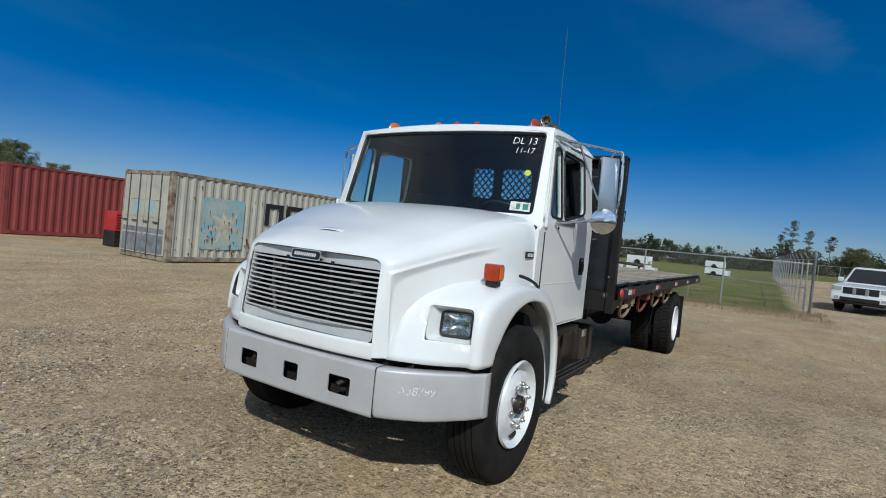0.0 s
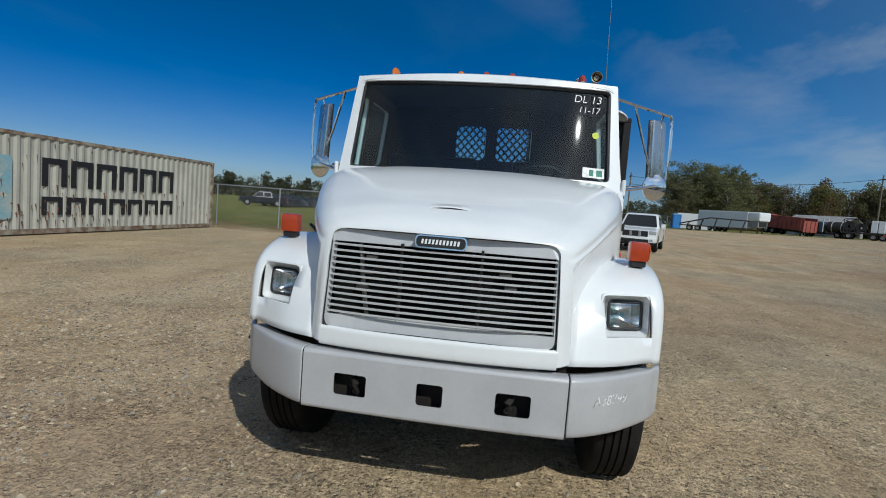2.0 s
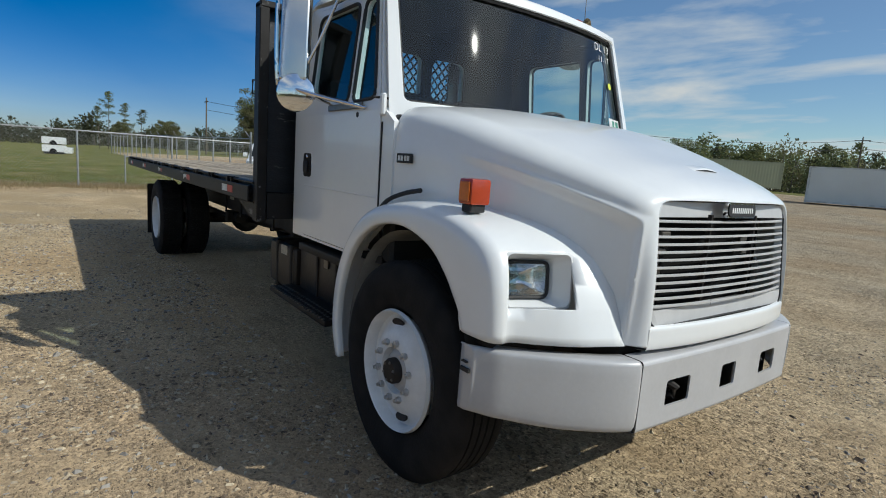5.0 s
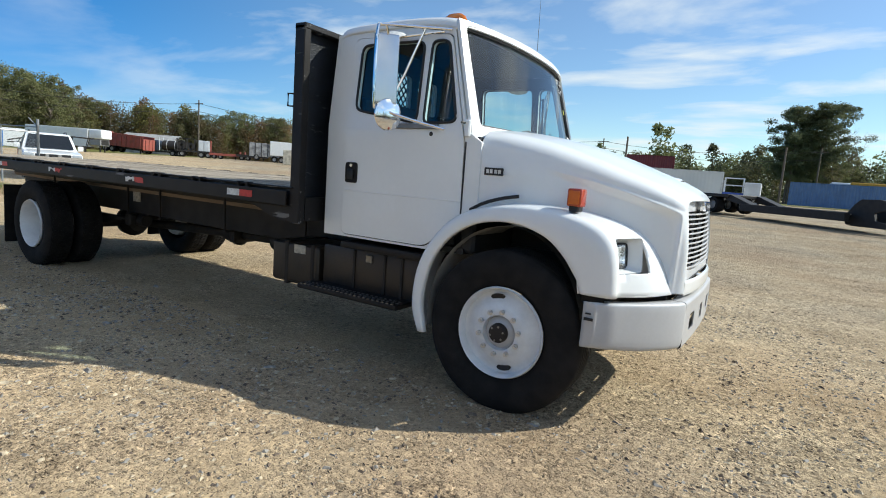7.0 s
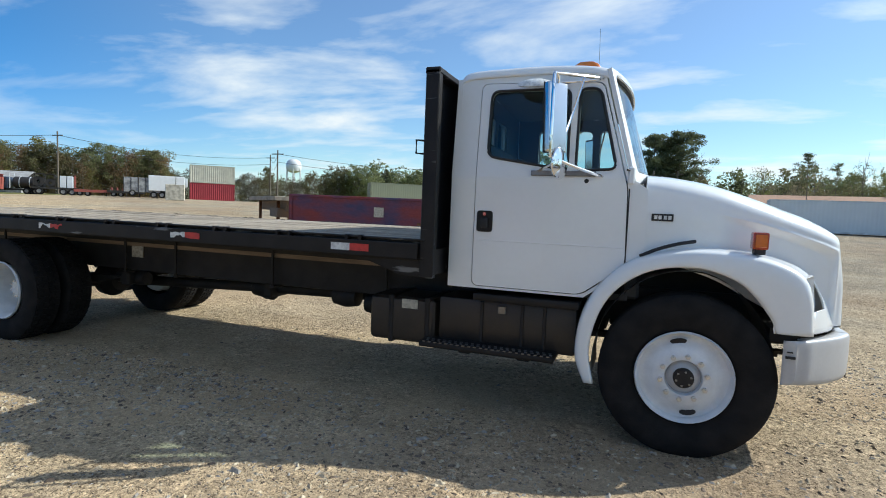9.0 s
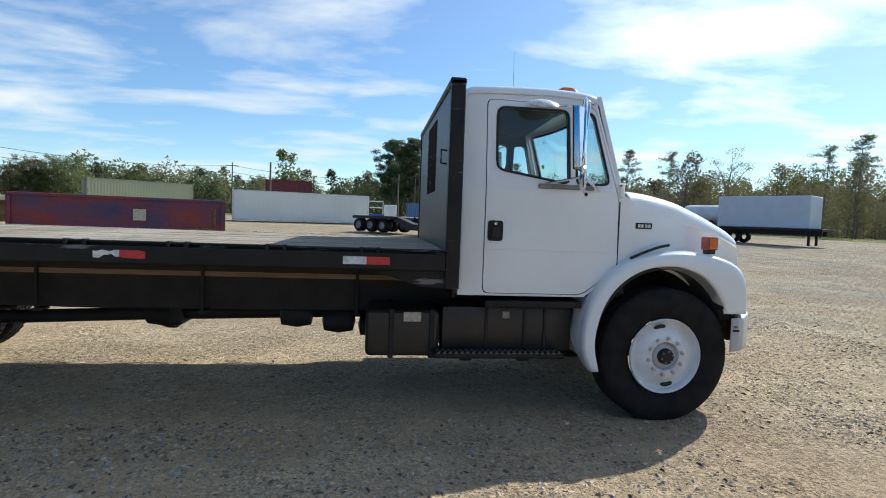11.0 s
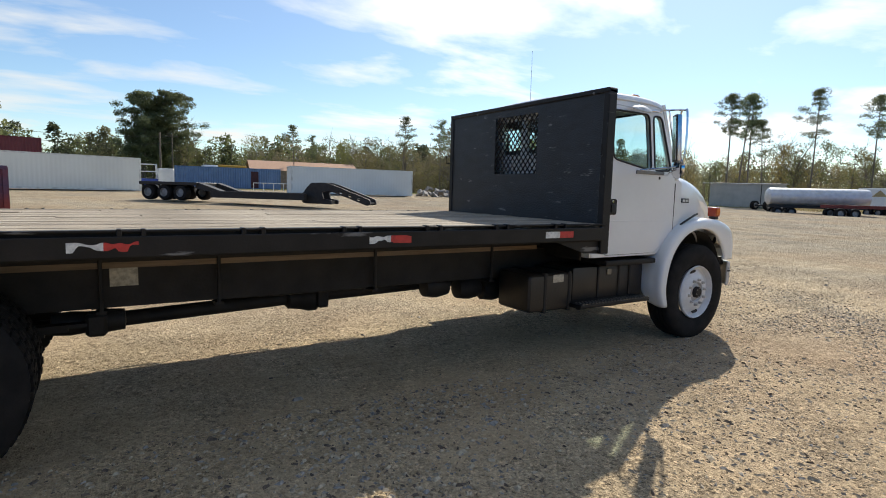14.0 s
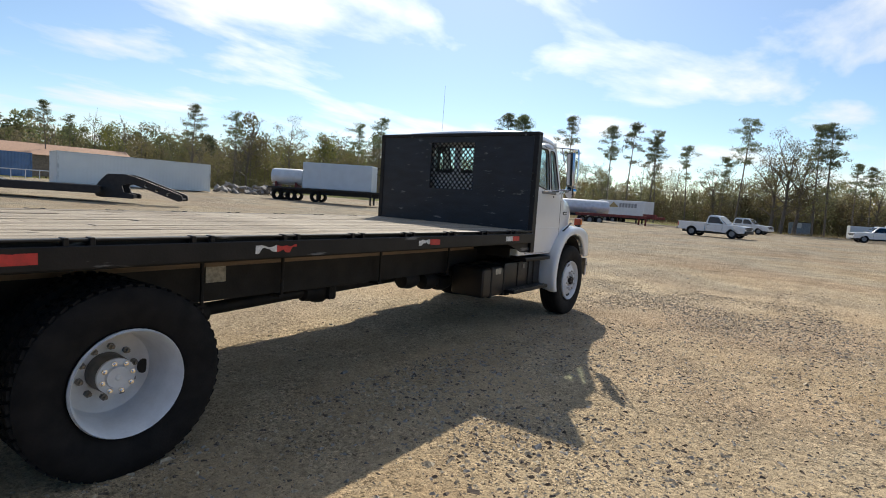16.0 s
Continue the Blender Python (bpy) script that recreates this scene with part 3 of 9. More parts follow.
rows, mouth = [], []
for y in np.linspace(-0.105, 0.105, 13):
    hh = 0.013 * max(0.0, 1 - (y / 0.106) ** 2)
    drop = 0.008 * (y / 0.31) ** 2
    rows.append([(0.700, y, crown_z(0.700) - drop - 0.001), (0.735, y, crown_z(0.735) - drop + 0.6 * hh), (0.768, y, crown_z(0.768) - drop + hh + 0.001), (0.772, y, crown_z(0.772) - drop + hh * 0.7)])
    mouth.append([(0.769, y, crown_z(0.769) - drop + hh * 0.75), (0.770, y, crown_z(0.770) - drop + 0.0005)])
part("bonnet_scoop", skin(B(), rows), M["white"], bonnet, smooth=True)
part("scoop_mouth", skin(B(), mouth), M["seal"], bonnet)

# grille
gr_o = loop_of([(-0.555, 0.910), (0.555, 0.910), (0.544, 1.392), (-0.544, 1.392)], 0.05, 5)
gr_i = loop_of([(-0.543, 0.975), (0.543, 0.975), (0.533, 1.328), (-0.533, 1.328)], 0.006, 3)
bm = sheet(B(), gr_o, [gr_i], lambda u, v: (nose_x(u, v) - 0.012, u, v))
grille = thick(part("grille", bm, M["grille"], truck, "brushed metal grille with horizontal slats"), 0.03)
for i in range(12):
    z = 0.990 + 0.0293 * i
    bm = B()
    rows = []
    for y in np.linspace(-0.540, 0.540, 13):
        x = nose_x(y, z) - 0.016
        rows.append([(x - 0.007, y, z + 0.0050), (x - 0.002, y, z + 0.0056), (x + 0.002, y, z + 0.0036), (x + 0.002, y, z - 0.0036), (x - 0.002, y, z - 0.0056), (x - 0.007, y, z - 0.0050)])
    skin(bm, rows)
    part("grille_slat", bm, M["grille"], grille, smooth=True)
for y in (-0.19, 0.19):
    part("grille_stay", skin(B(), [[(nose_x(y, z) - 0.0145, y + d, z) for z in np.linspace(0.976, 1.327, 7)] for d in (-0.001, 0.001)]), M["black"], grille)
for y in (-0.19, 0.19):
    part("grille_stay", box(B(), nose_x(y, 1.1) - 0.066, nose_x(y, 1.1) - 0.048, y - 0.006, y + 0.006, 0.98, 1.34), M["black"], grille)
bm = box(B(), 0.72, 0.78, -0.56, 0.56, 0.86, 1.37)
part("radiator", bm, mat("black_radiator_core", (0.008, 0.008, 0.008), 0.85, 0.0, 0.1, 30, 250, 0.5, spec=0.1), truck)
for y, z in ((0.30, 1.22), (0.33, 1.16), (-0.36, 1.25), (-0.40, 1.10), (-0.38, 1.18)):
    part("radiator_bracket", box(B(), 0.80, 0.84, y - 0.03, y + 0.03, z - 0.012, z + 0.012, 0.004), M["steel"], truck)
part("radiator_pipe", tube(B(), [(0.82, -0.42, 1.32), (0.83, -0.40, 1.15), (0.82, -0.37, 0.95)], 0.012, 6), M["steel"], truck)
part("grille_seam", tube(B(), [(nose_x(u, v) - 0.010, u, v) for u, v in gr_o], 0.0045, 6, closed=True), M["seal"], grille)
# badge on the grille: plain oval in the maker's colours
lp = loop_of([(-0.122, -0.031), (0.122, -0.031), (0.122, 0.031), (-0.122, 0.031)], 0.029, 6)
em = Matrix.Translation((nose_x(0, 1.362) + 0.006, -0.005, 1.362)) @ Matrix.Rotation(radians(90), 4, "Z") @ Matrix.Rotation(radians(84), 4, "X")
badge = thick(part("grille_badge", sheet(B(), lp, [], lambda u, v: em @ Vector((u, v, 0.004))), M["chrome"], truck, "oval chrome and black grille badge"), 0.02)
lp2 = loop_of([(-0.115, -0.025), (0.115, -0.025), (0.115, 0.025), (-0.115, 0.025)], 0.023, 6)
part("badge_field", sheet(B(), lp2, [], lambda u, v: em @ Vector((u, v, 0.0065))), M["seal"], badge)
for i in range(11):
    a = -0.092 + i * 0.0168
    part("badge_bar", sheet(B(), [(a, -0.011), (a + 0.010, -0.011), (a + 0.013, 0.011), (a + 0.003, 0.011)], [], lambda u, v: em @ Vector((u, v, 0.0085))), M["white"], badge)

# ---- front wings ----
ARCH = [(-0.535, 0.390), (-0.575, 0.60), (-0.525, 0.85), (-0.405, 1.035), (-0.210, 1.155), (0.03, 1.185), (0.235, 1.13), (0.35, 1.04), (0.42, 0.95), (0.455, 0.895), (0.475, 0.835)]
RIM = [(-0.605, 0.385), (-0.668, 0.56), (-0.640, 0.83), (-0.515, 1.06), (-0.310, 1.225), (-0.01, 1.292), (0.28, 1.288), (0.50, 1.235), (0.615, 1.155), (0.66, 1.02), (0.675, 0.835)]
for s in S:
    rows = []
    for i, (a, r) in enumerate(zip(ARCH, RIM)):
        f = max(0.0, (i - 5) / 5)  # 0 over the wheel, 1 at the front
        ax, az = a
        rx, rz = r
        mid = lambda t: (ax + (rx - ax) * t, az + (rz - az) * t)
        fx = 0.19 * f ** 1.5
        q = 1 - 0.018 * f
        row = [(ax, s * 1.082, az), (ax, s * 1.10 * q, az), (mid(0.08)[0], s * 1.118 * q, mid(0.08)[1]), (mid(0.45)[0], s * 1.118 * q, mid(0.45)[1]), (mid(0.82)[0], s * 1.108 * q, mid(0.82)[1]), (mid(0.975)[0], s * 1.075 * q, mid(0.975)[1]),
               (rx + 0.004, s * 1.015, rz + 0.004), (rx + 0.02 * f + 0.25 * fx, s * 0.92, rz + 0.012 * (1 - f)), (rx + 0.05 * f + 0.5 * fx, s * 0.80, rz + 0.02 * (1 - f)), (rx + 1.12 * fx, s * 0.625, rz + 0.03 * (1 - f))]
        if i < 4:
            k = (4 - i) / 4
            row = [Vector(p) if j < 6 else Vector((p[0], s * (1.035 + (abs(p[1]) - 1.035) * (1 - k * 0.75)), p[2])) for j, p in enumerate(row)]
        rows.append(row)
    n = Vector((0.93, s * 0.33, 0.10)).normalized()
    hx = Vector((0, 0, 1)).cross(n).normalized() * s
    hz = n.cross(hx) * s
    if hz.z < 0:
        hz = -hz
    hm = Matrix(((hx.x, hz.x, n.x, 0.678), (hx.y, hz.y, n.y, s * 0.900), (hx.z, hz.z, n.z, 1.062), (0, 0, 0, 1)))
    # lamp opening cut through the wing
    wbm = skin(B(), rows, 44, 30)
    hinv = hm.inverted()
    for axis, sg, lim in ((hx, 1, 0.130), (hx, -1, 0.130), (hz, 1, 0.100), (hz, -1, 0.100)):
        near = [f for f in wbm.faces if (hinv @ f.calc_center_median()).length < 0.32]
        geo = list({v for f in near for v in f.verts}) + list({e for f in near for e in f.edges}) + near
        bmesh.ops.bisect_plane(wbm, geom=geo, plane_co=hm.translation + axis * (sg * lim), plane_no=axis)
    dead = []
    for f in wbm.faces:
        p = hinv @ f.calc_center_median()
        if abs(p.x) < 0.1305 and abs(p.y) < 0.1005 and abs(p.z) < 0.2:
            dead.append(f)
    bmesh.ops.delete(wbm, geom=dead, context="FACES")
    wing = thick(part("front_wing", wbm, M["white"], truck, "white fibreglass wing over the front wheel", smooth=True, angle=75), 0.012)
    # inner wheel housing: near-black ahead for the open bay's shade, pale bare fibreglass behind
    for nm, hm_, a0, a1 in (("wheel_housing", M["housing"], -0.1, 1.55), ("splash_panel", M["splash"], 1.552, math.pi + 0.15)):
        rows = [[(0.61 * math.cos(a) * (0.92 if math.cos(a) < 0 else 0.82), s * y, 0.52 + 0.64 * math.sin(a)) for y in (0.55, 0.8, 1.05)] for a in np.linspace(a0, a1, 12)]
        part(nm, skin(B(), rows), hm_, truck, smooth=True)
    # headlamp: bezel, bowl, lens
    lo = loop_of([(-0.136, -0.106), (0.133, -0.106), (0.133, 0.106), (-0.136, 0.106)], 0.03, 4)
    li = loop_of([(-0.064, -0.070), (0.116, -0.070), (0.116, 0.066), (-0.064, 0.066)], 0.026, 4)
    bm = B()
    k = len(lo)
    r0 = [bm.verts.new(hm @ Vector((*p, 0.004 - (0.014 if p[0] > 0 else 0.0)))) for p in lo]
    r1 = [bm.verts.new(hm @ Vector((p[0] * 0.95, p[1] * 0.94, 0.006 - (0.014 if p[0] > 0 else 0.0)))) for p in lo]
    r2 = [bm.verts.new(hm @ Vector((p[0] + (0.006 if p[0] > 0.02 else -0.006), p[1] * 1.08, -0.070 if p[0] > 0.02 else -0.078))) for p in li]
    r3 = [bm.verts.new(hm @ Vector((*p, -0.062))) for p in li]
    rb = [bm.verts.new(hm @ Vector((p[0] * 1.05, p[1] * 1.05, -0.06))) for p in lo]
    for a, b in ((rb, r0), (r0, r1), (r1, r2), (r2, r3)):
        for j in range(k):
            bm.faces.new((a[j], a[(j + 1) % k], b[(j + 1) % k], b[j]))
    lampo = part("headlamp", bm, M["white"], truck, "rectangular sealed headlamp in a white recess", smooth=True, angle=28)
    hc = sum(p[0] for p in li) / k
    # deep reflector, widest at the lens
    rows = []
    for f_, d_ in ((1.0, -0.062), (0.97, -0.08), (0.84, -0.11), (0.6, -0.132), (0.3, -0.144), (0.08, -0.147)):
        rows.append([hm @ Vector((hc + (p[0] - hc) * f_, p[1] * f_, d_)) for p in li + li[:1]])
    part("lamp_bowl", skin(B(), rows), M["bowl"], lampo, smooth=True, angle=60)
    part("lamp_lens", sheet(B(), [(hc + (p[0] - hc) * 0.98, p[1] * 0.98) for p in li], [], lambda u, v: hm @ Vector((u, v, -0.056 + 0.010 * (1 - ((u - hc) / 0.1) ** 2))), [("u", q) for q in np.linspace(-0.08, 0.08, 9)]), M["lamp"], lampo, smooth=True)
    part("lamp_rim", tube(B(), [hm @ Vector((p[0], p[1], -0.058)) for p in li], 0.008, 6, closed=True), M["seal"], lampo)
    bm = tube(B(), [hm @ Vector((hc, 0.0, -0.136)), hm @ Vector((hc, 0.0, -0.085))], 0.014, 8)
    part("lamp_bulb", bm, M["glass"], lampo)
    # turn lamp standing on the wing
    bm = box(B(), -0.043, 0.043, -0.05, 0.05, 0.0, 0.105, 0.014, 2, Matrix.Translation((0.37, s * 0.99, 1.315)))
    turn = part("turn_lamp", bm, M["amberdark"], truck, "square orange turn lamp on the wing", smooth=True)
    bm = box(B(), -0.03, 0.03, -0.04, 0.04, -0.03, 0.006, 0.006, 1, Matrix.Translation((0.37, s * 0.99, 1.315)))
    part("lamp_foot", bm, M["seal"], turn)
    bm = box(B(), -0.032, 0.032, 0.05, 0.056, 0.014, 0.092, 0.004, 1, Matrix.Translation((0.37, s * 0.99, 1.315)) @ Matrix.Diagonal((1, s, 1, 1)))
    part("side_lens", bm, M["amber"], turn)
    # bonnet latch strap and model plate
    bm = tube(B(), smooth_line([(-0.30, s * 1.035, 1.235), (-0.20, s * 1.05, 1.285), (-0.08, s * 1.035, 1.325), (0.02, s * 1.015, 1.345)], 8), 0.011, 8)
    part("bonnet_latch", bm, M["seal"], truck, "black rubber bonnet latch", smooth=True)
    bm = box(B(), -0.245, -0.115, s * 0.980, s * 0.994, 1.462, 1.508, 0.003)
    plate = part("model_plate", bm, M["seal"], truck, "small black model plate with pale figures")
    bm = B()
    for j, a in enumerate((-0.229, -0.204, -0.172, -0.146)):
        box(bm, a, a + 0.019, s * 0.994, s * 0.9955, 1.473, 1.497)
    part("plate_figures", bm, M["whitetape"], plate)

# added black backing that keeps the bumper openings dark against the bright ground
part("front_crossmember", box(B(), 0.85, 0.90, -0.60, 0.60, 0.518, 0.76, 0.01), M["black"], truck)

# ---- bumper ----
def bumper_x(y):
    a = abs(y)
    return 0.985 - 0.018 * (a / 0.63) ** 2 if a < 0.63 else 0.967 - 0.40 * ((a - 0.63) / 0.50) ** 1.35 - (0.3 * max(0.0, a - 1.05)) ** 0.9


BH = [(0.80, -0.012), (0.792, 0.004), (0.765, 0.010), (0.66, 0.010), (0.56, 0.008), (0.53, 0.0), (0.523, -0.02)]
holes = [loop_of([(c - w, 0.60), (c + w, 0.60), (c + w, 0.705), (c - w, 0.705)], 0.016, 3) for c, w in ((0.385, 0.08), (0.0, 0.062), (-0.385, 0.08))]
outer = [(-0.625, 0.535)] + [(y, 0.535) for y in np.linspace(-0.55, 0.55, 11)] + [(0.625, 0.535), (0.625, 0.785)] + [(y, 0.785) for y in np.linspace(0.55, -0.55, 11)] + [(-0.625, 0.785)]
bm = sheet(B(), outer, holes, lambda u, v: (bumper_x(u) + 0.01, u, v))
bump = thick(part("bumper", bm, M["silver"], truck, "grey painted steel bumper with three openings"), 0.008)
for zz, dz in ((0.785, 0.018), (0.535, -0.018)):
    rows = [[(bumper_x(y) + 0.01, y, zz), (bumper_x(y) + 0.004, y, zz + dz * 0.75), (bumper_x(y) - 0.012, y, zz + dz), (bumper_x(y) - 0.075, y, zz + dz * 1.05)] for y in np.linspace(-0.625, 0.625, 15)]
    part("bumper_edge", skin(B(), rows, 0, 8), M["silver"], bump, smooth=True)
for s in S:
    rows = []
    for y in [0.632, 0.66, 0.72, 0.80, 0.88, 0.95, 1.01, 1.05, 1.08, 1.10, 1.108]:
        x = bumper_x(y)
        n = 1.0
        low = 0.02 * max(0, (y - 0.9) / 0.2)
        rows.append([(x - 0.09 if y < 1.05 else x - 0.03, s * (y - 0.0), 0.803), (x - 0.014, s * y, 0.803), (x + 0.003, s * y, 0.797), (x + 0.010, s * y, 0.775), (x + 0.012, s * y, 0.66), (x + 0.008, s * y, 0.56 + low), (x - 0.004, s * y, 0.528 + low), (x - 0.03, s * (y - 0.005), 0.52 + low)])
    rows.append([(0.512, p[1] * 1.002, p[2]) for p in rows[-1]])
    end = thick(part("bumper_end", skin(B(), rows, 26, 16), M["silver"], bump, smooth=True, angle=70), 0.006)
    part("bumper_seam", tube(B(), [(bumper_x(0.628) + 0.003, s * 0.628, z) for z in (0.525, 0.66, 0.795)], 0.006, 6), M["seal"], bump)
    # tow hook behind its opening
    bm = tube(B(), [(0.80, s * 0.385, 0.665), (0.93, s * 0.385, 0.675), (0.965, s * 0.36, 0.65), (0.955, s * 0.36, 0.615), (0.92, s * 0.375, 0.61)], 0.017, 8)
    part("tow_hook", bm, M["black"], truck, smooth=True)
writing("marker_writing", "A38799", 0.066, Matrix.Translation((bumper_x(0.75) + 0.017, 0.75, 0.672)) @ Matrix.Rotation(math.atan2(0.27, -0.22) - 0.02, 4, "Z") @ Matrix.Rotation(math.pi / 2, 4, "X"), M["chalk"], bump, thin=0.0005)
bm = box(B(), 0.50, 0.86, -0.62, 0.62, 0.77, 0.845)
box(bm, 0.46, 0.62, -1.0, 1.0, 0.77, 0.85)
part("bumper_valance", bm, M["black"], truck)
# scuffs on the right-hand end
bm = B()
box(bm, 0.525, 0.575, -1.122, -1.112, 0.70, 0.715)
box(bm, 0.530, 0.560, -1.122, -1.112, 0.735, 0.742)
part("bumper_scuff", bm, M["seal"], bump)


# ---- roof fittings, mirrors ----
for y in (0.70, 0.19, 0.0, -0.19, -0.70):
    x = -0.77 + 0.09 * (1 - (abs(y) / 0.92) ** 2)
    k = 1.45 if abs(y) > 0.5 else 0.8
    zk = 1.8 if abs(y) > 0.5 else 1.3
    lampz = 2.492 - 0.012 * abs(y)
    cl = part("clearance_lamp", spin(B(), [(0.052, 0.008), (0.050, 0.018), (0.042, 0.032), (0.025, 0.042), (0, 0.044)], 16, Matrix.Translation((x, y, lampz)) @ Matrix.Diagonal((1.35 * k, 0.65, zk, 1))), M["amberlight"] if y < 0 else M["amberdark"], truck, "small amber roof marker lamp", smooth=True)
    part("lamp_base", spin(B(), [(0.056, 0), (0.056, 0.008), (0.05, 0.010)], 16, Matrix.Translation((x, y, lampz)) @ Matrix.Diagonal((1.35 * k, 0.65, zk, 1))), M["chrome"], cl)
bm = tube(B(), [(-1.02, 0.80, 2.545), (-0.72, 0.80, 2.55)], 0.013, 10, r_end=0.02)
spin(bm, [(0.015, 0.0), (0.018, 0.08), (0.026, 0.13), (0.041, 0.165), (0.037, 0.163), (0.016, 0.10), (0.0, 0.09)], 20, Matrix.Translation((-0.85, 0.80, 2.548)) @ Matrix.Rotation(math.pi / 2, 4, "Y"))
horn = part("air_horn", bm, mat("dull_brass", (0.33, 0.29, 0.21), 0.45, 0.9, 0.1, 20, 80, 0.05), truck, "brass-coloured roof air horn", smooth=True)
bm = tube(B(), [(-1.10, 0.70, 2.535), (-0.88, 0.70, 2.54)], 0.012, 8)
spin(bm, [(0.017, 0.0), (0.024, 0.05), (0.045, 0.11), (0.04, 0.108), (0.0, 0.05)], 18, Matrix.Translation((-0.98, 0.70, 2.54)) @ Matrix.Rotation(math.pi / 2, 4, "Y"))
part("horn_trumpet", bm, M["chrome"], horn, smooth=True)
for x, y in ((-0.98, 0.80), (-0.82, 0.80), (-1.05, 0.70)):
    part("horn_bracket", box(B(), x - 0.015, x + 0.015, y - 0.012, y + 0.012, 2.48, 2.54), M["steel"], horn)
bm = tube(B(), [(-0.78, 0.88, 2.46), (-0.78, 0.87, 2.75), (-0.79, 0.86, 3.30)], 0.0035, 6, r_end=0.0016)
box(bm, -0.80, -0.76, 0.865, 0.90, 2.42, 2.50, 0.005)
part("aerial", bm, M["steel"], truck, "thin whip aerial")

for s in S:
    mir = part("mirror", tube(B(), smooth_line([(-0.60, s * 0.93, 2.385), (-0.74, s * 1.16, 2.355), (-0.83, s * 1.345, 2.325), (-0.845, s * 1.385, 2.30), (-0.845, s * 1.395, 2.07), (-0.845, s * 1.385, 1.85), (-0.835, s * 1.36, 1.825), (-0.72, s * 1.21, 1.78), (-0.56, s * 1.01, 1.735)], 60), 0.0105, 8), M["chrome"], truck, "tall chrome west-coast mirror on a tube bracket", smooth=True)
    mm_ = Matrix.Translation((-0.83, s * 1.305, 2.07)) @ Matrix.Rotation(s * radians(42), 4, "Z") @ Matrix.Rotation(radians(-3), 4, "Y")
    part("mirror_housing", box(B(), -0.034, 0.012, -0.076, 0.076, -0.215, 0.215, 0.016, 3, mm_), M["housingmetal"], mir, smooth=True)
    part("mirror_gasket", box(B(), -0.0385, -0.03, -0.078, 0.078, -0.217, 0.217, 0.003, 1, mm_), M["seal"], mir)
    part("mirror_glass", box(B(), -0.042, -0.034, -0.066, 0.066, -0.203, 0.203, 0.004, 1, mm_), M["chrome"], mir)
    for p_ in ([(-0.70, s * 1.09, 2.362), (-0.76, s * 1.19, 2.08), (-0.81, s * 1.29, 1.845)], [(-0.83, s * 1.305, 2.28), (-0.83, s * 1.32, 2.325)], [(-0.83, s * 1.305, 1.86), (-0.83, s * 1.335, 1.82)], [(-0.98, s * 1.012, 1.77), (-0.84, s * 1.25, 1.80), (-0.82, s * 1.35, 1.815)], [(-0.64, s * 0.95, 2.37), (-1.02, s * 1.0, 2.345)]):
        part("mirror_brace", tube(B(), p_, 0.0085, 8), M["chrome"], mir, smooth=True)
    bm = spin(B(), [(0.098, 0), (0.09, -0.012), (0.05, -0.03), (0, -0.036)], 24, Matrix.Translation((-0.80, s * 1.30, 1.79)) @ Matrix.Rotation(s * radians(20), 4, "Z") @ Matrix.Rotation(radians(90), 4, "Y"))
    part("convex_mirror", spin(bm, [(0, 0.018), (0.06, 0.015), (0.096, 0.006), (0.1, 0)], 24, Matrix.Translation((-0.80, s * 1.30, 1.79)) @ Matrix.Rotation(s * radians(20), 4, "Z") @ Matrix.Rotation(radians(90), 4, "Y")), M["chrome"], mir, "round convex chrome mirror", smooth=True)
    part("mirror_foot", box(B(), -1.03, -0.60, s * 1.005, s * 1.018, 1.735, 1.77, 0.004, 1), M["steel"], mir)
    # sun visor lamp over the door glass
    bm = spin(B(), [(0, 0.035), (0.05, 0.028), (0.10, 0.012), (0.115, 0), (0.10, -0.008), (0, -0.014)], 20, Matrix.Translation((-1.03, s * 1.03, 2.345)) @ Matrix.Rotation(s * radians(-25), 4, "X") @ Matrix.Diagonal((1.05, 0.7, 1, 1)))
    part("door_eyebrow_mirror", bm, M["whitetape"], truck, "oval look-down mirror above the door", smooth=True)

# ---- wheels ----
def tyre(parent, m, R=0.515, W=0.28, label="", drive=False):
    prof = [(0.284, -0.10), (0.310, -W * 0.44), (0.40, -W * 0.5), (0.465, -W * 0.485), (0.503, -W * 0.43), (R, -W * 0.36)]
    if drive:
        prof[-2:] = [(0.495, -W * 0.43), (R - 0.010, -W * 0.40), (R - 0.010, -W * 0.05)]
    else:
        prof += [(R, -W * 0.235), (R - 0.013, -W * 0.225), (R - 0.013, -W * 0.205), (R, -W * 0.195), (R, -W * 0.085), (R - 0.013, -W * 0.075), (R - 0.013, -W * 0.055), (R, -W * 0.045)]
    prof += [(r, -h) for r, h in prof[::-1]]
    ob = part("tyre", spin(B(), prof, 56, None), M["rubber"], parent, label, smooth=True, angle=40)
    ob.matrix_basis = m
    if drive:
        # staggered blocks of the drive tread
        bm = B()
        for j in range(52):
            for c, sg in enumerate((-1.5, -0.5, 0.5, 1.5)):
                a = 2 * math.pi * (j + 0.5 * (c % 2)) / 52
                box(bm, R - 0.014, R + 0.002, -0.021, 0.021, sg * W * 0.2 - 0.022, sg * W * 0.2 + 0.022, 0.0, 1, Matrix.Rotation(a, 4, "Z") @ Matrix.Rotation(0.3 * (1 if c % 2 else -1), 4, "X"))
        tagged(part("tyre_tread", bm, M["rubber"], ob), kind="stuff")
    return ob


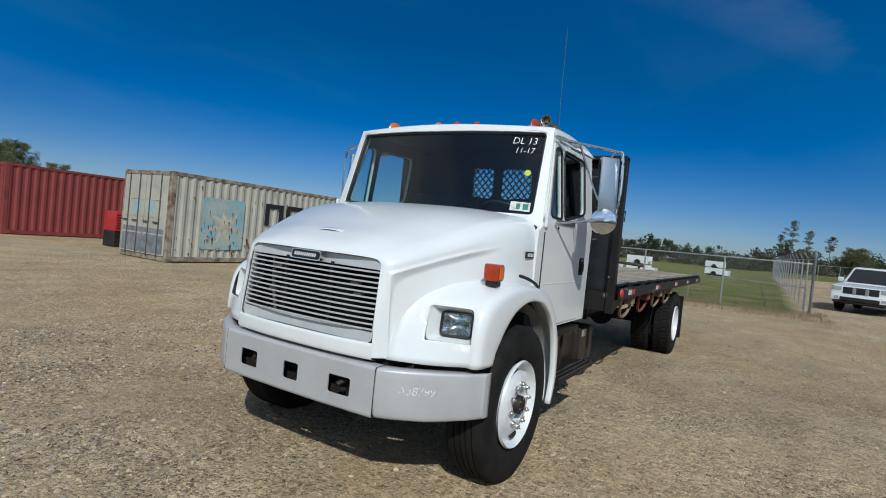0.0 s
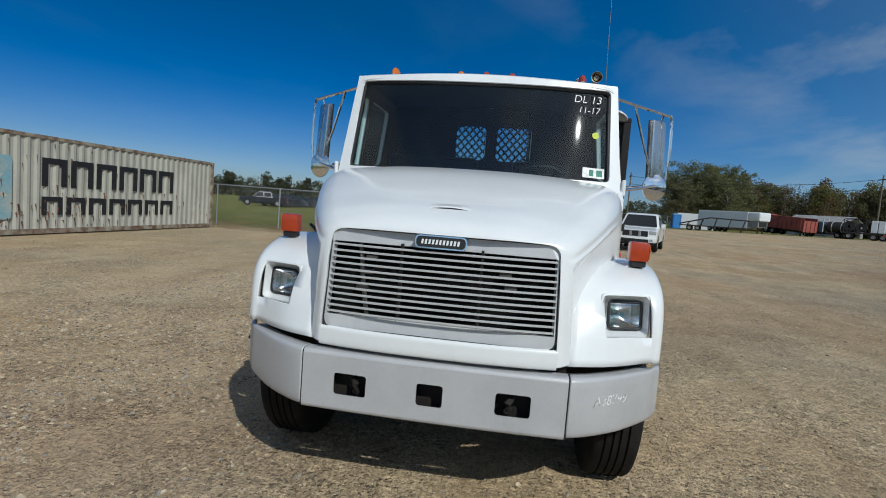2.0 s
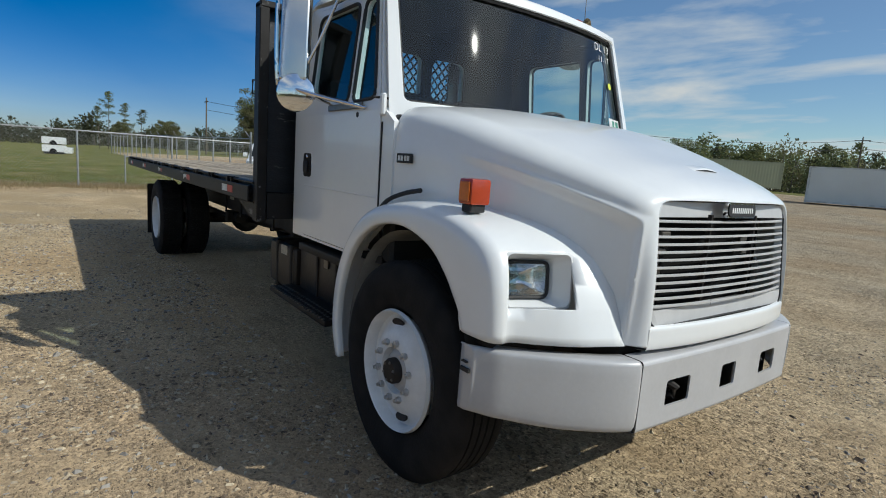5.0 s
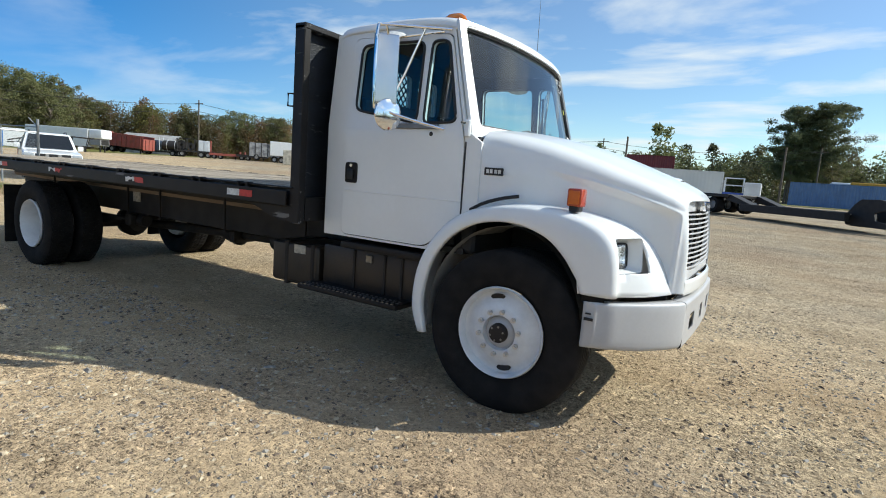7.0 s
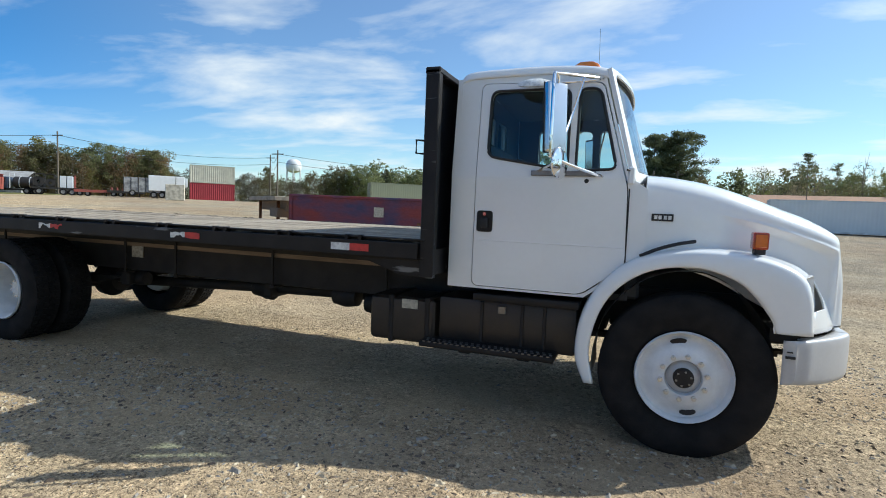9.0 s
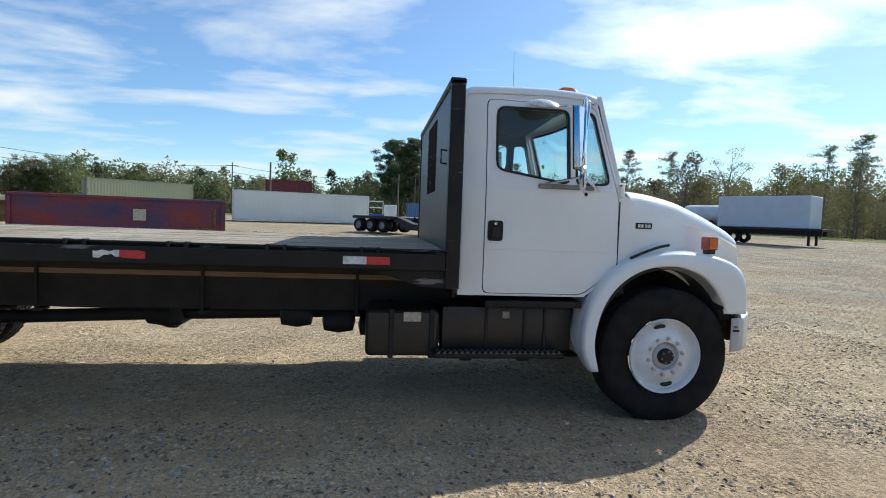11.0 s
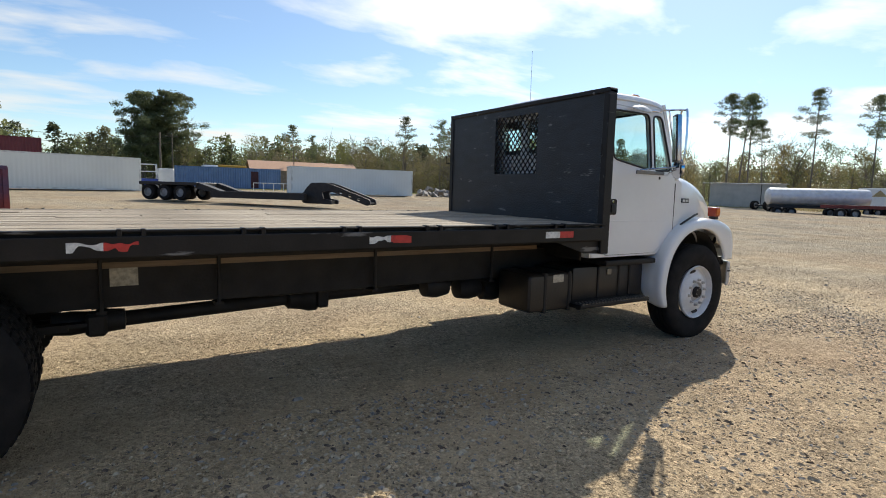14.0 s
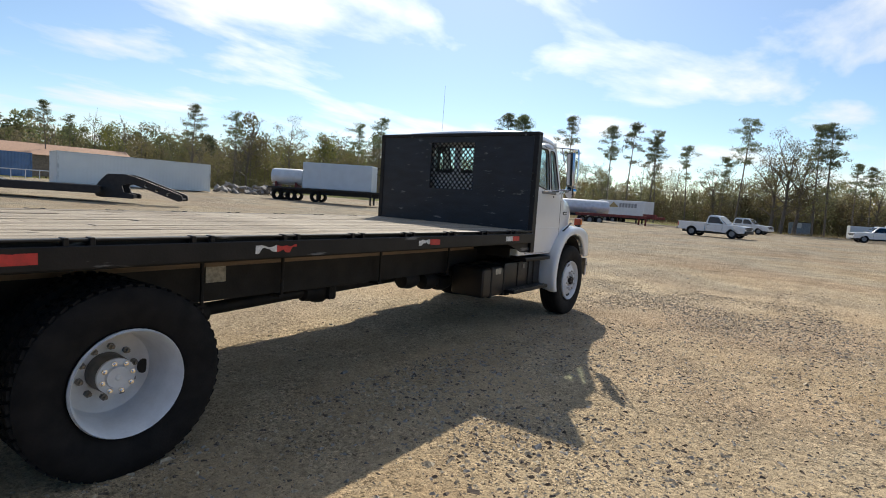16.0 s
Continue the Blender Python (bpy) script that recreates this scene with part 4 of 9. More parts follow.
def each_nut(parent, name, R, h, n, r, l, material):
    first = None
    for j in range(n):
        a = 2 * math.pi * (j + 0.3) / n
        if first is None:
            first = part(name, spin(B(), [(r, h), (r, h + l * 0.6), (r * 0.55, h + l * 0.62), (r * 0.55, h + l), (0, h + l)], 6), material, parent)
            o = first
        else:
            o = new(name, first.data)
            o.parent = parent
        o.matrix_basis = Matrix.Translation((R * math.cos(a), R * math.sin(a), 0))


RIM_K = 0.94  # rims against the tyres


def front_wheel(s, x=0.0):
    """Axis of the wheel points outwards."""
    m = Matrix.Translation((x, s * 0.955, 0.5)) @ Matrix.Rotation(-s * math.pi / 2, 4, "X")
    w = part("front_wheel", spin(B(), [(0.308, 0.125), (0.300, 0.142), (0.289, 0.128), (0.280, 0.085), (0.262, 0.078), (0.235, 0.092), (0.20, 0.118), (0.172, 0.132), (0.118, 0.134), (0.110, 0.100), (0.085, 0.092), (0.0, 0.092)], 48), M["rim"], truck, "front wheel with white disc rim", smooth=True, angle=50)
    w.matrix_basis = m @ Matrix.Diagonal((RIM_K, RIM_K, 1, 1))
    tyre(w, Matrix.Diagonal((1 / RIM_K, 1 / RIM_K, 1, 1)))
    each_nut(w, "wheel_nut", 0.145, 0.13, 10, 0.0175, 0.036, M["nut"])
    # hand holes: black discs on the uncut rim, for the shade within
    for j in range(2):
        a = math.pi * j + 1.75
        bm = spin(B(), [(0, 0.1085), (0.034, 0.1085), (0.036, 0.100)], 16, Matrix.Rotation(a, 4, "Z") @ Matrix.Translation((0.232, 0, 0)) @ Matrix.Rotation(radians(-24), 4, "Y") @ Matrix.Translation((0.045, 0, -0.014)) @ Matrix.Diagonal((0.62, 1.45, 1, 1)))
        part("rim_opening", bm, M["black"], w)
    part("hub_ring", spin(B(), [(0.110, 0.100), (0.100, 0.112), (0.074, 0.124), (0.060, 0.124)], 28), M["silver"], w, "grey painted hub ring", smooth=True)
    bm = spin(B(), [(0.066, 0.104), (0.064, 0.150), (0.056, 0.162), (0.03, 0.166), (0.0, 0.160)], 24)
    part("hub_cap", bm, M["black"], w, "dark oil hub cap", smooth=True)
    each_nut(w, "hub_bolt", 0.047, 0.160, 6, 0.008, 0.01, M["steel"])
    return w


def rear_wheel(s, x, outside):
    yc = 1.075 if outside else 0.745
    m = Matrix.Translation((x, s * yc, 0.5)) @ Matrix.Rotation(-s * math.pi / 2, 4, "X")
    prof = [(0.308, 0.125), (0.300, 0.142), (0.289, 0.128), (0.280, 0.085), (0.268, 0.05), (0.264, 0.0), (0.256, -0.03), (0.257, -0.10), (0.242, -0.14), (0.20, -0.15), (0.115, -0.15), (0.11, -0.158), (0.0, -0.158)]
    w = part("rear_wheel", spin(B(), prof, 48), M["rim"], truck, "deep-dish white dual rear wheel", smooth=True, angle=50)
    w.matrix_basis = m @ Matrix.Diagonal((RIM_K, RIM_K, 1, 1))
    tyre(w, Matrix.Diagonal((1 / RIM_K, 1 / RIM_K, 1, 1)), drive=True)
    if outside:
        each_nut(w, "wheel_nut", 0.150, -0.15, 10, 0.019, 0.045, M["steel"])
        part("axle_hub", spin(B(), [(0.112, -0.158), (0.108, -0.06), (0.098, -0.045)], 28), M["steel"], w, smooth=True)
        part("axle_flange", spin(B(), [(0.104, -0.045), (0.104, -0.028), (0.088, -0.022), (0.066, -0.022), (0.060, -0.006), (0.02, -0.004), (0.012, 0.002), (0, 0.002)], 28), M["rim"], w, smooth=True, angle=30)
        each_nut(w, "flange_nut", 0.083, -0.024, 8, 0.015, 0.030, M["chrome"])
        # hand holes again as black discs, their dark inside only coloured on
        for j in range(2):
            a = math.pi * j - 0.06
            bm = spin(B(), [(0, 0.0), (0.041, 0.0), (0.042, -0.01)], 18, Matrix.Rotation(a, 4, "Z") @ Matrix.Translation((0.208, 0, -0.1435)) @ Matrix.Diagonal((0.85, 1.1, 1, 1)))
            part("rim_opening", bm, M["black"], w)
    return w


AX = -6.26
for s in S:
    front_wheel(s)
    rear_wheel(s, AX, True)
    rear_wheel(s, AX, False)
bm = tube(B(), [(0, -0.85, 0.46), (0, -0.6, 0.42), (0, 0.6, 0.42), (0, 0.85, 0.46)], 0.06, 8)
part("front_axle", bm, M["black"], truck)
bm = tube(B(), [(AX, -0.9, 0.5), (AX, 0.9, 0.5)], 0.075, 12)
spin(bm, [(0, -0.2), (0.12, -0.17), (0.2, -0.06), (0.21, 0.05), (0.14, 0.17), (0, 0.2)], 20, Matrix.Translation((AX, 0, 0.5)) @ Matrix.Rotation(math.pi / 2, 4, "Y"))
part("rear_axle", bm, M["black"], truck, smooth=True)

# ---- chassis ----
BED_END = -8.86
for s in S:
    bm = B()
    y = s * 0.43
    prof = [(y, 0.705), (y, 0.965), (y - s * 0.085, 0.965), (y - s * 0.085, 0.955), (y - s * 0.008, 0.955), (y - s * 0.008, 0.715), (y - s * 0.085, 0.715), (y - s * 0.085, 0.705)]
    ends = [[bm.verts.new((x, *p)) for p in prof] for x in (BED_END + 0.35, 0.62)]
    for j in range(8):
        bm.faces.new((ends[0][j], ends[0][(j + 1) % 8], ends[1][(j + 1) % 8], ends[1][j]))
    for e in ends:
        bm.faces.new(e)
    part("chassis_rail", bm, M["black"], truck)
    bm = box(B(), BED_END + 0.1, -1.78, y - 0.04, y + 0.04, 0.966, 1.005)
    part("timber_sill", bm, M["sill"], truck)
    bm = box(B(), BED_END + 0.1, -1.75, y - 0.05, y + 0.05, 1.006, 1.125)
    part("bed_sill", bm, M["black"], truck)
    for x in (-2.35, -3.55, -4.75, -5.45, -7.4):
        bm = box(B(), x - 0.012, x + 0.012, y + s * 0.041, y + s * 0.062, 0.68, 1.10, 0.004)
        box(bm, x - 0.03, x + 0.03, y - 0.06, y + 0.065, 0.675, 0.695)
        part("sill_clamp", bm, M["black"], truck)
    for xc, zc in ((AX, 0.60), (0.0, 0.585)):
        bm = B()
        for k in range(5):
            L = 0.75 - 0.12 * k
            box(bm, xc - L, xc + L, s * 0.43 - 0.04, s * 0.43 + 0.04, zc - 0.022 * k, zc + 0.0225 - 0.022 * k)
        part("leaf_spring", bm, M["black"], truck)
    for x in (AX + 0.78, AX - 0.78):
        part("spring_hanger", box(B(), x - 0.06, x + 0.06, s * 0.43 - 0.05, s * 0.43 + 0.05, 0.53, 0.68, 0.02), M["black"], truck)
for x in (0.4, -1.4, -2.6, -4.1, -5.4, -7.0, -8.1):
    bm = box(B(), x - 0.03, x + 0.03, -0.42, 0.42, 0.73, 0.93, 0.01)
    part("chassis_crossmember", bm, M["black"], truck)
bm = tube(B(), [(-1.2, 0, 0.66), (-3.95, 0.0, 0.585), (-4.0, 0, 0.585), (AX + 0.15, 0, 0.50)], 0.056, 12)
spin(bm, [(0.05, -0.16), (0.085, -0.13), (0.10, -0.02), (0.12, 0.04), (0.12, 0.10), (0.06, 0.16)], 14, Matrix.Translation((-4.0, 0, 0.575)) @ Matrix.Rotation(math.pi / 2, 4, "Y"))
part("drive_shaft", bm, M["black"], truck, smooth=True)
part("shaft_hanger", box(B(), -3.92, -3.82, -0.16, 0.16, 0.50, 0.70, 0.03, 2), M["black"], truck)
for x_ in (-5.62, -5.42):
    part("brake_chamber", spin(B(), [(0, -0.11), (0.07, -0.10), (0.08, 0), (0.07, 0.10), (0, 0.11)], 14, Matrix.Translation((x_, -0.32, 0.60)) @ Matrix.Rotation(math.pi / 2, 4, "Y")), M["black"], truck, smooth=True)
for a_, b_, c_ in ((-2.50, -0.30, 0.60), (-2.20, -0.28, 0.56), (-2.85, -0.28, 0.64)):
    part("air_tank", spin(B(), [(0, -0.14), (0.09, -0.12), (0.11, 0), (0.09, 0.12), (0, 0.14)], 14, Matrix.Translation((a_, b_, c_)) @ Matrix.Rotation(math.pi / 2, 4, "Y")), M["black"], truck, smooth=True)
part("air_line", tube(B(), [(-2.2, -0.40, 0.72), (-3.2, -0.38, 0.71), (-4.3, -0.36, 0.70), (-5.3, -0.38, 0.72)], 0.018, 8), M["black"], truck, smooth=True)
bm = box(B(), -0.5, 0.75, -0.38, 0.38, 0.62, 1.25, 0.08, 2)
part("engine", bm, M["black"], truck)
bm = box(B(), -1.9, -0.5, -0.25, 0.25, 0.55, 0.93, 0.08, 2)
part("gearbox", bm, M["black"], truck)

# tanks, battery boxes and steps below the cab, both sides
for s in S:
    bm = box(B(), -2.27, -1.72, s * 0.48, s * 0.935, 0.45, 0.80, 0.05, 3)
    tank = part("side_tank", bm, mat("worn_dark_tank_paint", (0.016, 0.0125, 0.0105), 0.42, 0, 0.25, 4, 50, 0.15, col2=(0.032, 0.021, 0.014)), truck, "dark painted side tank below the cab", smooth=True)
    bm = box(B(), -1.99, -1.86, s * 0.934, s * 0.938, 0.715, 0.785)
    part("tank_label", bm, M["label"], tank, "worn pale label")
    for x in (-2.08, -1.78):
        part("tank_strap", box(B(), x - 0.02, x + 0.02, s * 0.47, s * 0.943, 0.44, 0.81, 0.008), M["black"], tank)
    bm = box(B(), -1.70, -0.68, s * 0.48, s * 0.90, 0.49, 0.83, 0.03, 2)
    bx = part("battery_box", bm, tank.data.materials[0], truck, "dark steel battery box under the door", smooth=True)
    for x in (-1.36, -1.06, -0.90):
        part("box_rib", box(B(), x - 0.012, x + 0.012, s * 0.895, s * 0.912, 0.50, 0.82, 0.004), M["black"], bx)
    part("box_latch", box(B(), -1.24, -1.18, s * 0.90, s * 0.915, 0.74, 0.80, 0.005), M["steel"], bx)
    up_ = part("upper_step", box(B(), -1.40, -0.66, s * 0.70, s * 1.03, 0.845, 0.895, 0.012, 2), M["blackgloss"], truck, "black step below the cab door", smooth=True)
    low_ = part("lower_step", box(B(), -1.78, -0.80, s * 0.82, s * 1.09, 0.475, 0.515, 0.012, 2), M["blackgloss"], truck, "black serrated lower step", smooth=True)
    bm = B()
    for i in range(22):
        x = -1.75 + i * 0.043
        box(bm, x, x + 0.02, s * 1.075, s * 1.089, 0.514, 0.521)
        box(bm, x + 0.012, x + 0.032, s * 1.03, s * 1.044, 0.514, 0.521)
        box(bm, x, x + 0.02, s * 0.985, s * 0.999, 0.514, 0.521)
    tagged(part("step_teeth", bm, M["steel"], low_), kind="stuff")
    for x in (-1.5, -1.05):
        part("step_hanger", box(B(), x - 0.05, x + 0.05, s * 0.80, s * 0.86, 0.40, 0.50, 0.01), M["black"], low_)

# ---- flatbed ----
bed = part("flatbed", B(), M["black"], truck, "black steel flatbed with weathered plank deck")
DZ = 1.268
bm = bmesh.new()
for i in range(23):
    x = -1.95 - i * 0.30
    box(bm, x - 0.035, x + 0.035, -1.19, 1.19, 1.126, 1.225)
bm.to_mesh(bed.data)
bm.free()
for s in S:
    bm = B()
    # channel rub rail with lips
    box(bm, BED_END, -1.70, s * 1.20, s * 1.215, 1.12, 1.268)
    box(bm, BED_END, -1.70, s * 1.205, s * 1.252, 1.255, 1.270, 0.004)
    box(bm, BED_END, -1.70, s * 1.205, s * 1.245, 1.118, 1.130, 0.004)
    rail = part("side_rail", bm, M["blackgloss"], bed, "black scuffed steel side rail")
    part("rub_bar", box(B(), BED_END, -1.74, s * 1.258, s * 1.272, 1.128, 1.238, 0.004), M["blackgloss"], bed, "scuffed black outer rub bar")
    for i in range(11):
        x = -2.25 - i * 0.61
        for dx in (-0.055, 0.055):
            part("stake_pocket", box(B(), x + dx - 0.012, x + dx + 0.012, s * 1.21, s * 1.268, 1.15, 1.276, 0.003), M["blackgloss"], bed)
        part("pocket_back", box(B(), x - 0.045, x + 0.045, s * 1.213, s * 1.222, 1.15, 1.272), M["blackgloss"], bed)
    rw = random.Random(17 + s)
    for q, x0 in enumerate((-2.27, -3.812, -5.425, -6.84, -8.3)):
        wear = (0.0, 0.7, 1.0, 0.25, 0.5)[q] if s < 0 else (0.0, 0.2, 0.1, 0.3, 0.2)[q]
        for j, mm in ((0, "whitetape"), (1, "redtape")):
            bm = B()
            a = x0 - 0.155 + 0.155 * j if s < 0 else x0 - 0.155 * j
            k = 12
            low, high = [], []
            for i in range(k + 1):
                u = a + 0.155 * i / k
                torn = wear * max(0.0, noise.noise((u * 23, q * 3.1, 0.5))) * 0.075
                worn = wear * max(0.0, noise.noise((u * 17, q * 2.3, 7.5))) * 0.05
                low.append((u, 1.160 + min(0.035, torn)))
                high.append((u, 1.212 - min(0.014, worn)))
            sheet(bm, low + high[::-1], [], lambda u, v, s=s: (u, s * 1.2745, v))
            part("reflector_tape", bm, M[mm], bed)
    # gusset under the front corner
    bm = sheet(B(), [(-1.70, 1.0), (-1.70, 1.12), (-2.25, 1.12), (-1.90, 1.01)], [], lambda u, v, s=s: (u, s * 1.205, v))
    thick(part("corner_gusset", bm, M["blackgloss"], bed), 0.012)
    # plate on the chassis
    if s < 0:
        part("chassis_plate", box(B(), -5.40, -5.24, -0.446, -0.436, 0.845, 0.965), M["label"], bed, "pale data plate")
bm = box(B(), BED_END - 0.06, BED_END, -1.25, 1.25, 1.12, 1.266, 0.006)
part("tail_rail", bm, M["blackgloss"], bed)
rnd = random.Random(3)
n = 17
pw = 2.40 / n
for i in range(n):
    y = -1.20 + pw * (i + 0.5)
    cut = rnd.uniform(-6.6, -3.6)
    for x0, x1 in ((BED_END, cut - 0.003), (cut + 0.003, -1.735)):
        z = DZ + rnd.uniform(-0.004, 0.004)
        ob = part("deck_plank", box(B(), x0, x1, -pw / 2 + 0.0035, pw / 2 - 0.0035, -0.04, 0.0, 0.004), M["wood"], bed)
        ob.matrix_basis = pose(0, y, z)
for s in S:
    bm = sheet(B(), loop_of([(-0.30, 0.18), (0.30, 0.18), (0.30, 0.92), (-0.30, 0.92)], 0.02), [], lambda u, v, s=s: (AX - 0.72 - 0.03 * (1 - v), s * 0.92 + u, v))
    thick(part("mud_flap", bm, M["rubber"], bed, "black rubber mud flap"), 0.01)
# straps and winches hanging under the left rail
for x in (-2.6, -3.5, -4.4, -5.3):
    bm = B()
    tube(bm, smooth_line([(x, 1.21, 1.12), (x - 0.02, 1.19, 0.98), (x + 0.10, 1.16, 0.90), (x + 0.30, 1.17, 0.95), (x + 0.42, 1.20, 1.11)], 14), 0.016, 6)
    box(bm, x - 0.06, x + 0.06, 1.14, 1.24, 1.03, 1.12, 0.015)
    part("cargo_strap", bm, M["rust"] if x == -3.5 else M["sill"], bed, "hanging webbing strap with winch", smooth=True)
part("front_marker", spin(B(), [(0, 0.02), (0.04, 0.015), (0.045, 0)], 16, Matrix.Translation((-1.80, 1.274, 1.19)) @ Matrix.Rotation(-math.pi / 2, 4, "X")), M["redtape"], bed, "round red side marker")

# headboard with expanded-metal window
hb = part("headboard", B(), M["board"], truck, "tall black steel headboard with mesh window")
bm = sheet(bmesh.new(), [(-1.20, 1.20), (1.20, 1.20), (1.20, 2.40), (-1.20, 2.40)], [[(-0.34, 1.72), (0.34, 1.72), (0.34, 2.32), (-0.34, 2.32)]], lambda u, v: (-1.715, u, v))
bm.to_mesh(hb.data)
bm.free()
thick(hb, 0.02, 0)
for s in S:
    bm = box(B(), -1.735, -1.635, s * 1.175, s * 1.24, 1.00, 2.425, 0.006)
    part("headboard_post", bm, M["blackgloss"], hb)
    bm = tube(B(), [(-1.75, s * 1.20, 1.86), (-1.79, s * 1.235, 1.86), (-1.79, s * 1.235, 1.95), (-1.75, s * 1.20, 1.95)], 0.008, 6)
    part("tie_ring", bm, M["blackgloss"], hb)
bm = box(B(), -1.74, -1.63, -1.24, 1.24, 2.395, 2.44, 0.008)
part("headboard_cap", bm, M["blackgloss"], hb)
for y in (-0.6, 0.6):
    part("headboard_stiffener", box(B(), -1.70, -1.64, y - 0.03, y + 0.03, 1.20, 2.395), M["blackgloss"], hb)
part("headboard_sill", box(B(), -1.70, -1.64, -1.17, 1.17, 1.02, 1.198), M["blackgloss"], hb)
bm = B()
d = 0.078
for fam in (1, -1):
    k = -30
    while k < 30:
        pts = []
        for y in (-0.34, 0.34):
            pts.append((y, 2.0 + fam * (y * 1.12) + k * d))
        (y0, z0), (y1, z1) = pts
        lo, hi = 1.72, 2.32
        t0, t1 = 0.0, 1.0
        dz_ = z1 - z0
        for lim, sgn in ((lo, 1), (hi, -1)):
            t = (lim - z0) / dz_
            if (dz_ > 0) == (sgn > 0):
                t0 = max(t0, t)
            else:
                t1 = min(t1, t)
        if t1 - t0 > 0.02:
            a = Vector((-1.722 + 0.002 * fam, y0 + (y1 - y0) * t0, z0 + dz_ * t0))
            b = Vector((-1.722 + 0.002 * fam, y0 + (y1 - y0) * t1, z0 + dz_ * t1))
            tube(bm, [a, b], 0.0088, 4)
        k += 1
part("expanded_mesh", bm, M["blackgloss"], hb)


# ---- ground ----
def ground_z(x, y):
    """The yard climbs gently to the north and west and lies flat elsewhere."""
    def ramp(v, slope, most):
        v = max(0.0, v)
        return min(most, slope * v * min(1.0, v / 6.0))
    west = ramp(-x - 12.0, 0.014, 0.62) * min(1.0, max(0.0, (y + 6.0) / 12.0))
    return ramp(y - 6.0, 0.0215, 1.0) + west


def axis_steps():
    near = list(np.arange(-24, 24.01, 1.0))
    far = [28, 34, 42, 52, 66, 85, 110, 150, 220, 340, 600, 1100, 2200]
    return [-v for v in far[::-1]] + near + far


gx = axis_steps()
bm = B()
vs = [[bm.verts.new((x, y, ground_z(x, y) + (0.012 * noise.noise((x * 0.23, y * 0.23, 0)) if max(abs(x), abs(y)) > 3 else 0))) for y in gx] for x in gx]
for i in range(len(gx) - 1):
    for j in range(len(gx) - 1):
        bm.faces.new((vs[i][j], vs[i + 1][j], vs[i + 1][j + 1], vs[i][j + 1]))


def gravel_material():
    m = bpy.data.materials.new("packed_tan_gravel")
    m.use_nodes = True
    n, l = m.node_tree.nodes, m.node_tree.links
    b = n["Principled BSDF"]
    b.inputs["Roughness"].default_value = 0.95
    b.inputs["Diffuse Roughness"].default_value = 0.16
    b.inputs["Specular IOR Level"].default_value = 0.15
    co = n.new("ShaderNodeTexCoord")

    def noise_node(s, d=4, rough=0.6):
        k = n.new("ShaderNodeTexNoise")
        k.inputs["Scale"].default_value, k.inputs["Detail"].default_value, k.inputs["Roughness"].default_value = s, d, rough
        l.new(co.outputs["Object"], k.inputs["Vector"])
        return k.outputs["Fac"]

    def ramp(src, stops):
        r = n.new("ShaderNodeValToRGB")
        while len(r.color_ramp.elements) < len(stops):
            r.color_ramp.elements.new(0.5)
        for e, (p, c) in zip(r.color_ramp.elements, stops):
            e.position, e.color = p, (*c, 1)
        l.new(src, r.inputs[0])
        return r.outputs[0]

    def mix(fac, a, c, mode="MIX"):
        k = n.new("ShaderNodeMixRGB")
        k.blend_type = mode
        for i, v in ((0, fac), (1, a), (2, c)):
            if isinstance(v, (float, int)):
                k.inputs[i].default_value = v
            elif isinstance(v, tuple):
                k.inputs[i].default_value = (*v, 1)
            else:
                l.new(v, k.inputs[i])
        return k.outputs[0]

    def mul(a, c):
        k = n.new("ShaderNodeMath")
        k.operation = "MULTIPLY"
        for i, v in enumerate((a, c)):
            if isinstance(v, (float, int)):
                k.inputs[i].default_value = v
            else:
                l.new(v, k.inputs[i])
        return k.outputs[0]

    base = ramp(noise_node(0.22, 5), [(0.36, (0.53, 0.385, 0.228)), (0.50, (0.57, 0.445, 0.285)), (0.60, (0.48, 0.39, 0.265))])
    clay = ramp(noise_node(0.13, 3), [(0.50, (0, 0, 0)), (0.66, (0.6, 0.6, 0.6))])
    base = mix(clay, base, (0.45, 0.305, 0.185))
    # single stones, each its own tone
    vo = n.new("ShaderNodeTexVoronoi")
    vo.inputs["Scale"].default_value = 80
    warp = n.new("ShaderNodeTexNoise")
    warp.inputs["Scale"].default_value, warp.inputs["Detail"].default_value = 60, 2
    l.new(co.outputs["Object"], warp.inputs["Vector"])
    bent = n.new("ShaderNodeMixRGB")
    bent.blend_type = "LINEAR_LIGHT"
    bent.inputs["Fac"].default_value = 0.008
    l.new(co.outputs["Object"], bent.inputs["Color1"])
    l.new(warp.outputs["Color"], bent.inputs["Color2"])
    vo.distance = vo_metric = "MANHATTAN"
    l.new(bent.outputs[0], vo.inputs["Vector"])
    sp = n.new("ShaderNodeSeparateColor")
    l.new(vo.outputs["Color"], sp.inputs[0])
    tone = ramp(sp.outputs[0], [(0.0, (0.26, 0.25, 0.25)), (0.22, (0.78, 0.76, 0.74)), (0.78, (1.03, 1.02, 1.0)), (1.0, (1.45, 1.45, 1.45))])
    grit = ramp(noise_node(0.9, 6, 0.7), [(0.40, (0.35, 0.35, 0.35)), (0.60, (1, 1, 1))])
    base = mix(grit, base, mix(0.85, base, tone, "MULTIPLY"))
    vo2 = n.new("ShaderNodeTexVoronoi")
    vo2.inputs["Scale"].default_value = 34
    vo2.distance = vo_metric
    l.new(bent.outputs[0], vo2.inputs["Vector"])
    sp2 = n.new("ShaderNodeSeparateColor")
    l.new(vo2.outputs["Color"], sp2.inputs[0])
    base = mix(mul(grit, 0.75), base, ramp(sp2.outputs[1], [(0.0, (0.34, 0.33, 0.33)), (0.18, (0.86, 0.85, 0.84)), (0.82, (1.02, 1.02, 1.01)), (1.0, (1.45, 1.43, 1.40))]), "MULTIPLY")
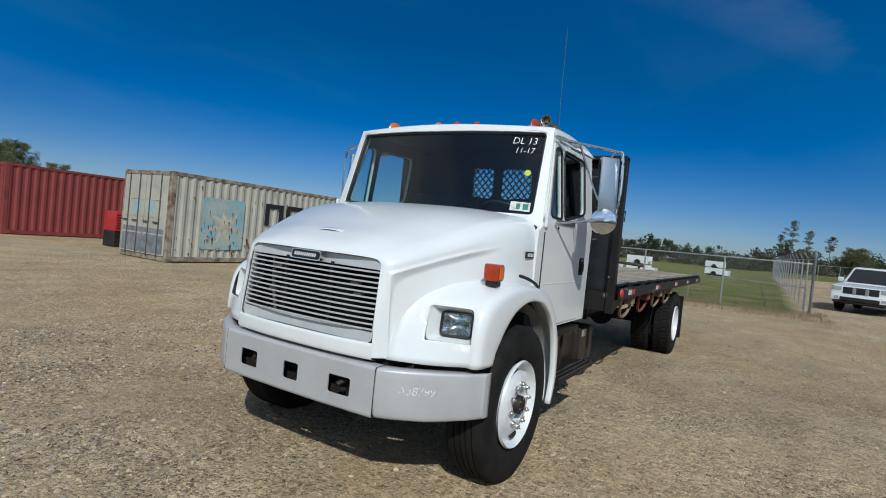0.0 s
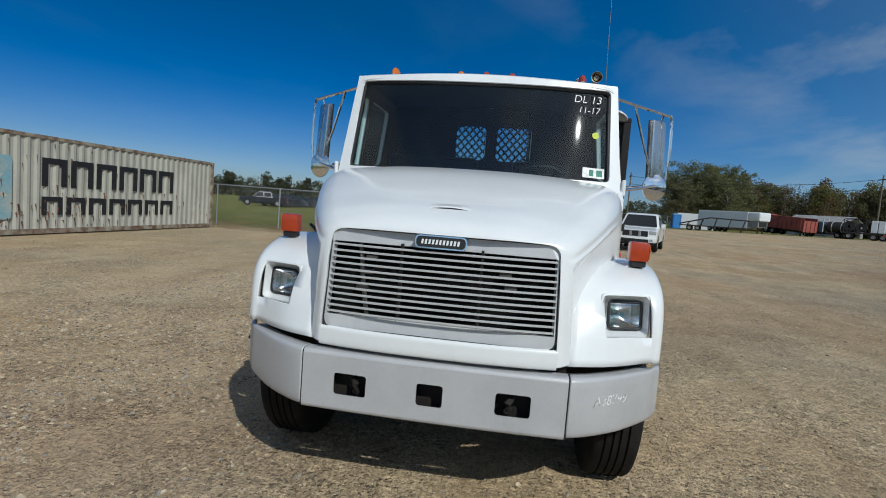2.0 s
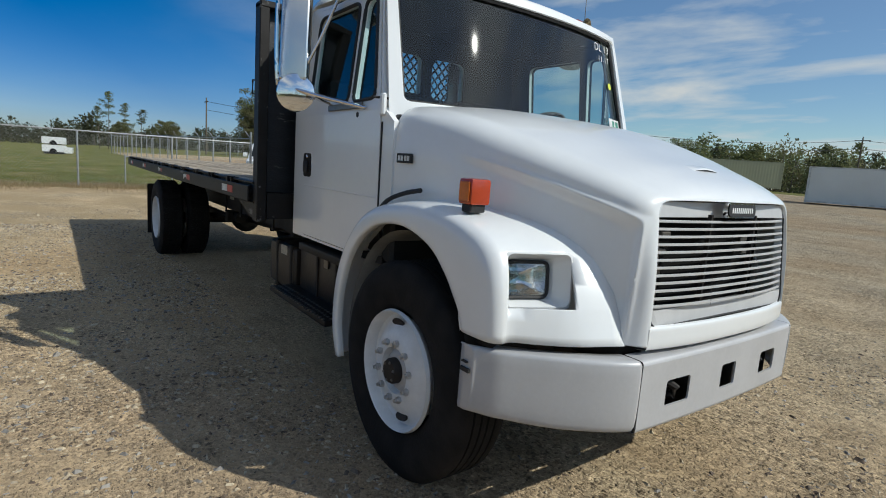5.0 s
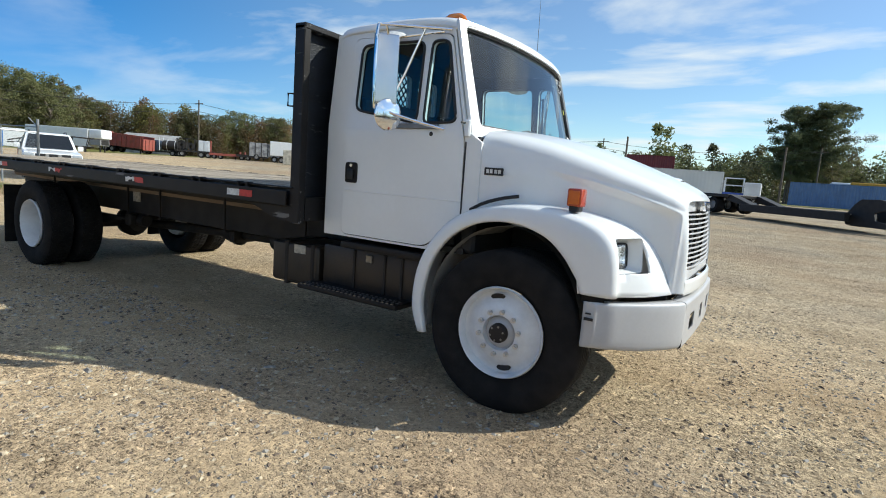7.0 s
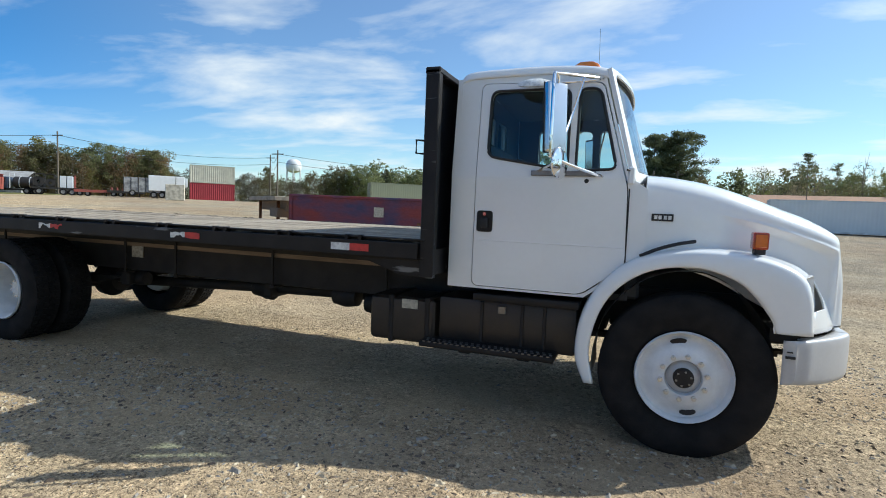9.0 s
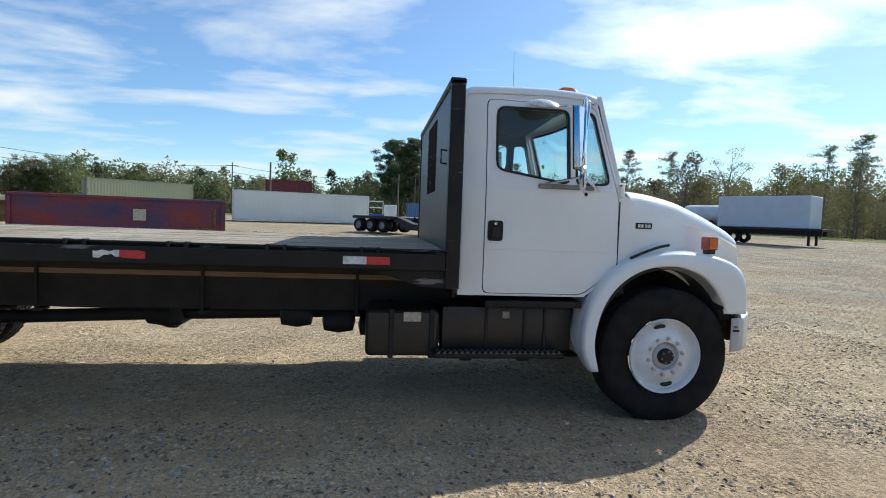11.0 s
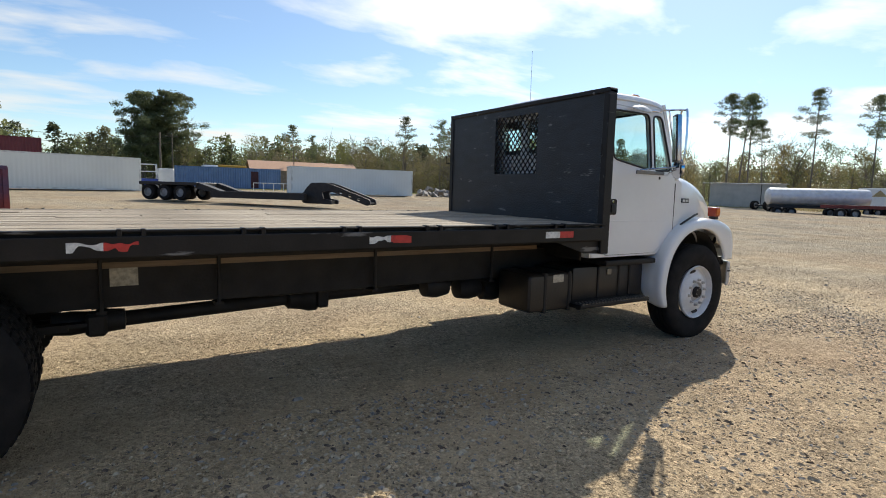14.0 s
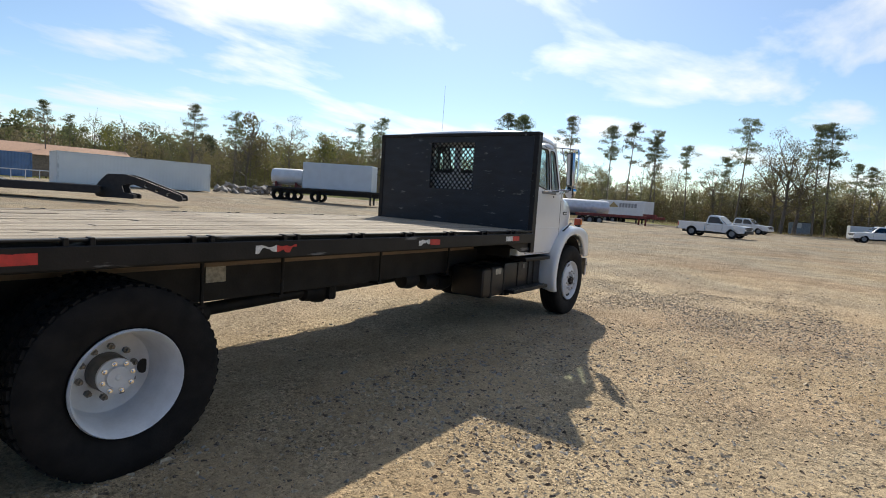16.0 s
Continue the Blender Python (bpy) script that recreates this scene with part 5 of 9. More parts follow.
    base = mix(0.6, base, ramp(noise_node(1.1, 9, 0.8), [(0.36, (0.70, 0.67, 0.63)), (0.6, (1.10, 1.10, 1.10))]), "MULTIPLY")
    # long faint wheel tracks, mostly along the yard
    mp = n.new("ShaderNodeMapping")
    mp.inputs["Rotation"].default_value, mp.inputs["Scale"].default_value = (0, 0, radians(62)), (0.16, 1.0, 1.0)
    l.new(co.outputs["Object"], mp.inputs[0])
    tn_ = n.new("ShaderNodeTexNoise")
    tn_.inputs["Scale"].default_value, tn_.inputs["Detail"].default_value, tn_.inputs["Distortion"].default_value = 1.1, 8, 0.9
    l.new(mp.outputs[0], tn_.inputs["Vector"])
    base = mix(0.5, base, ramp(tn_.outputs["Fac"], [(0.36, (0.80, 0.78, 0.75)), (0.5, (1, 1, 1)), (0.64, (1.12, 1.12, 1.12))]), "MULTIPLY")
    # turning tracks on the eastern half, swept round by lorries
    away = n.new("ShaderNodeVectorMath")
    away.operation = "DISTANCE"
    l.new(co.outputs["Object"], away.inputs[0])
    away.inputs[1].default_value = (82.0, 16.0, 0.0)
    ring = n.new("ShaderNodeCombineXYZ")
    l.new(mul(away.outputs["Value"], 1.9), ring.inputs[0])
    l.new(mul(noise_node(0.06, 2), 5.0), ring.inputs[1])
    rn = n.new("ShaderNodeTexNoise")
    rn.inputs["Scale"].default_value, rn.inputs["Detail"].default_value, rn.inputs["Roughness"].default_value = 1.0, 3, 0.65
    l.new(ring.outputs[0], rn.inputs["Vector"])
    swept = mix(1.0, base, ramp(rn.outputs["Fac"], [(0.36, (0.74, 0.745, 0.75)), (0.52, (0.93, 0.95, 0.98)), (0.64, (1.10, 1.10, 1.10))]), "MULTIPLY")
    sx = n.new("ShaderNodeSeparateXYZ")
    l.new(co.outputs["Object"], sx.inputs[0])
    in_ = n.new("ShaderNodeMapRange")
    in_.inputs["From Min"].default_value, in_.inputs["From Max"].default_value = 5.0, 15.0
    l.new(sx.outputs[0], in_.inputs["Value"])
    base = mix(in_.outputs[0], base, swept)
    # grass comes in past the yard's western fence and the northern and eastern edges
    se = n.new("ShaderNodeSeparateXYZ")
    l.new(co.outputs["Object"], se.inputs[0])

    def edge(out, a, c):
        k = n.new("ShaderNodeMapRange")
        k.inputs["From Min"].default_value, k.inputs["From Max"].default_value = a, c
        l.new(out, k.inputs["Value"])
        return k.outputs[0]

    def top(a, c):
        k = n.new("ShaderNodeMath")
        k.operation = "MAXIMUM"
        l.new(a, k.inputs[0])
        l.new(c, k.inputs[1])
        return k.outputs[0]

    west = mul(edge(se.outputs[0], -17.0, -19.6), edge(se.outputs[1], 4.2, 3.0))
    straw = mul(mul(edge(se.outputs[0], -2.5, -11.0), edge(se.outputs[1], 5.5, 2.0)), ramp(noise_node(0.8, 7, 0.75), [(0.42, (0, 0, 0)), (0.60, (1, 1, 1))]))
    base = mix(straw, base, mix(noise_node(14, 5, 0.8), (0.34, 0.235, 0.125), (0.52, 0.41, 0.25)))
    slant = n.new("ShaderNodeVectorMath")
    slant.operation = "DOT_PRODUCT"
    l.new(co.outputs["Object"], slant.inputs[0])
    slant.inputs[1].default_value = (0.79, 0.61, 0.0)
    # gravel dulled and cooled north-eastwards: its greyer look towards the sun, put into colour
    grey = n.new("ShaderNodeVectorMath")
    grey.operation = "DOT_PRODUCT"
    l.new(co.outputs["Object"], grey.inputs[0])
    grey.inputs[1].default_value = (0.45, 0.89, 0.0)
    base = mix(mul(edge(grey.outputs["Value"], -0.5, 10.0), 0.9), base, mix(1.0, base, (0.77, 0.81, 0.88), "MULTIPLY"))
    far = top(top(edge(se.outputs[1], 66, 74), edge(slant.outputs["Value"], 62.5, 66.5)), edge(se.outputs[1], -26, -34))
    far = top(far, edge(se.outputs[0], -66, -80))
    g = top(west, far)
    gm = n.new("ShaderNodeMath")
    gm.operation = "ADD"
    l.new(g, gm.inputs[0])
    l.new(mul(noise_node(0.9, 6, 0.7), 0.9), gm.inputs[1])
    grass_fac = edge(gm.outputs[0], 0.85, 1.25)
    grass = ramp(noise_node(0.5, 6), [(0.35, (0.28, 0.23, 0.105)), (0.5, (0.165, 0.175, 0.05)), (0.7, (0.12, 0.145, 0.036))])
    grass = mix(0.7, grass, ramp(noise_node(9, 5, 0.8), [(0.3, (0.5, 0.5, 0.45)), (0.7, (1.3, 1.25, 1.1))]), "MULTIPLY")
    base = mix(grass_fac, base, grass)
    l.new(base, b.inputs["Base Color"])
    # angular chips of two sizes, each face tilted its own way, over a rough bed
    def vmath(op, a_, c_):
        k = n.new("ShaderNodeVectorMath")
        k.operation = op
        for i, v in enumerate((a_, c_)):
            if isinstance(v, tuple):
                k.inputs[i].default_value = v
            elif v is not None:
                l.new(v, k.inputs[i])
        return k.outputs["Vector"]

    def dome(v, pick, size):
        up = n.new("ShaderNodeMapRange")
        up.inputs["From Min"].default_value, up.inputs["From Max"].default_value = 0.72, 0.22
        l.new(v.outputs["Distance"], up.inputs["Value"])
        some = n.new("ShaderNodeMapRange")
        some.inputs["From Min"].default_value, some.inputs["From Max"].default_value = 0.25, 0.9
        l.new(pick, some.inputs["Value"])
        return mul(mul(up.outputs[0], some.outputs[0]), size)

    def add(a_, c_):
        k = n.new("ShaderNodeMath")
        k.operation = "ADD"
        l.new(a_, k.inputs[0])
        l.new(c_, k.inputs[1])
        return k.outputs[0]

    tilt = vmath("MULTIPLY", vmath("SUBTRACT", vo2.outputs["Color"], (0.5, 0.5, 0.5)), (0.6, 0.6, 0.15))
    ge = n.new("ShaderNodeNewGeometry")
    face = vmath("NORMALIZE", vmath("ADD", ge.outputs["Normal"], tilt), None)
    bp = n.new("ShaderNodeBump")
    bp.inputs["Strength"].default_value, bp.inputs["Distance"].default_value = 1.0, 1.0
    l.new(add(add(mul(grit, dome(vo2, sp2.outputs[2], 0.021)), dome(vo, sp.outputs[1], 0.013)), mul(noise_node(24, 7, 0.75), 0.016)), bp.inputs["Height"])
    l.new(face, bp.inputs["Normal"])
    l.new(bp.outputs[0], b.inputs["Normal"])
    return m


M["gravel"] = gravel_material()
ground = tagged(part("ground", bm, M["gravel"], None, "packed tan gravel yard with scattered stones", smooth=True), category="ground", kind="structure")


# ---- steel containers ----
def container(x, y, yaw, L, col, H=2.59, W=2.44, label="", z=None, rusty=0.0, smooth_side=False, door_end=True, name="shipping_container", cat="container", pitch=0.28, lift=0.0):
    """Origin at the middle of one short end; it runs L along its own x."""
    zz = (ground_z(x, y) if z is None else z) + lift
    t = thing(name, label, cat, pose(x, y, zz, 0, 0, yaw))
    shade = mat("container_paint_" + name, col, 0.55, 0, 0.03 if smooth_side else 0.10, 0.5 if smooth_side else 1.2, 14, 0.05, col2=tuple(c * (0.92 if smooth_side else 0.82) for c in col))
    rail = mat("rusty_container_rail", (0.34, 0.30, 0.23), 0.8, 0, 0.25, 4.0, 25, 0.2, col2=(0.13, 0.062, 0.034)) if rusty else mat("container_rail_paint", tuple(c * (1 - 0.75 * rusty) + 0.75 * rusty * d for c, d in zip(col, (0.13, 0.06, 0.03))), 0.75, 0, 0.15, 3, 30, 0.1)
    dep = 0.036 if not smooth_side else 0.006
    for s in S:
        pts = []
        k = 0.12
        while k < L - 0.12:
            for a, d in ((0.0, 0), (0.26, 0), (0.5, 1), (0.76, 1)):
                pts.append((min(k + a * pitch, L - 0.1), s * (W / 2 - 0.012 - dep * d)))
            k += pitch
        rows = [[(a, b, 0.15) for a, b in pts], [(a, b, H - 0.08) for a, b in pts]]
        part("side_wall", skin(B(), rows), shade, t)
    for s in S:
        part("bottom_rail", box(B(), 0, L, s * (W / 2 - 0.06), s * W / 2, 0.04, 0.17), rail, t)
        part("top_rail", box(B(), 0, L, s * (W / 2 - 0.06), s * W / 2, H - 0.09, H), rail, t)
    for xx in (0.0, L):
        for s in S:
            a, b = (0, 0.14) if xx == 0 else (L - 0.14, L)
            part("corner_post", box(B(), a - 0.004, b + 0.004, s * (W / 2 - 0.14), s * (W / 2 + 0.004), 0.0, H + 0.004, 0.012), rail, t)
    bm = box(B(), 0.05, L - 0.05, -W / 2 + 0.02, W / 2 - 0.02, H - 0.05, H - 0.02)
    part("container_roof", bm, shade, t)
    part("container_floor", box(B(), 0.05, L - 0.05, -W / 2 + 0.05, W / 2 - 0.05, 0.06, 0.14), rail, t)
    for xx, d in ((0.0, -1), (L, 1)):
        bm = box(B(), min(xx - d * 0.08, xx - d * 0.04), max(xx - d * 0.08, xx - d * 0.04), -W / 2 + 0.1, W / 2 - 0.1, 0.1, H - 0.06)
        part("end_wall", bm, shade, t)
        part("end_header", box(B(), min(xx, xx - d * 0.06), max(xx, xx - d * 0.06), -W / 2 + 0.1, W / 2 - 0.1, H - 0.12, H - 0.005), rail, t)
        part("end_sill", box(B(), min(xx, xx - d * 0.06), max(xx, xx - d * 0.06), -W / 2 + 0.1, W / 2 - 0.1, 0.02, 0.14), rail, t)
    if door_end:
        for s in S:
            dr = part("container_door", box(B(), -0.03, 0.03, s * 0.02, s * (W / 2 - 0.12), 0.16, H - 0.14, 0.008), shade, t)
            for yy in (0.28, 0.80):
                part("lock_rod", tube(B(), [(-0.05, s * yy, 0.1), (-0.05, s * yy, H - 0.08)], 0.017, 8), M["steel"], dr)
                part("rod_handle", box(B(), -0.075, -0.045, s * yy - 0.02, s * yy + 0.26, 1.08, 1.12), M["steel"], dr)
            for zz in (0.75, 1.25, 1.75):
                part("door_batten", box(B(), -0.042, -0.028, s * 0.05, s * (W / 2 - 0.16), zz - 0.02, zz + 0.02), shade, dr)
    return t

# ---- the southern side: containers ----
c1 = container(-5.55, -13.22, 180.0, 11.1, (0.46, 0.44, 0.37), label="weathered off-white shipping container with rust and faded blue panel", rusty=1.0, z=0.0)
c2 = container(-4.95, -22.3, 178.0, 12.19, (0.23, 0.04, 0.035), label="dull red corrugated shipping container", z=0.0)


def on_side(bm, pts, off=0.006):
    """A flat shape on the near container's north side, in its own length and height."""
    sheet(bm, pts, [], lambda u, v: (u, -1.22 - off, v))


M["faded"] = mat("faded_blue_panel", (0.24, 0.42, 0.48), 0.7, 0, 0.25, 2.2, 20, 0.0, col2=(0.42, 0.45, 0.40))
M["cream"] = mat("faded_cream_star", (0.60, 0.55, 0.44), 0.7, 0, 0.2, 3, 25, 0.0)
M["ruststreak"] = mat("rust_streak", (0.20, 0.085, 0.035), 0.85, 0, 0.25, 8, 40, 0.0)
M["blackletter"] = mat("black_block_paint", (0.014, 0.014, 0.016), 0.6, 0, 0.1, 5, 40, 0.0)
bm = B()
on_side(bm, loop_of([(1.02, 0.42), (2.50, 0.42), (2.50, 1.98), (1.02, 1.98)], 0.12))
part("blue_panel", bm, M["faded"], c1, "faded pale blue painted panel")
star = []
for i in range(14):
    a = math.pi / 2 + i * math.pi / 7
    r = 0.66 if i % 2 == 0 else 0.24
    star.append((1.77 + r * math.cos(a), 1.14 + r * math.sin(a)))
bm = B()
on_side(bm, star, 0.009)
part("panel_star", bm, M["cream"], c1)


def block(bm, x0, x1, z0, z1, st):
    """A hollow painted block, one for each character."""
    on_side(bm, [(x0, z0), (x0 + st, z0), (x0 + st, z1), (x0, z1)])
    on_side(bm, [(x1 - st, z0), (x1, z0), (x1, z1), (x1 - st, z1)])
    on_side(bm, [(x0 + st, z1 - st * 0.8), (x1 - st, z1 - st * 0.8), (x1 - st, z1), (x0 + st, z1)])


for n_, x0, x1, z0, z1, st in ((6, 3.27, 8.66, 1.28, 2.02, 0.19), (7, 3.27, 8.66, 0.53, 1.01, 0.16)):
    w = (x1 - x0) / n_
    for i in range(n_):
        bm = B()
        block(bm, x0 + i * w + 0.05, x0 + (i + 1) * w - 0.07, z0, z1, st)
        part("painted_block", bm, M["blackletter"], c1, "black painted block of the owner's mark")
rnd = random.Random(11)
bm = B()
for i in range(150):
    x = rnd.choice((rnd.uniform(0.2, 11), rnd.gauss(1.8, 0.9), rnd.gauss(4.5, 1.2), rnd.uniform(0.2, 4)))
    if not 0.2 < x < 10.9:
        continue
    z = rnd.choice((rnd.uniform(0.2, 0.9), rnd.uniform(0.3, 1.4), rnd.uniform(0.2, 2.4)))
    w, h = rnd.uniform(0.012, 0.05), rnd.uniform(0.04, 0.28)
    on_side(bm, [(x, z), (x + w * 0.6, z - h * 0.4), (x + w, z - h), (x + w * 1.3, z - h * 0.3), (x + w * 1.1, z + 0.02)] if z - h > 0.12 else [(x, z), (x + w, z), (x + w, z + 0.05), (x, z + 0.05)], 0.011)
tagged(part("rust_streaks", bm, M["ruststreak"], c1), kind="stuff")
for s in S:
    bm = box(B(), -0.035, -0.031, s * 0.36 - 0.16, s * 0.36 + 0.16, 1.32, 1.72)
    part("door_panel", bm, M["faded"], c1)
bm = box(B(), -0.036, -0.030, -1.05, 1.05, 0.20, 0.92)
part("door_patch", bm, mat("grey_touch_up_paint", (0.22, 0.23, 0.25), 0.7, 0, 0.2, 5, 30, 0.05), c1, "grey touched-up lower doors")

# a small red machine between the containers
mach = thing("red_machine", "small red engine housing on a black frame", "machine", pose(-7.1, -17.2, 0))
part("housing", box(B(), -0.5, 0.5, -0.4, 0.4, 0.55, 1.25, 0.08, 2), mat("bright_red_enamel", (0.45, 0.03, 0.03), 0.45, 0, 0.1, 5, 40, 0.05), mach, smooth=True)
bm = B()
for i in range(6):
    box(bm, -0.45, 0.45, 0.395, 0.41, 0.65 + i * 0.09, 0.68 + i * 0.09)
part("louvre", bm, M["seal"], mach)
part("base_frame", box(B(), -0.7, 0.5, -0.35, 0.35, 0.0, 0.56, 0.03), M["black"], mach)

# ---- the northern side: boxes, bin, trailers ----
box1 = container(-3.1, 45.6, 180 + 14, 11.6, (0.70, 0.72, 0.68), label="long pale grey smooth-sided container", smooth_side=True, door_end=False)
box2 = container(9.6, 46.8, -7, 12.19, (0.66, 0.71, 0.71), label="long pale grey container on bare ground", smooth_side=True, door_end=False)
blue = container(2.1, 68.4, -9, 12.19, (0.10, 0.19, 0.34), label="blue corrugated container with an open doorway", z=1.1)
part("dark_doorway", box(B(), 8.6, 9.5, -1.245, -1.20, 0.15, 2.2), mat("dark_maroon_door", (0.05, 0.012, 0.014), 0.7), blue)
stack_low = container(-17.2, 71.4, 8, 12.19, (0.30, 0.31, 0.30), label="grey container under a dark red one", z=1.0)
red_far = container(-17.2, 71.4, 8, 6.06, (0.13, 0.02, 0.028), label="dark red container stacked on a grey one", z=3.6)
green_box = container(-31.5, 53.6, 38, 10.2, (0.33, 0.35, 0.22), label="streaked olive green storage trailer body", z=1.75, H=2.75, smooth_side=True)
for gx_ in (1.2, 8.4):
    for s in S:
        part("stand_leg", box(B(), gx_ - 0.1, gx_ + 0.1, s * 0.9 - 0.1, s * 0.9 + 0.1, -0.75, 0.06), mat("dark_stand_steel", (0.02, 0.02, 0.02), 0.7), green_box)
red_box = container(-62.6, 56.5, 44.5, 6.06, (0.36, 0.035, 0.045), label="bright red container at the yard's edge", z=1.45)
cream_box = container(-62.6, 56.5, 44.5, 6.06, (0.62, 0.60, 0.47), label="cream container stacked on a red one", z=4.045)


def bg_wheel(parent, x, y, z, r=0.5, w=0.25, rim=True, name="wheel"):
    m = Matrix.Translation((x, y, z)) @ Matrix.Rotation(math.pi / 2, 4, "X")
    ty = part(name, spin(B(), [(r * 0.55, -w / 2), (r * 0.9, -w / 2), (r, -w * 0.36), (r, w * 0.36), (r * 0.9, w / 2), (r * 0.55, w / 2)], 24, m), M["rubber"], parent, smooth=True)
    if rim:
        part("wheel_rim", spin(B(), [(r * 0.57, w * 0.46), (r * 0.5, w * 0.3), (r * 0.2, w * 0.36), (0, w * 0.36), ], 20, m), M["rimgrey"], ty, smooth=True)
        part("wheel_rim", spin(B(), [(r * 0.57, -w * 0.46), (r * 0.5, -w * 0.3), (r * 0.2, -w * 0.36), (0, -w * 0.36)], 20, m), M["rimgrey"], ty, smooth=True)
    return ty


M["rimgrey"] = mat("dusty_steel_rim", (0.30, 0.295, 0.29), 0.5, 0.3, 0.1, 8, 60, 0.05)
M["dark"] = mat("dark_trailer_steel", (0.022, 0.019, 0.017), 0.6, 0, 0.2, 5, 40, 0.1)
M["bin"] = mat("rusted_maroon_bin_paint", (0.20, 0.030, 0.028), 0.65, 0, 0.3, 0.9, 14, 0.15, col2=(0.045, 0.04, 0.10), stretch=(0.7, 1, 1.6))
M["alum"] = mat("white_trailer_sheet", (0.62, 0.65, 0.67), 0.45, 0.1, 0.06, 1.5, 20, 0.03)
M["tankmetal"] = mat("dull_aluminium_tank", (0.66, 0.67, 0.68), 0.42, 0.3, 0.08, 2, 25, 0.03)
M["redsteel"] = mat("dull_red_trailer_steel", (0.20, 0.035, 0.03), 0.7, 0, 0.2, 3, 30, 0.1)
M["carglass"] = mat("dark_car_glass", (0.012, 0.014, 0.016), 0.06, 0, 0.02, 5, 30, 0.0, coat=0.4)
M["carwhite"] = mat("white_car_paint", (0.74, 0.75, 0.75), 0.3, 0, 0.03, 3, 30, 0.0, coat=0.6)

# roll-off bin
bi = thing("roll_off_bin", "rusted maroon and blue roll-off waste bin", "bin", pose(-8.15, 17.1, ground_z(-8, 17) + 0.0, 0, 0, 180 + 17))
L, W, H = 6.5, 2.35, 1.62
for s in S:
    part("bin_side", box(B(), 0, L, s * (W / 2 - 0.05), s * W / 2, 0.18, H), M["bin"], bi)
    part("top_rail", box(B(), -0.02, L + 0.02, s * (W / 2 - 0.07), s * (W / 2 + 0.05), H - 0.06, H + 0.05, 0.015), M["bin"], bi)
    part("floor_rail", box(B(), 0, L, s * 0.55 - 0.05, s * 0.55 + 0.05, 0.03, 0.2), M["dark"], bi)
    for x in (0.06, L - 0.06):
        part("side_rib", box(B(), x - 0.05, x + 0.05, s * W / 2, s * (W / 2 + 0.07), 0.2, H - 0.06), M["bin"], bi)
    for x in (0.4, L - 0.4):
        bg_wheel(bi, x, s * 0.85, 0.14, 0.14, 0.12, False, "roller")
for x in (0.0, L):
    part("bin_end", box(B(), x - 0.04, x + 0.04, -W / 2, W / 2, 0.18, H), M["bin"], bi)
part("bin_floor", box(B(), 0, L, -W / 2, W / 2, 0.18, 0.24), M["dark"], bi)
part("notice_plate", box(B(), 2.55, 2.95, W / 2 + 0.072, W / 2 + 0.078, 0.85, 1.25), M["label"], bi, "faded square notice")
part("door_latch", box(B(), 0.35, 1.15, W / 2, W / 2 + 0.05, 0.55, 0.68, 0.01), M["ruststreak"], bi)
part("door_latch", box(B(), 0.28, 0.38, W / 2, W / 2 + 0.05, 0.45, 1.35, 0.01), M["ruststreak"], bi)
part("notice_plate", box(B(), 0.1, 0.35, W / 2 + 0.05, W / 2 + 0.056, 0.28, 0.38), M["label"], bi)

# parked flatbed trailer tail beside the bin
tr = thing("step_deck_trailer", "flat trailer with raw steel deck on landing legs", "trailer", pose(-15.2, 16.6, ground_z(-16, 17), 0, 0, 138))
part("deck", box(B(), 0, 8.0, -1.25, 1.25, 1.35, 1.55, 0.02), mat("weathered_pale_deck", (0.38, 0.32, 0.24), 0.8, 0, 0.2, 3, 30, 0.2), tr)
part("deck_frame", box(B(), 0.6, 7.9, -0.55, 0.55, 0.85, 1.35, 0.02), M["sill"], tr)
part("suspension_box", box(B(), 1.2, 3.2, -0.9, 0.9, 0.55, 1.0, 0.08, 2), M["sill"], tr, smooth=True)
for s in S:
    part("landing_leg", box(B(), 1.4, 1.54, s * 0.8 - 0.07, s * 0.8 + 0.07, 0.0, 1.35), M["ruststreak"], tr)
    part("landing_leg", box(B(), 6.6, 6.74, s * 0.8 - 0.07, s * 0.8 + 0.07, 0.0, 1.35), M["ruststreak"], tr)

# lowboy trailer with its gooseneck lowered to the ground
lb = thing("lowboy_trailer", "black lowboy trailer with a detached gooseneck lowered", "trailer", pose(-3.3, 31.6, 0.60, 0, 0.0, -42.5))
part("rear_deck", box(B(), 0.6, 4.2, -1.25, 1.25, 0.84, 1.02, 0.03), M["dark"], lb)
for s in S:
    for x in (1.15, 2.15, 3.15):
        bg_wheel(lb, x, s * 1.0, 0.43, 0.43, 0.48)
    bm = sheet(B(), [(4.2, 1.02), (5.6, 0.58), (5.6, 0.42), (4.0, 0.70)], [], lambda u, v, s=s: (u, s * 0.9, v))
    thick(part("ramp_beam", bm, M["dark"], lb), 0.5, 0)
    part("main_beam", box(B(), 5.0, 10.5, s * 1.05 - 0.16, s * 1.05 + 0.16, 0.22, 0.58, 0.02), M["dark"], lb)
bm = B()
for i in range(8):
    box(bm, 5.3 + i * 0.68, 5.4 + i * 0.68, -1.0, 1.0, 0.32, 0.50)
part("deck_crossmember", bm, M["dark"], lb)
part("deck_board", box(B(), 5.2, 10.3, -0.9, 0.9, 0.50, 0.55), M["wood"], lb)
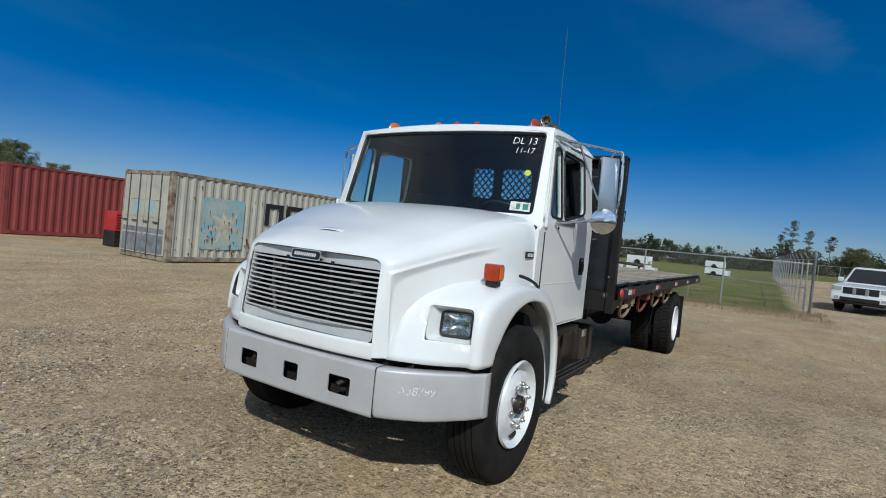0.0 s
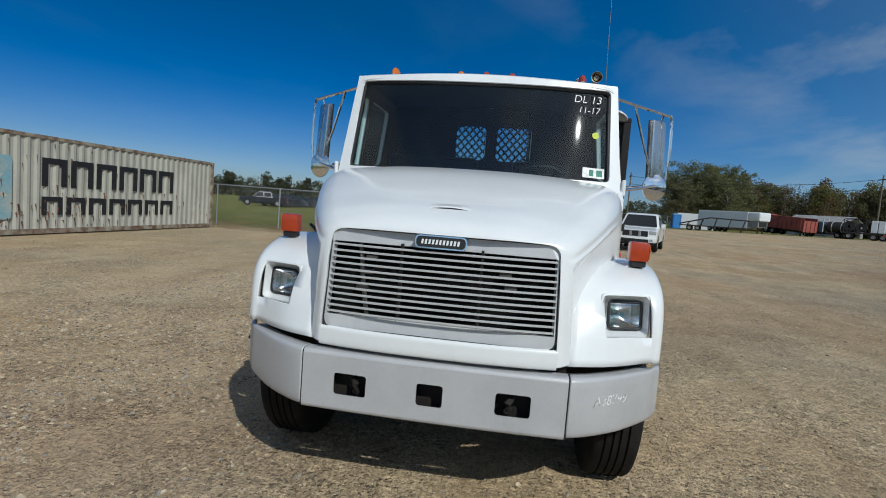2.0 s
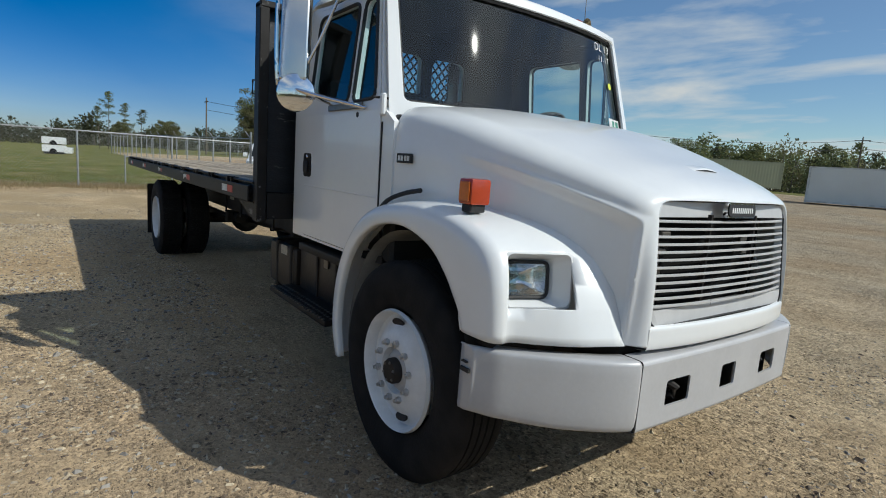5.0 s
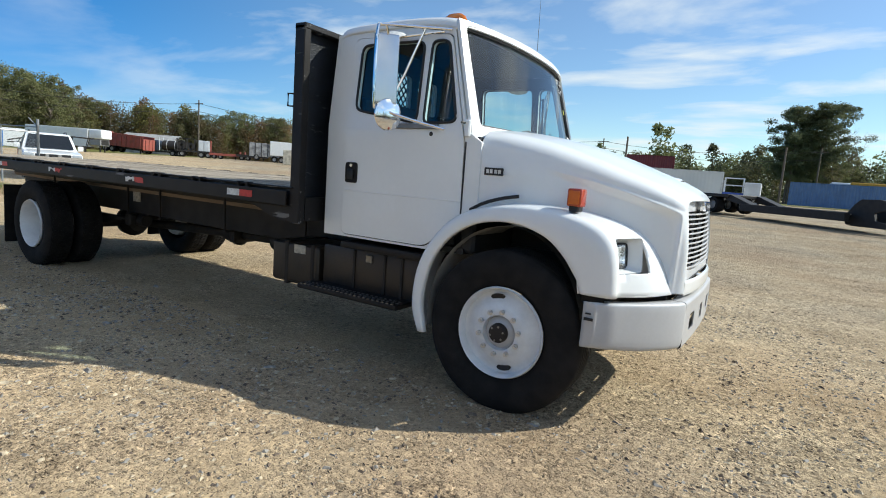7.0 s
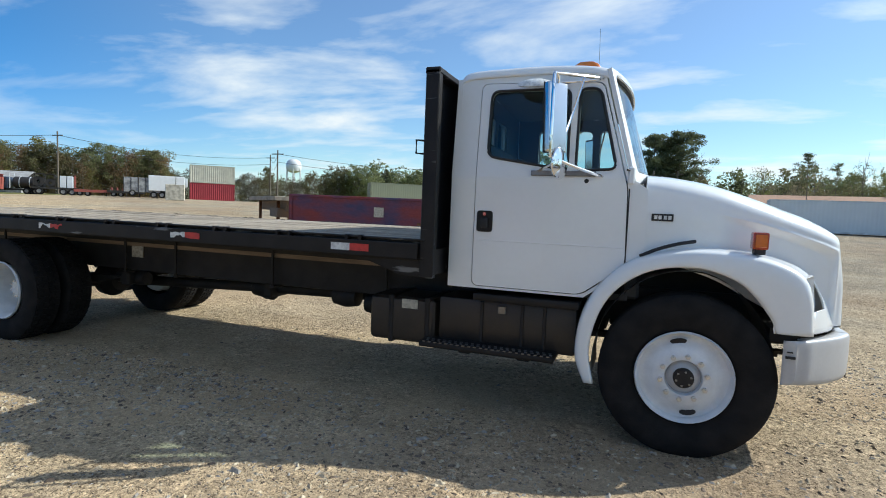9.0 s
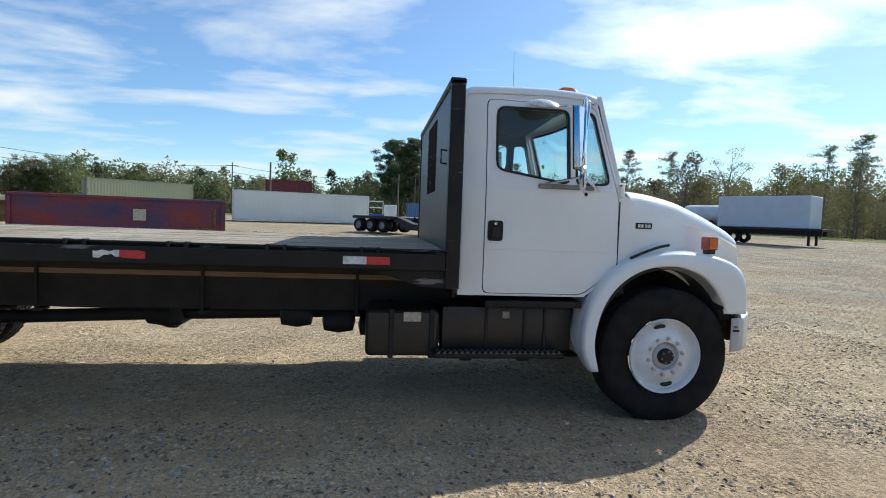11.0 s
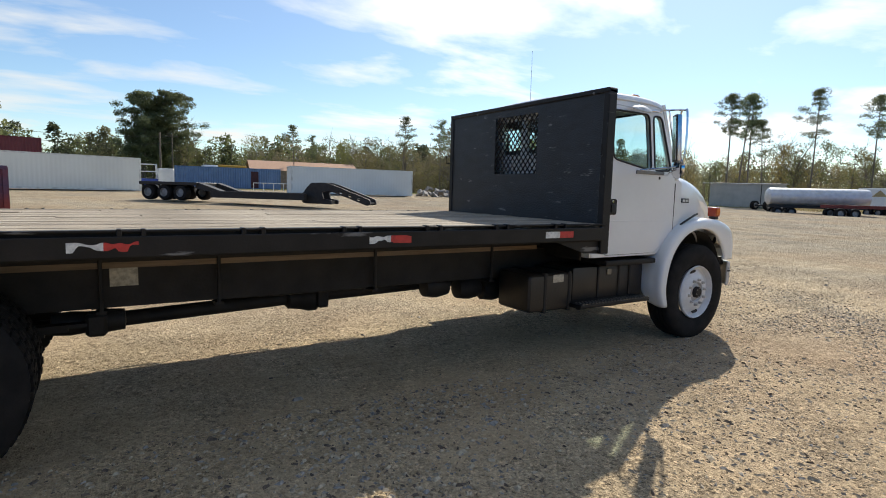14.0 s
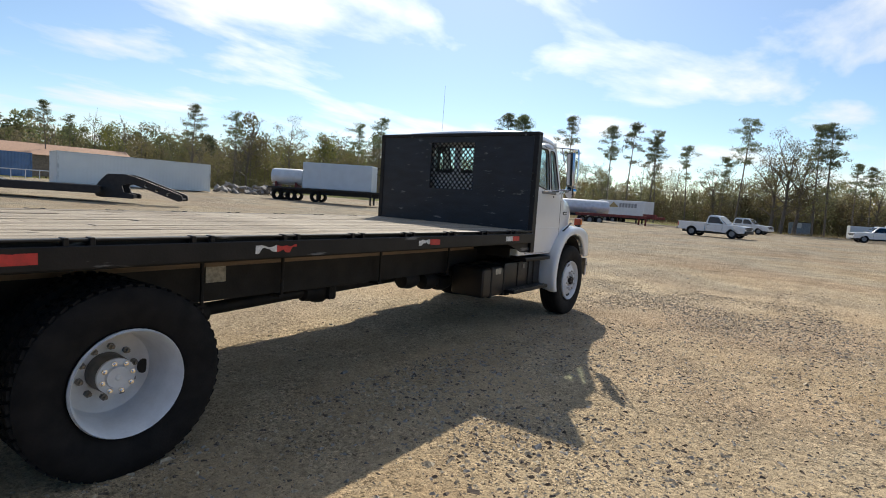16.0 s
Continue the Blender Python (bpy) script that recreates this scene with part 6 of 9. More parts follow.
for s in S:
    holes = [loop_of([(x - 0.09, z - 0.07), (x + 0.09, z - 0.07), (x + 0.09, z + 0.07), (x - 0.09, z + 0.07)], 0.05) for x, z in ((12.3, 0.70), (12.8, 0.53), (13.3, 0.36))]
    bm = sheet(B(), loop_of([(10.1, 0.08), (11.75, 0.03), (11.75, 0.26), (11.3, 0.32), (11.2, 0.66), (11.6, 0.78), (13.75, 0.02), (13.95, 0.08), (13.9, 0.34), (11.8, 1.10), (11.4, 1.20), (10.6, 1.17), (10.35, 0.92), (10.0, 0.44)], 0.06), holes, lambda u, v, s=s: (u, s * 0.5, v))
    thick(part("gooseneck_side", bm, M["dark"], lb), 0.14, 0)
for x, z in ((10.8, 1.05), (11.6, 0.98), (12.5, 0.62), (13.1, 0.42), (13.8, 0.15)):
    part("gooseneck_tie", box(B(), x - 0.08, x + 0.08, -0.5, 0.5, z - 0.05, z + 0.05), M["dark"], lb)
part("gooseneck_foot", box(B(), 10.2, 11.6, -0.45, 0.45, 0.04, 0.22), M["dark"], lb)

# machinery with blue and yellow parts beyond the lowboy
mc = thing("white_machine", "white and blue machine with a rail frame", "machine", pose(-2.4, 47.5, ground_z(-2, 47)))
part("blue_body", box(B(), -0.6, 1.0, -0.5, 0.5, 0.3, 1.0, 0.05), mat("strong_blue_enamel", (0.02, 0.06, 0.30), 0.5), mc)
bm = B()
for x in (-0.5, 0.9):
    tube(bm, [(x, -0.4, 1.0), (x, -0.4, 2.2)], 0.04, 6)
    tube(bm, [(x, 0.4, 1.0), (x, 0.4, 2.2)], 0.04, 6)
for z in (1.6, 2.2):
    tube(bm, [(-0.5, -0.4, z), (0.9, -0.4, z), (0.9, 0.4, z), (-0.5, 0.4, z)], 0.04, 6, closed=True)
part("rail_frame", bm, M["alum"], mc)
part("cab_box", box(B(), 1.0, 2.2, -0.7, 0.7, 0.5, 1.9, 0.05), M["alum"], mc)
for x in (-0.4, 0.8, 1.9):
    for s in S:
        bg_wheel(mc, x, s * 0.6, 0.35, 0.35, 0.2)
ex = thing("yellow_machine", "yellow tracked digger behind the blue container", "machine", pose(9.5, 73.5, 1.1))
part("body", box(B(), -1.8, 1.8, -1.2, 1.2, 1.2, 3.1, 0.1), mat("worn_yellow_enamel", (0.50, 0.27, 0.02), 0.6), ex)
part("engine_deck", box(B(), -3.6, -1.8, -1.0, 1.0, 1.2, 3.0, 0.1), M["alum"], ex)
part("track", box(B(), -2.4, 2.4, -1.5, 1.5, 0.0, 1.2, 0.2, 2), M["dark"], ex)
tb = thing("steel_trestle", "row of pale steel trestles", "trestle", pose(8.9, 58.0, ground_z(8.9, 58.0), 0, 0, -4))
bm = B()
for i in range(5):
    tube(bm, [(i * 1.1, 0, 0), (i * 1.1, 0, 0.85)], 0.04, 6)
tube(bm, [(0, 0, 0.85), (4.4, 0, 0.85)], 0.05, 6)
part("frame_rail", bm, M["alum"], tb)
sh = thing("tan_shed", "low tan-roofed open shed", "shed", pose(24, 88, 1.2, 0, 0, -8))
part("roof", skin(B(), [[(-9, -5, 2.9), (-9, 0, 4.6), (-9, 5, 2.9)], [(9, -5, 2.9), (9, 0, 4.6), (9, 5, 2.9)]]), mat("faded_terracotta_roof", (0.46, 0.27, 0.17), 0.8), sh)
part("wall", box(B(), -8.8, 8.8, -4.6, 4.6, 0, 2.95), mat("tan_board_wall", (0.33, 0.24, 0.17), 0.8), sh)
jk = thing("scrap_pile", "heap of broken concrete and scrap", "scrap", pose(27.5, 47, 0.9))
rnd = random.Random(8)
bm = B()
for i in range(60):
    box(bm, -0.4, 0.4, -0.25, 0.25, -0.12, 0.12, 0.03, 1, pose(rnd.gauss(0, 2.2), rnd.gauss(0, 1.2), abs(rnd.gauss(0.25, 0.35)), rnd.uniform(-40, 40), rnd.uniform(-40, 40), rnd.uniform(0, 180)))
part("rubble", bm, mat("pale_rubble", (0.30, 0.28, 0.26), 0.9, 0, 0.2, 5, 30, 0.2), jk)
jk["kind"] = "stuff"

# long flatbed trailer carrying a van body and a tank
fb = thing("long_flatbed_trailer", "black flatbed trailer on landing legs", "trailer", pose(24.2, 38.4, 0.62, 0, 0, -59.0))
part("deck", box(B(), 0.2, 10.6, -1.25, 1.25, 1.05, 1.22, 0.02), M["dark"], fb)
for s in S:
    part("frame_beam", box(B(), 0.3, 10.4, s * 0.5 - 0.08, s * 0.5 + 0.08, 0.72, 1.05), M["dark"], fb)
    for x in (1.0, 2.3, 4.6):
        bg_wheel(fb, x, s * 0.95, 0.48, 0.48, 0.5, False)
    part("landing_leg", box(B(), 9.6, 9.75, s * 0.8 - 0.07, s * 0.8 + 0.07, 0.0, 1.05), M["dark"], fb)
vb = thing("van_body", "pale blue-grey van body lying on the trailer", "box", pose(24.2, 38.4, 0.62, 0, 0, -59.0) @ Matrix.Translation((3.4, 0, 1.224)))
part("body", box(B(), 0, 6.4, -1.2, 1.2, 0, 2.35, 0.04), mat("pale_blue_grey_sheet", (0.56, 0.62, 0.66), 0.5, 0.1, 0.03, 1.5, 20, 0.03), vb)
part("corner_trim", box(B(), 1.6, 1.66, -1.215, 1.215, 0, 2.37), M["alum"], vb)
tk = thing("water_tank", "dull white horizontal tank on the trailer", "tank", pose(24.2, 38.4, 0.62, 0, 0, -59.0) @ Matrix.Translation((0.1, 0, 1.224)))
part("tank_shell", spin(B(), [(0, 0), (0.42, 0.04), (0.68, 0.14), (0.74, 0.28), (0.74, 2.9), (0.68, 3.05), (0, 3.2)], 28, Matrix.Translation((0, 0, 0.95)) @ Matrix.Rotation(math.pi / 2, 4, "Y")), M["alum"], tk, smooth=True)
for x in (0.6, 2.5):
    part("saddle", box(B(), x - 0.1, x + 0.1, -0.6, 0.6, 0, 0.45), M["redsteel"], tk)

# tanker and box trailers on the eastern side
tn = thing("tanker_trailer", "silver tank trailer on twin axles", "trailer", pose(51.6, 24.2, 0.0, 0, 0, -49.5) @ Matrix.Diagonal((0.9, 1, 0.86, 1)))
part("tank_shell", spin(B(), [(0, 0), (0.7, 0.05), (0.98, 0.25), (1.0, 0.5), (1.0, 9.4), (0.95, 9.7), (0, 9.9)], 28, Matrix.Translation((0, 0, 2.25)) @ Matrix.Rotation(math.pi / 2, 4, "Y")), M["tankmetal"], tn, smooth=True)
part("chassis", box(B(), 0.3, 9.6, -0.55, 0.55, 0.95, 1.3), M["dark"], tn)
for s in S:
    for x in (1.0, 2.3):
        bg_wheel(tn, x, s * 0.95, 0.5, 0.5, 0.5)
    part("landing_leg", box(B(), 8.0, 8.15, s * 0.7 - 0.07, s * 0.7 + 0.07, 0.0, 1.0), M["dark"], tn)
ch = thing("container_chassis", "bare dull red skeletal trailer", "trailer", pose(51.4, 18.9, 0.0, 0, 0, -42))
part("frame", box(B(), 0, 11, -0.5, 0.5, 0.95, 1.25), M["redsteel"], ch)
part("bolster", box(B(), 9.2, 9.5, -1.2, 1.2, 0.95, 1.5), M["redsteel"], ch)
for s in S:
    for x in (1.0, 2.2):
        bg_wheel(ch, x, s * 0.9, 0.48, 0.48, 0.48)
    part("landing_leg", box(B(), 8.3, 8.45, s * 0.7 - 0.07, s * 0.7 + 0.07, 0.0, 1.0), M["redsteel"], ch)
bx = thing("box_trailer", "white box trailer with a faded brown sign", "trailer", pose(66.4, 21.0, 0.0, 0, 0, -107))
part("box_body", box(B(), 0, 6.9, -1.2, 1.2, 0.95, 3.1, 0.05), M["carwhite"], bx)
for s in S:
    for x in (1.2, 2.4):
        bg_wheel(bx, x, s * 0.95, 0.48, 0.48, 0.5)
    part("landing_leg", box(B(), 5.6, 5.75, s * 0.7 - 0.07, s * 0.7 + 0.07, 0, 1.0), M["dark"], bx)
part("chassis", box(B(), 0.3, 6.7, -0.5, 0.5, 0.70, 0.96), M["dark"], bx)
bm = B()
sheet(bm, [(1.6, 2.2), (2.4, 2.9), (3.2, 2.2)], [], lambda u, v: (u, -1.212, v))
part("sign_peak", bm, mat("faded_tan_sign", (0.42, 0.32, 0.16), 0.7), bx)
for i in range(6):
    bm = B()
    sheet(bm, [(3.3 + i * 0.45, 2.2), (3.64 + i * 0.45, 2.2), (3.64 + i * 0.45, 2.75), (3.3 + i * 0.45, 2.75)], [], lambda u, v: (u, -1.213, v))
    part("sign_bar", bm, mat("faded_grey_sign", (0.34, 0.34, 0.35), 0.7), bx)
ws = thing("metal_shed", "low beige metal shed with an open end", "shed", pose(59.8, 35.2, 0.55, 0, 0, -60))
part("wall", box(B(), 0, 8.2, 0, 6, 0, 2.95), mat("pale_beige_sheet_wall", (0.52, 0.48, 0.41), 0.6, 0, 0.08, 1, 20, 0.05), ws)
thick(part("roof", skin(B(), [[(-0.9, -0.25, 2.97), (-0.9, 6.2, 3.15)], [(8.5, -0.25, 2.97), (8.5, 6.2, 3.15)]]), M["alum"], ws), 0.06)
part("wall_joint", box(B(), 5.6, 5.68, -0.03, -0.002, 0, 2.94), M["dark"], ws)
# dark sheet across the open end, drawn for the shaded inside
part("open_end", box(B(), -0.02, -0.005, 0.15, 5.8, 0.02, 2.85), M["dark"], ws)
for y in (0.05, 5.9):
    part("end_post", box(B(), -0.85, -0.75, y, y + 0.1, 0, 2.97), M["sill"], ws)

ax_ = thing("loose_axle", "loose truck axle with wheels on the ground", "axle", pose(55.5, 26.6, ground_z(55.5, 26.6), 0, 0, -20))
for s in S:
    bg_wheel(ax_, 0, s * 0.9, 0.5, 0.5, 0.4)
part("beam", tube(B(), [(0, -0.9, 0.5), (0, 0.9, 0.5)], 0.1, 8), M["dark"], ax_)


# ---- vehicles ----
def slab(pts, w, bev=0.03, r=0.0):
    """A side outline carried across a width of 2w, its side edges rounded off."""
    bm = B()
    lp = loop_of(pts, r) if r else pts
    cx = sum(p[0] for p in lp) / len(lp)
    cz = sum(p[1] for p in lp) / len(lp)
    lo = min(p[1] for p in lp)
    layers = []
    for y, k in ((-w, 1), (-w + bev, 0), (w - bev, 0), (w, 1)):
        layers.append([bm.verts.new((p[0] - (bev if p[0] > cx else -bev) * 0.5 * k, y, p[1] - (bev if p[1] > cz else 0) * k)) for p in lp])
    n = len(lp)
    for a, b in zip(layers, layers[1:]):
        for j in range(n):
            bm.faces.new((a[j], a[(j + 1) % n], b[(j + 1) % n], b[j]))
    for e in (layers[0], layers[-1]):
        bm.faces.new(e)
    bmesh.ops.triangulate(bm, faces=[f for f in bm.faces if len(f.verts) > 4])
    return bm


def arch(x, z, r, n=9):
    return [(x + r * math.cos(a), z + r * math.sin(a)) for a in np.linspace(0.12, math.pi - 0.12, n)]


def pickup(m, label, crew=False, rear_box=True, col=None, L=5.5, face=False, dark_low=False, group="parked pickups", rack=False):
    """Nose along its own x, origin under the middle."""
    paint = col or M["carwhite"]
    t = thing("pickup_truck", label, "pickup", m, group)
    fx = L / 2
    xf, xr = fx - 0.95, -fx + 1.18
    cab0 = (-1.05 if crew else -0.28) + (fx - 2.75)
    c = fx - 2.75
    front = [(cab0 - 0.06, 0.50), (cab0 - 0.06, 1.10), (1.18 + c, 1.12), (fx - 0.45, 1.07), (fx - 0.08, 1.00), (fx, 0.90), (fx, 0.50)]
    body = part("cab_body", slab(front + [(xf + 0.52, 0.46)] + arch(xf, 0.40, 0.47) + [(xf - 0.5, 0.44)], 0.95, 0.05), paint, t, smooth=True, angle=35)
    if rear_box:
        bed = part("bed_box", slab([(-fx, 0.55), (-fx, 1.18), (cab0 - 0.09, 1.18), (cab0 - 0.09, 0.46), (xr + 0.5, 0.46)] + arch(xr, 0.40, 0.47) + [(xr - 0.52, 0.52)], 0.95, 0.03), paint, t, smooth=True, angle=35)
        part("tail_gate", box(B(), -fx - 0.02, -fx + 0.02, -0.78, 0.78, 0.66, 1.16, 0.015), paint, t)
        part("bed_floor", box(B(), -fx + 0.08, cab0 - 0.16, -0.80, 0.80, 1.175, 1.19), M["dark"], t)
    else:
        part("bare_frame", box(B(), -fx, cab0 - 0.1, -0.45, 0.45, 0.55, 0.80, 0.02), M["dark"], t)
        part("tool_deck", box(B(), -fx, cab0 - 0.25, -1.0, 1.0, 0.82, 0.95, 0.02), M["dark"], t)
        part("head_rack", box(B(), cab0 - 0.25, cab0 - 0.18, -0.95, 0.95, 0.9, 1.95, 0.02), paint, t)
    # cabin with its glass
    prof = [(cab0 - 0.05, 1.08), (cab0 + 0.08, 1.72), (cab0 + 0.22, 1.82), (0.42 + c, 1.81), (0.60 + c, 1.74), (1.24 + c, 1.10)]
    rows = []
    for y, dz in ((-0.93, -0.05), (-0.90, -0.015), (-0.70, 0), (0.70, 0), (0.90, -0.015), (0.93, -0.05)):
        rows.append([(x, y * (1 - 0.20 * max(0, (z - 1.08) / 0.74)), z + (dz if z > 1.3 else 0)) for x, z in prof])
    bm = skin(B(), rows)
    for r in (rows[0], rows[-1]):
        bm.faces.new([bm.verts.new(p) for p in r])
    cabin = part("cabin", bm, paint, t, smooth=True, angle=30)
    lean = lambda z: 0.942 * (1 - 0.20 * max(0, (z - 1.08) / 0.74))
    spans = [(cab0 + 0.12, 1.05 + c)] if not crew else [(cab0 + 0.12, cab0 + 0.95), (cab0 + 1.03, 1.05 + c)]
    for s in S:
        for i, (u0, u1) in enumerate(spans):
            last = i == len(spans) - 1
            pts = loop_of([(u0, 1.17), (u1, 1.17), (u1 - (0.46 if last else 0.02), 1.66), (u0 + 0.07, 1.68)], 0.05)
            part("side_window", sheet(B(), pts, [], lambda u, v: (u, s * lean(v), v)), M["carglass"], cabin)
        part("wing_mirror", box(B(), 0.86 + c, 0.98 + c, s * 0.96, s * 1.16, 1.14, 1.34, 0.03, 2), M["seal"] if not face else paint, t, smooth=True)
        part("door_line", box(B(), cab0 + 0.05, cab0 + 0.062, s * 0.948, s * 0.953, 0.52, 1.10), M["seal"], t)
        part("door_line", box(B(), 1.02 + c, 1.032 + c, s * 0.948, s * 0.953, 0.56, 1.08), M["seal"], t)
        part("door_handle", box(B(), cab0 + 0.12, cab0 + 0.30, s * 0.95, s * 0.968, 1.0, 1.03, 0.006), M["seal"], t)
    part("windscreen", skin(B(), [[(1.20 + c - 0.56 * v + 0.014, y * (1 - 0.17 * v), 1.17 + 0.545 * v + 0.012) for y in np.linspace(-0.80, 0.80, 5)] for v in (0, 0.5, 1)]), M["carglass"], cabin)
    part("back_window", skin(B(), [[(cab0 - 0.055 + 0.11 * v - 0.006, y, 1.22 + 0.44 * v) for y in (-0.6, 0.6)] for v in (0, 1)]), M["carglass"], cabin)
    for x in (xf, xr):
        part("wheel_well", box(B(), x - 0.44, x + 0.44, -0.86, 0.86, 0.42, 0.80), M["dark"], t)
        for s in S:
            bg_wheel(t, x, s * 0.83, 0.40, 0.40, 0.24)
    for s in S:
        part("headlight", box(B(), fx - 0.16, fx + 0.006, s * 0.60, s * 0.925, 0.80, 0.98, 0.03, 2), M["lampgrey"], t, smooth=True)
        part("tail_light", box(B(), -fx - 0.012, -fx + 0.08, s * 0.80, s * 0.958, 0.78, 1.12, 0.02), M["redtape"], t)
    low = M["seal"] if dark_low else paint
    gr = part("front_grille", box(B(), fx - 0.08, fx + 0.014, -0.57, 0.57, 0.70, 0.97, 0.02), M["seal"], t)
    for y in (-0.2, 0.2) if face else ():
        part("grille_bar", box(B(), fx - 0.05, fx + 0.03, y - 0.06, y + 0.06, 0.70, 0.96, 0.015), M["rimgrey"], gr)
    for z in () if face else (0.80, 0.88):
        part("grille_bar", box(B(), fx - 0.05, fx + 0.024, -0.56, 0.56, z - 0.012, z + 0.012), M["rimgrey"], gr)
    part("front_bumper", box(B(), fx - 0.25, fx + 0.09, -0.93, 0.93, 0.44, 0.69, 0.05, 2), low, t, smooth=True)
    part("rear_bumper", box(B(), -fx - 0.14, -fx + 0.02, -0.9, 0.9, 0.50, 0.68, 0.03, 2), M["rimgrey"], t, smooth=True)
    part("underbody", box(B(), -fx + 0.3, fx - 0.3, -0.7, 0.7, 0.30, 0.55), M["dark"], t)
    if face:
        for s in S:
            part("roof_bar", tube(B(), [(cab0 + 0.35, s * 0.62, 1.80), (cab0 + 0.42, s * 0.62, 1.88), (0.30 + c, s * 0.62, 1.88), (0.38 + c, s * 0.62, 1.80)], 0.02, 6), M["seal"], t)
        part("lower_intake", box(B(), fx + 0.086, fx + 0.100, -0.62, 0.62, 0.445, 0.585, 0.01), M["seal"], t)
        part("skid_lip", box(B(), fx - 0.15, fx + 0.06, -0.86, 0.86, 0.34, 0.45, 0.03), M["seal"], t)
        for s in S:
            part("fog_lamp", box(B(), fx + 0.085, fx + 0.097, s * 0.66, s * 0.80, 0.50, 0.60, 0.004), M["lampgrey"], t)
    if rack:
        for s in S:
            part("ladder_rack", tube(B(), [(-fx + 0.1, s * 0.9, 1.18), (-fx + 0.1, s * 0.9, 1.62), (cab0 - 0.2, s * 0.9, 1.62), (cab0 - 0.2, s * 0.9, 1.18)], 0.03, 6), M["dark"], t)
    return t


M["lampgrey"] = mat("clear_grey_headlight", (0.50, 0.52, 0.53), 0.15, 0.3, 0.1, 30, 80, 0.05, coat=0.6)
gz = ground_z
pickup(pose(-25.0, 6.4, gz(-25, 6.4), 0, 0, -18), "white crew-cab pickup with roof bars, parked nose-on", True, col=M["carwhite"], L=5.2, face=True)
pickup(pose(42.4, 3.3, gz(42, 3), 0, 0, -102), "white long-bed pickup parked on gravel", False, L=5.35, dark_low=True)
pickup(pose(65.5, 3.4, gz(65, 3), 0, 0, -104), "white pickup with a ladder rack behind another", True, L=5.5, rack=True)
pickup(pose(66.2, -9.6, gz(66, -10), 0, 0, 105), "white chassis-cab truck at the yard's edge", False, rear_box=False, L=6.0)
wbx = thing("storage_box", "low white box body beside the trees", "box", pose(80.3, -8.2, gz(80, -8), 0, 0, 98))
part("box_shell", box(B(), -1.3, 1.3, -1.0, 1.0, 0.05, 1.75, 0.04), M["alum"], wbx)


def car(m, col, L=4.6, H=1.42, suv=False):
    t = thing("parked_car", "dark car parked in a row on grass", "car", m, "row of parked cars")
    hw = 0.88
    zt = H if not suv else 1.70
    prof = [(-L / 2, 0.45), (-L / 2 + 0.03, 0.85), (-L / 2 + 0.5, 0.98), (L / 2 - 1.3, 0.95), (L / 2 - 0.15, 0.75), (L / 2, 0.5), (L / 2 - 0.1, 0.25), (-L / 2 + 0.1, 0.25)]
    bm = sheet(B(), loop_of(prof, 0.12), [], lambda u, v: (u, hw, v))
    o = bmesh.ops.extrude_face_region(bm, geom=bm.faces[:])
    bmesh.ops.translate(bm, verts=[v for v in o["geom"] if isinstance(v, bmesh.types.BMVert)], vec=(0, -2 * hw, 0))
    part("body", bm, col, t, smooth=True, angle=40)
    c0 = -L / 2 + (0.15 if suv else 0.6)
    rows = [[(c0, y, 0.93), (c0 + 0.35, y * 0.84, zt - 0.04), (0.1, y * 0.84, zt), (0.45, y * 0.84, zt - 0.05), (1.15, y, 0.93)] for y in (-0.85, -0.5, 0.5, 0.85)]
    part("cabin", skin(B(), rows), col, t, smooth=True, angle=40)
    for s in S:
        pts = [(c0 + 0.2, 0.98), (0.95, 0.98), (0.40, zt - 0.12), (c0 + 0.42, zt - 0.12)]
        part("side_window", sheet(B(), pts, [], lambda u, v, s=s: (u, s * (0.862 - 0.14 * max(0, (v - 0.93) / (zt - 0.93))), v)), M["carglass"], t)
        for x in (L / 2 - 0.9, -L / 2 + 0.9):
            bg_wheel(t, x, s * 0.8, 0.33, 0.33, 0.22)
    return t


cols = [mat("car_paint_dark", (0.02, 0.022, 0.028), 0.3, 0.2, 0.03, 3, 30, 0, coat=0.6), mat("car_paint_slate", (0.08, 0.09, 0.11), 0.3, 0.3, 0.03, 3, 30, 0, coat=0.6), mat("car_paint_maroon", (0.05, 0.015, 0.02), 0.3, 0.2, 0.03, 3, 30, 0, coat=0.6), mat("car_paint_silver", (0.30, 0.31, 0.33), 0.3, 0.4, 0.03, 3, 30, 0, coat=0.6)]
rnd = random.Random(5)
pickup(pose(-59.0, -31.4, gz(-59, -31), 0, 0, -62), "dark grey pickup parked on the grass", True, col=cols[0], L=5.6, group="row of parked cars")
for i in range(9):
    x, y = -62.5 - 2.75 * i, -31.4 - 0.25 * i
    car(pose(x, y, gz(x, y), 0, 0, -62 + rnd.uniform(-5, 5)), cols[(0, 0, 1, 0, 1, 0, 2, 0, 3)[i]], 4.7, 1.45, i < 2)


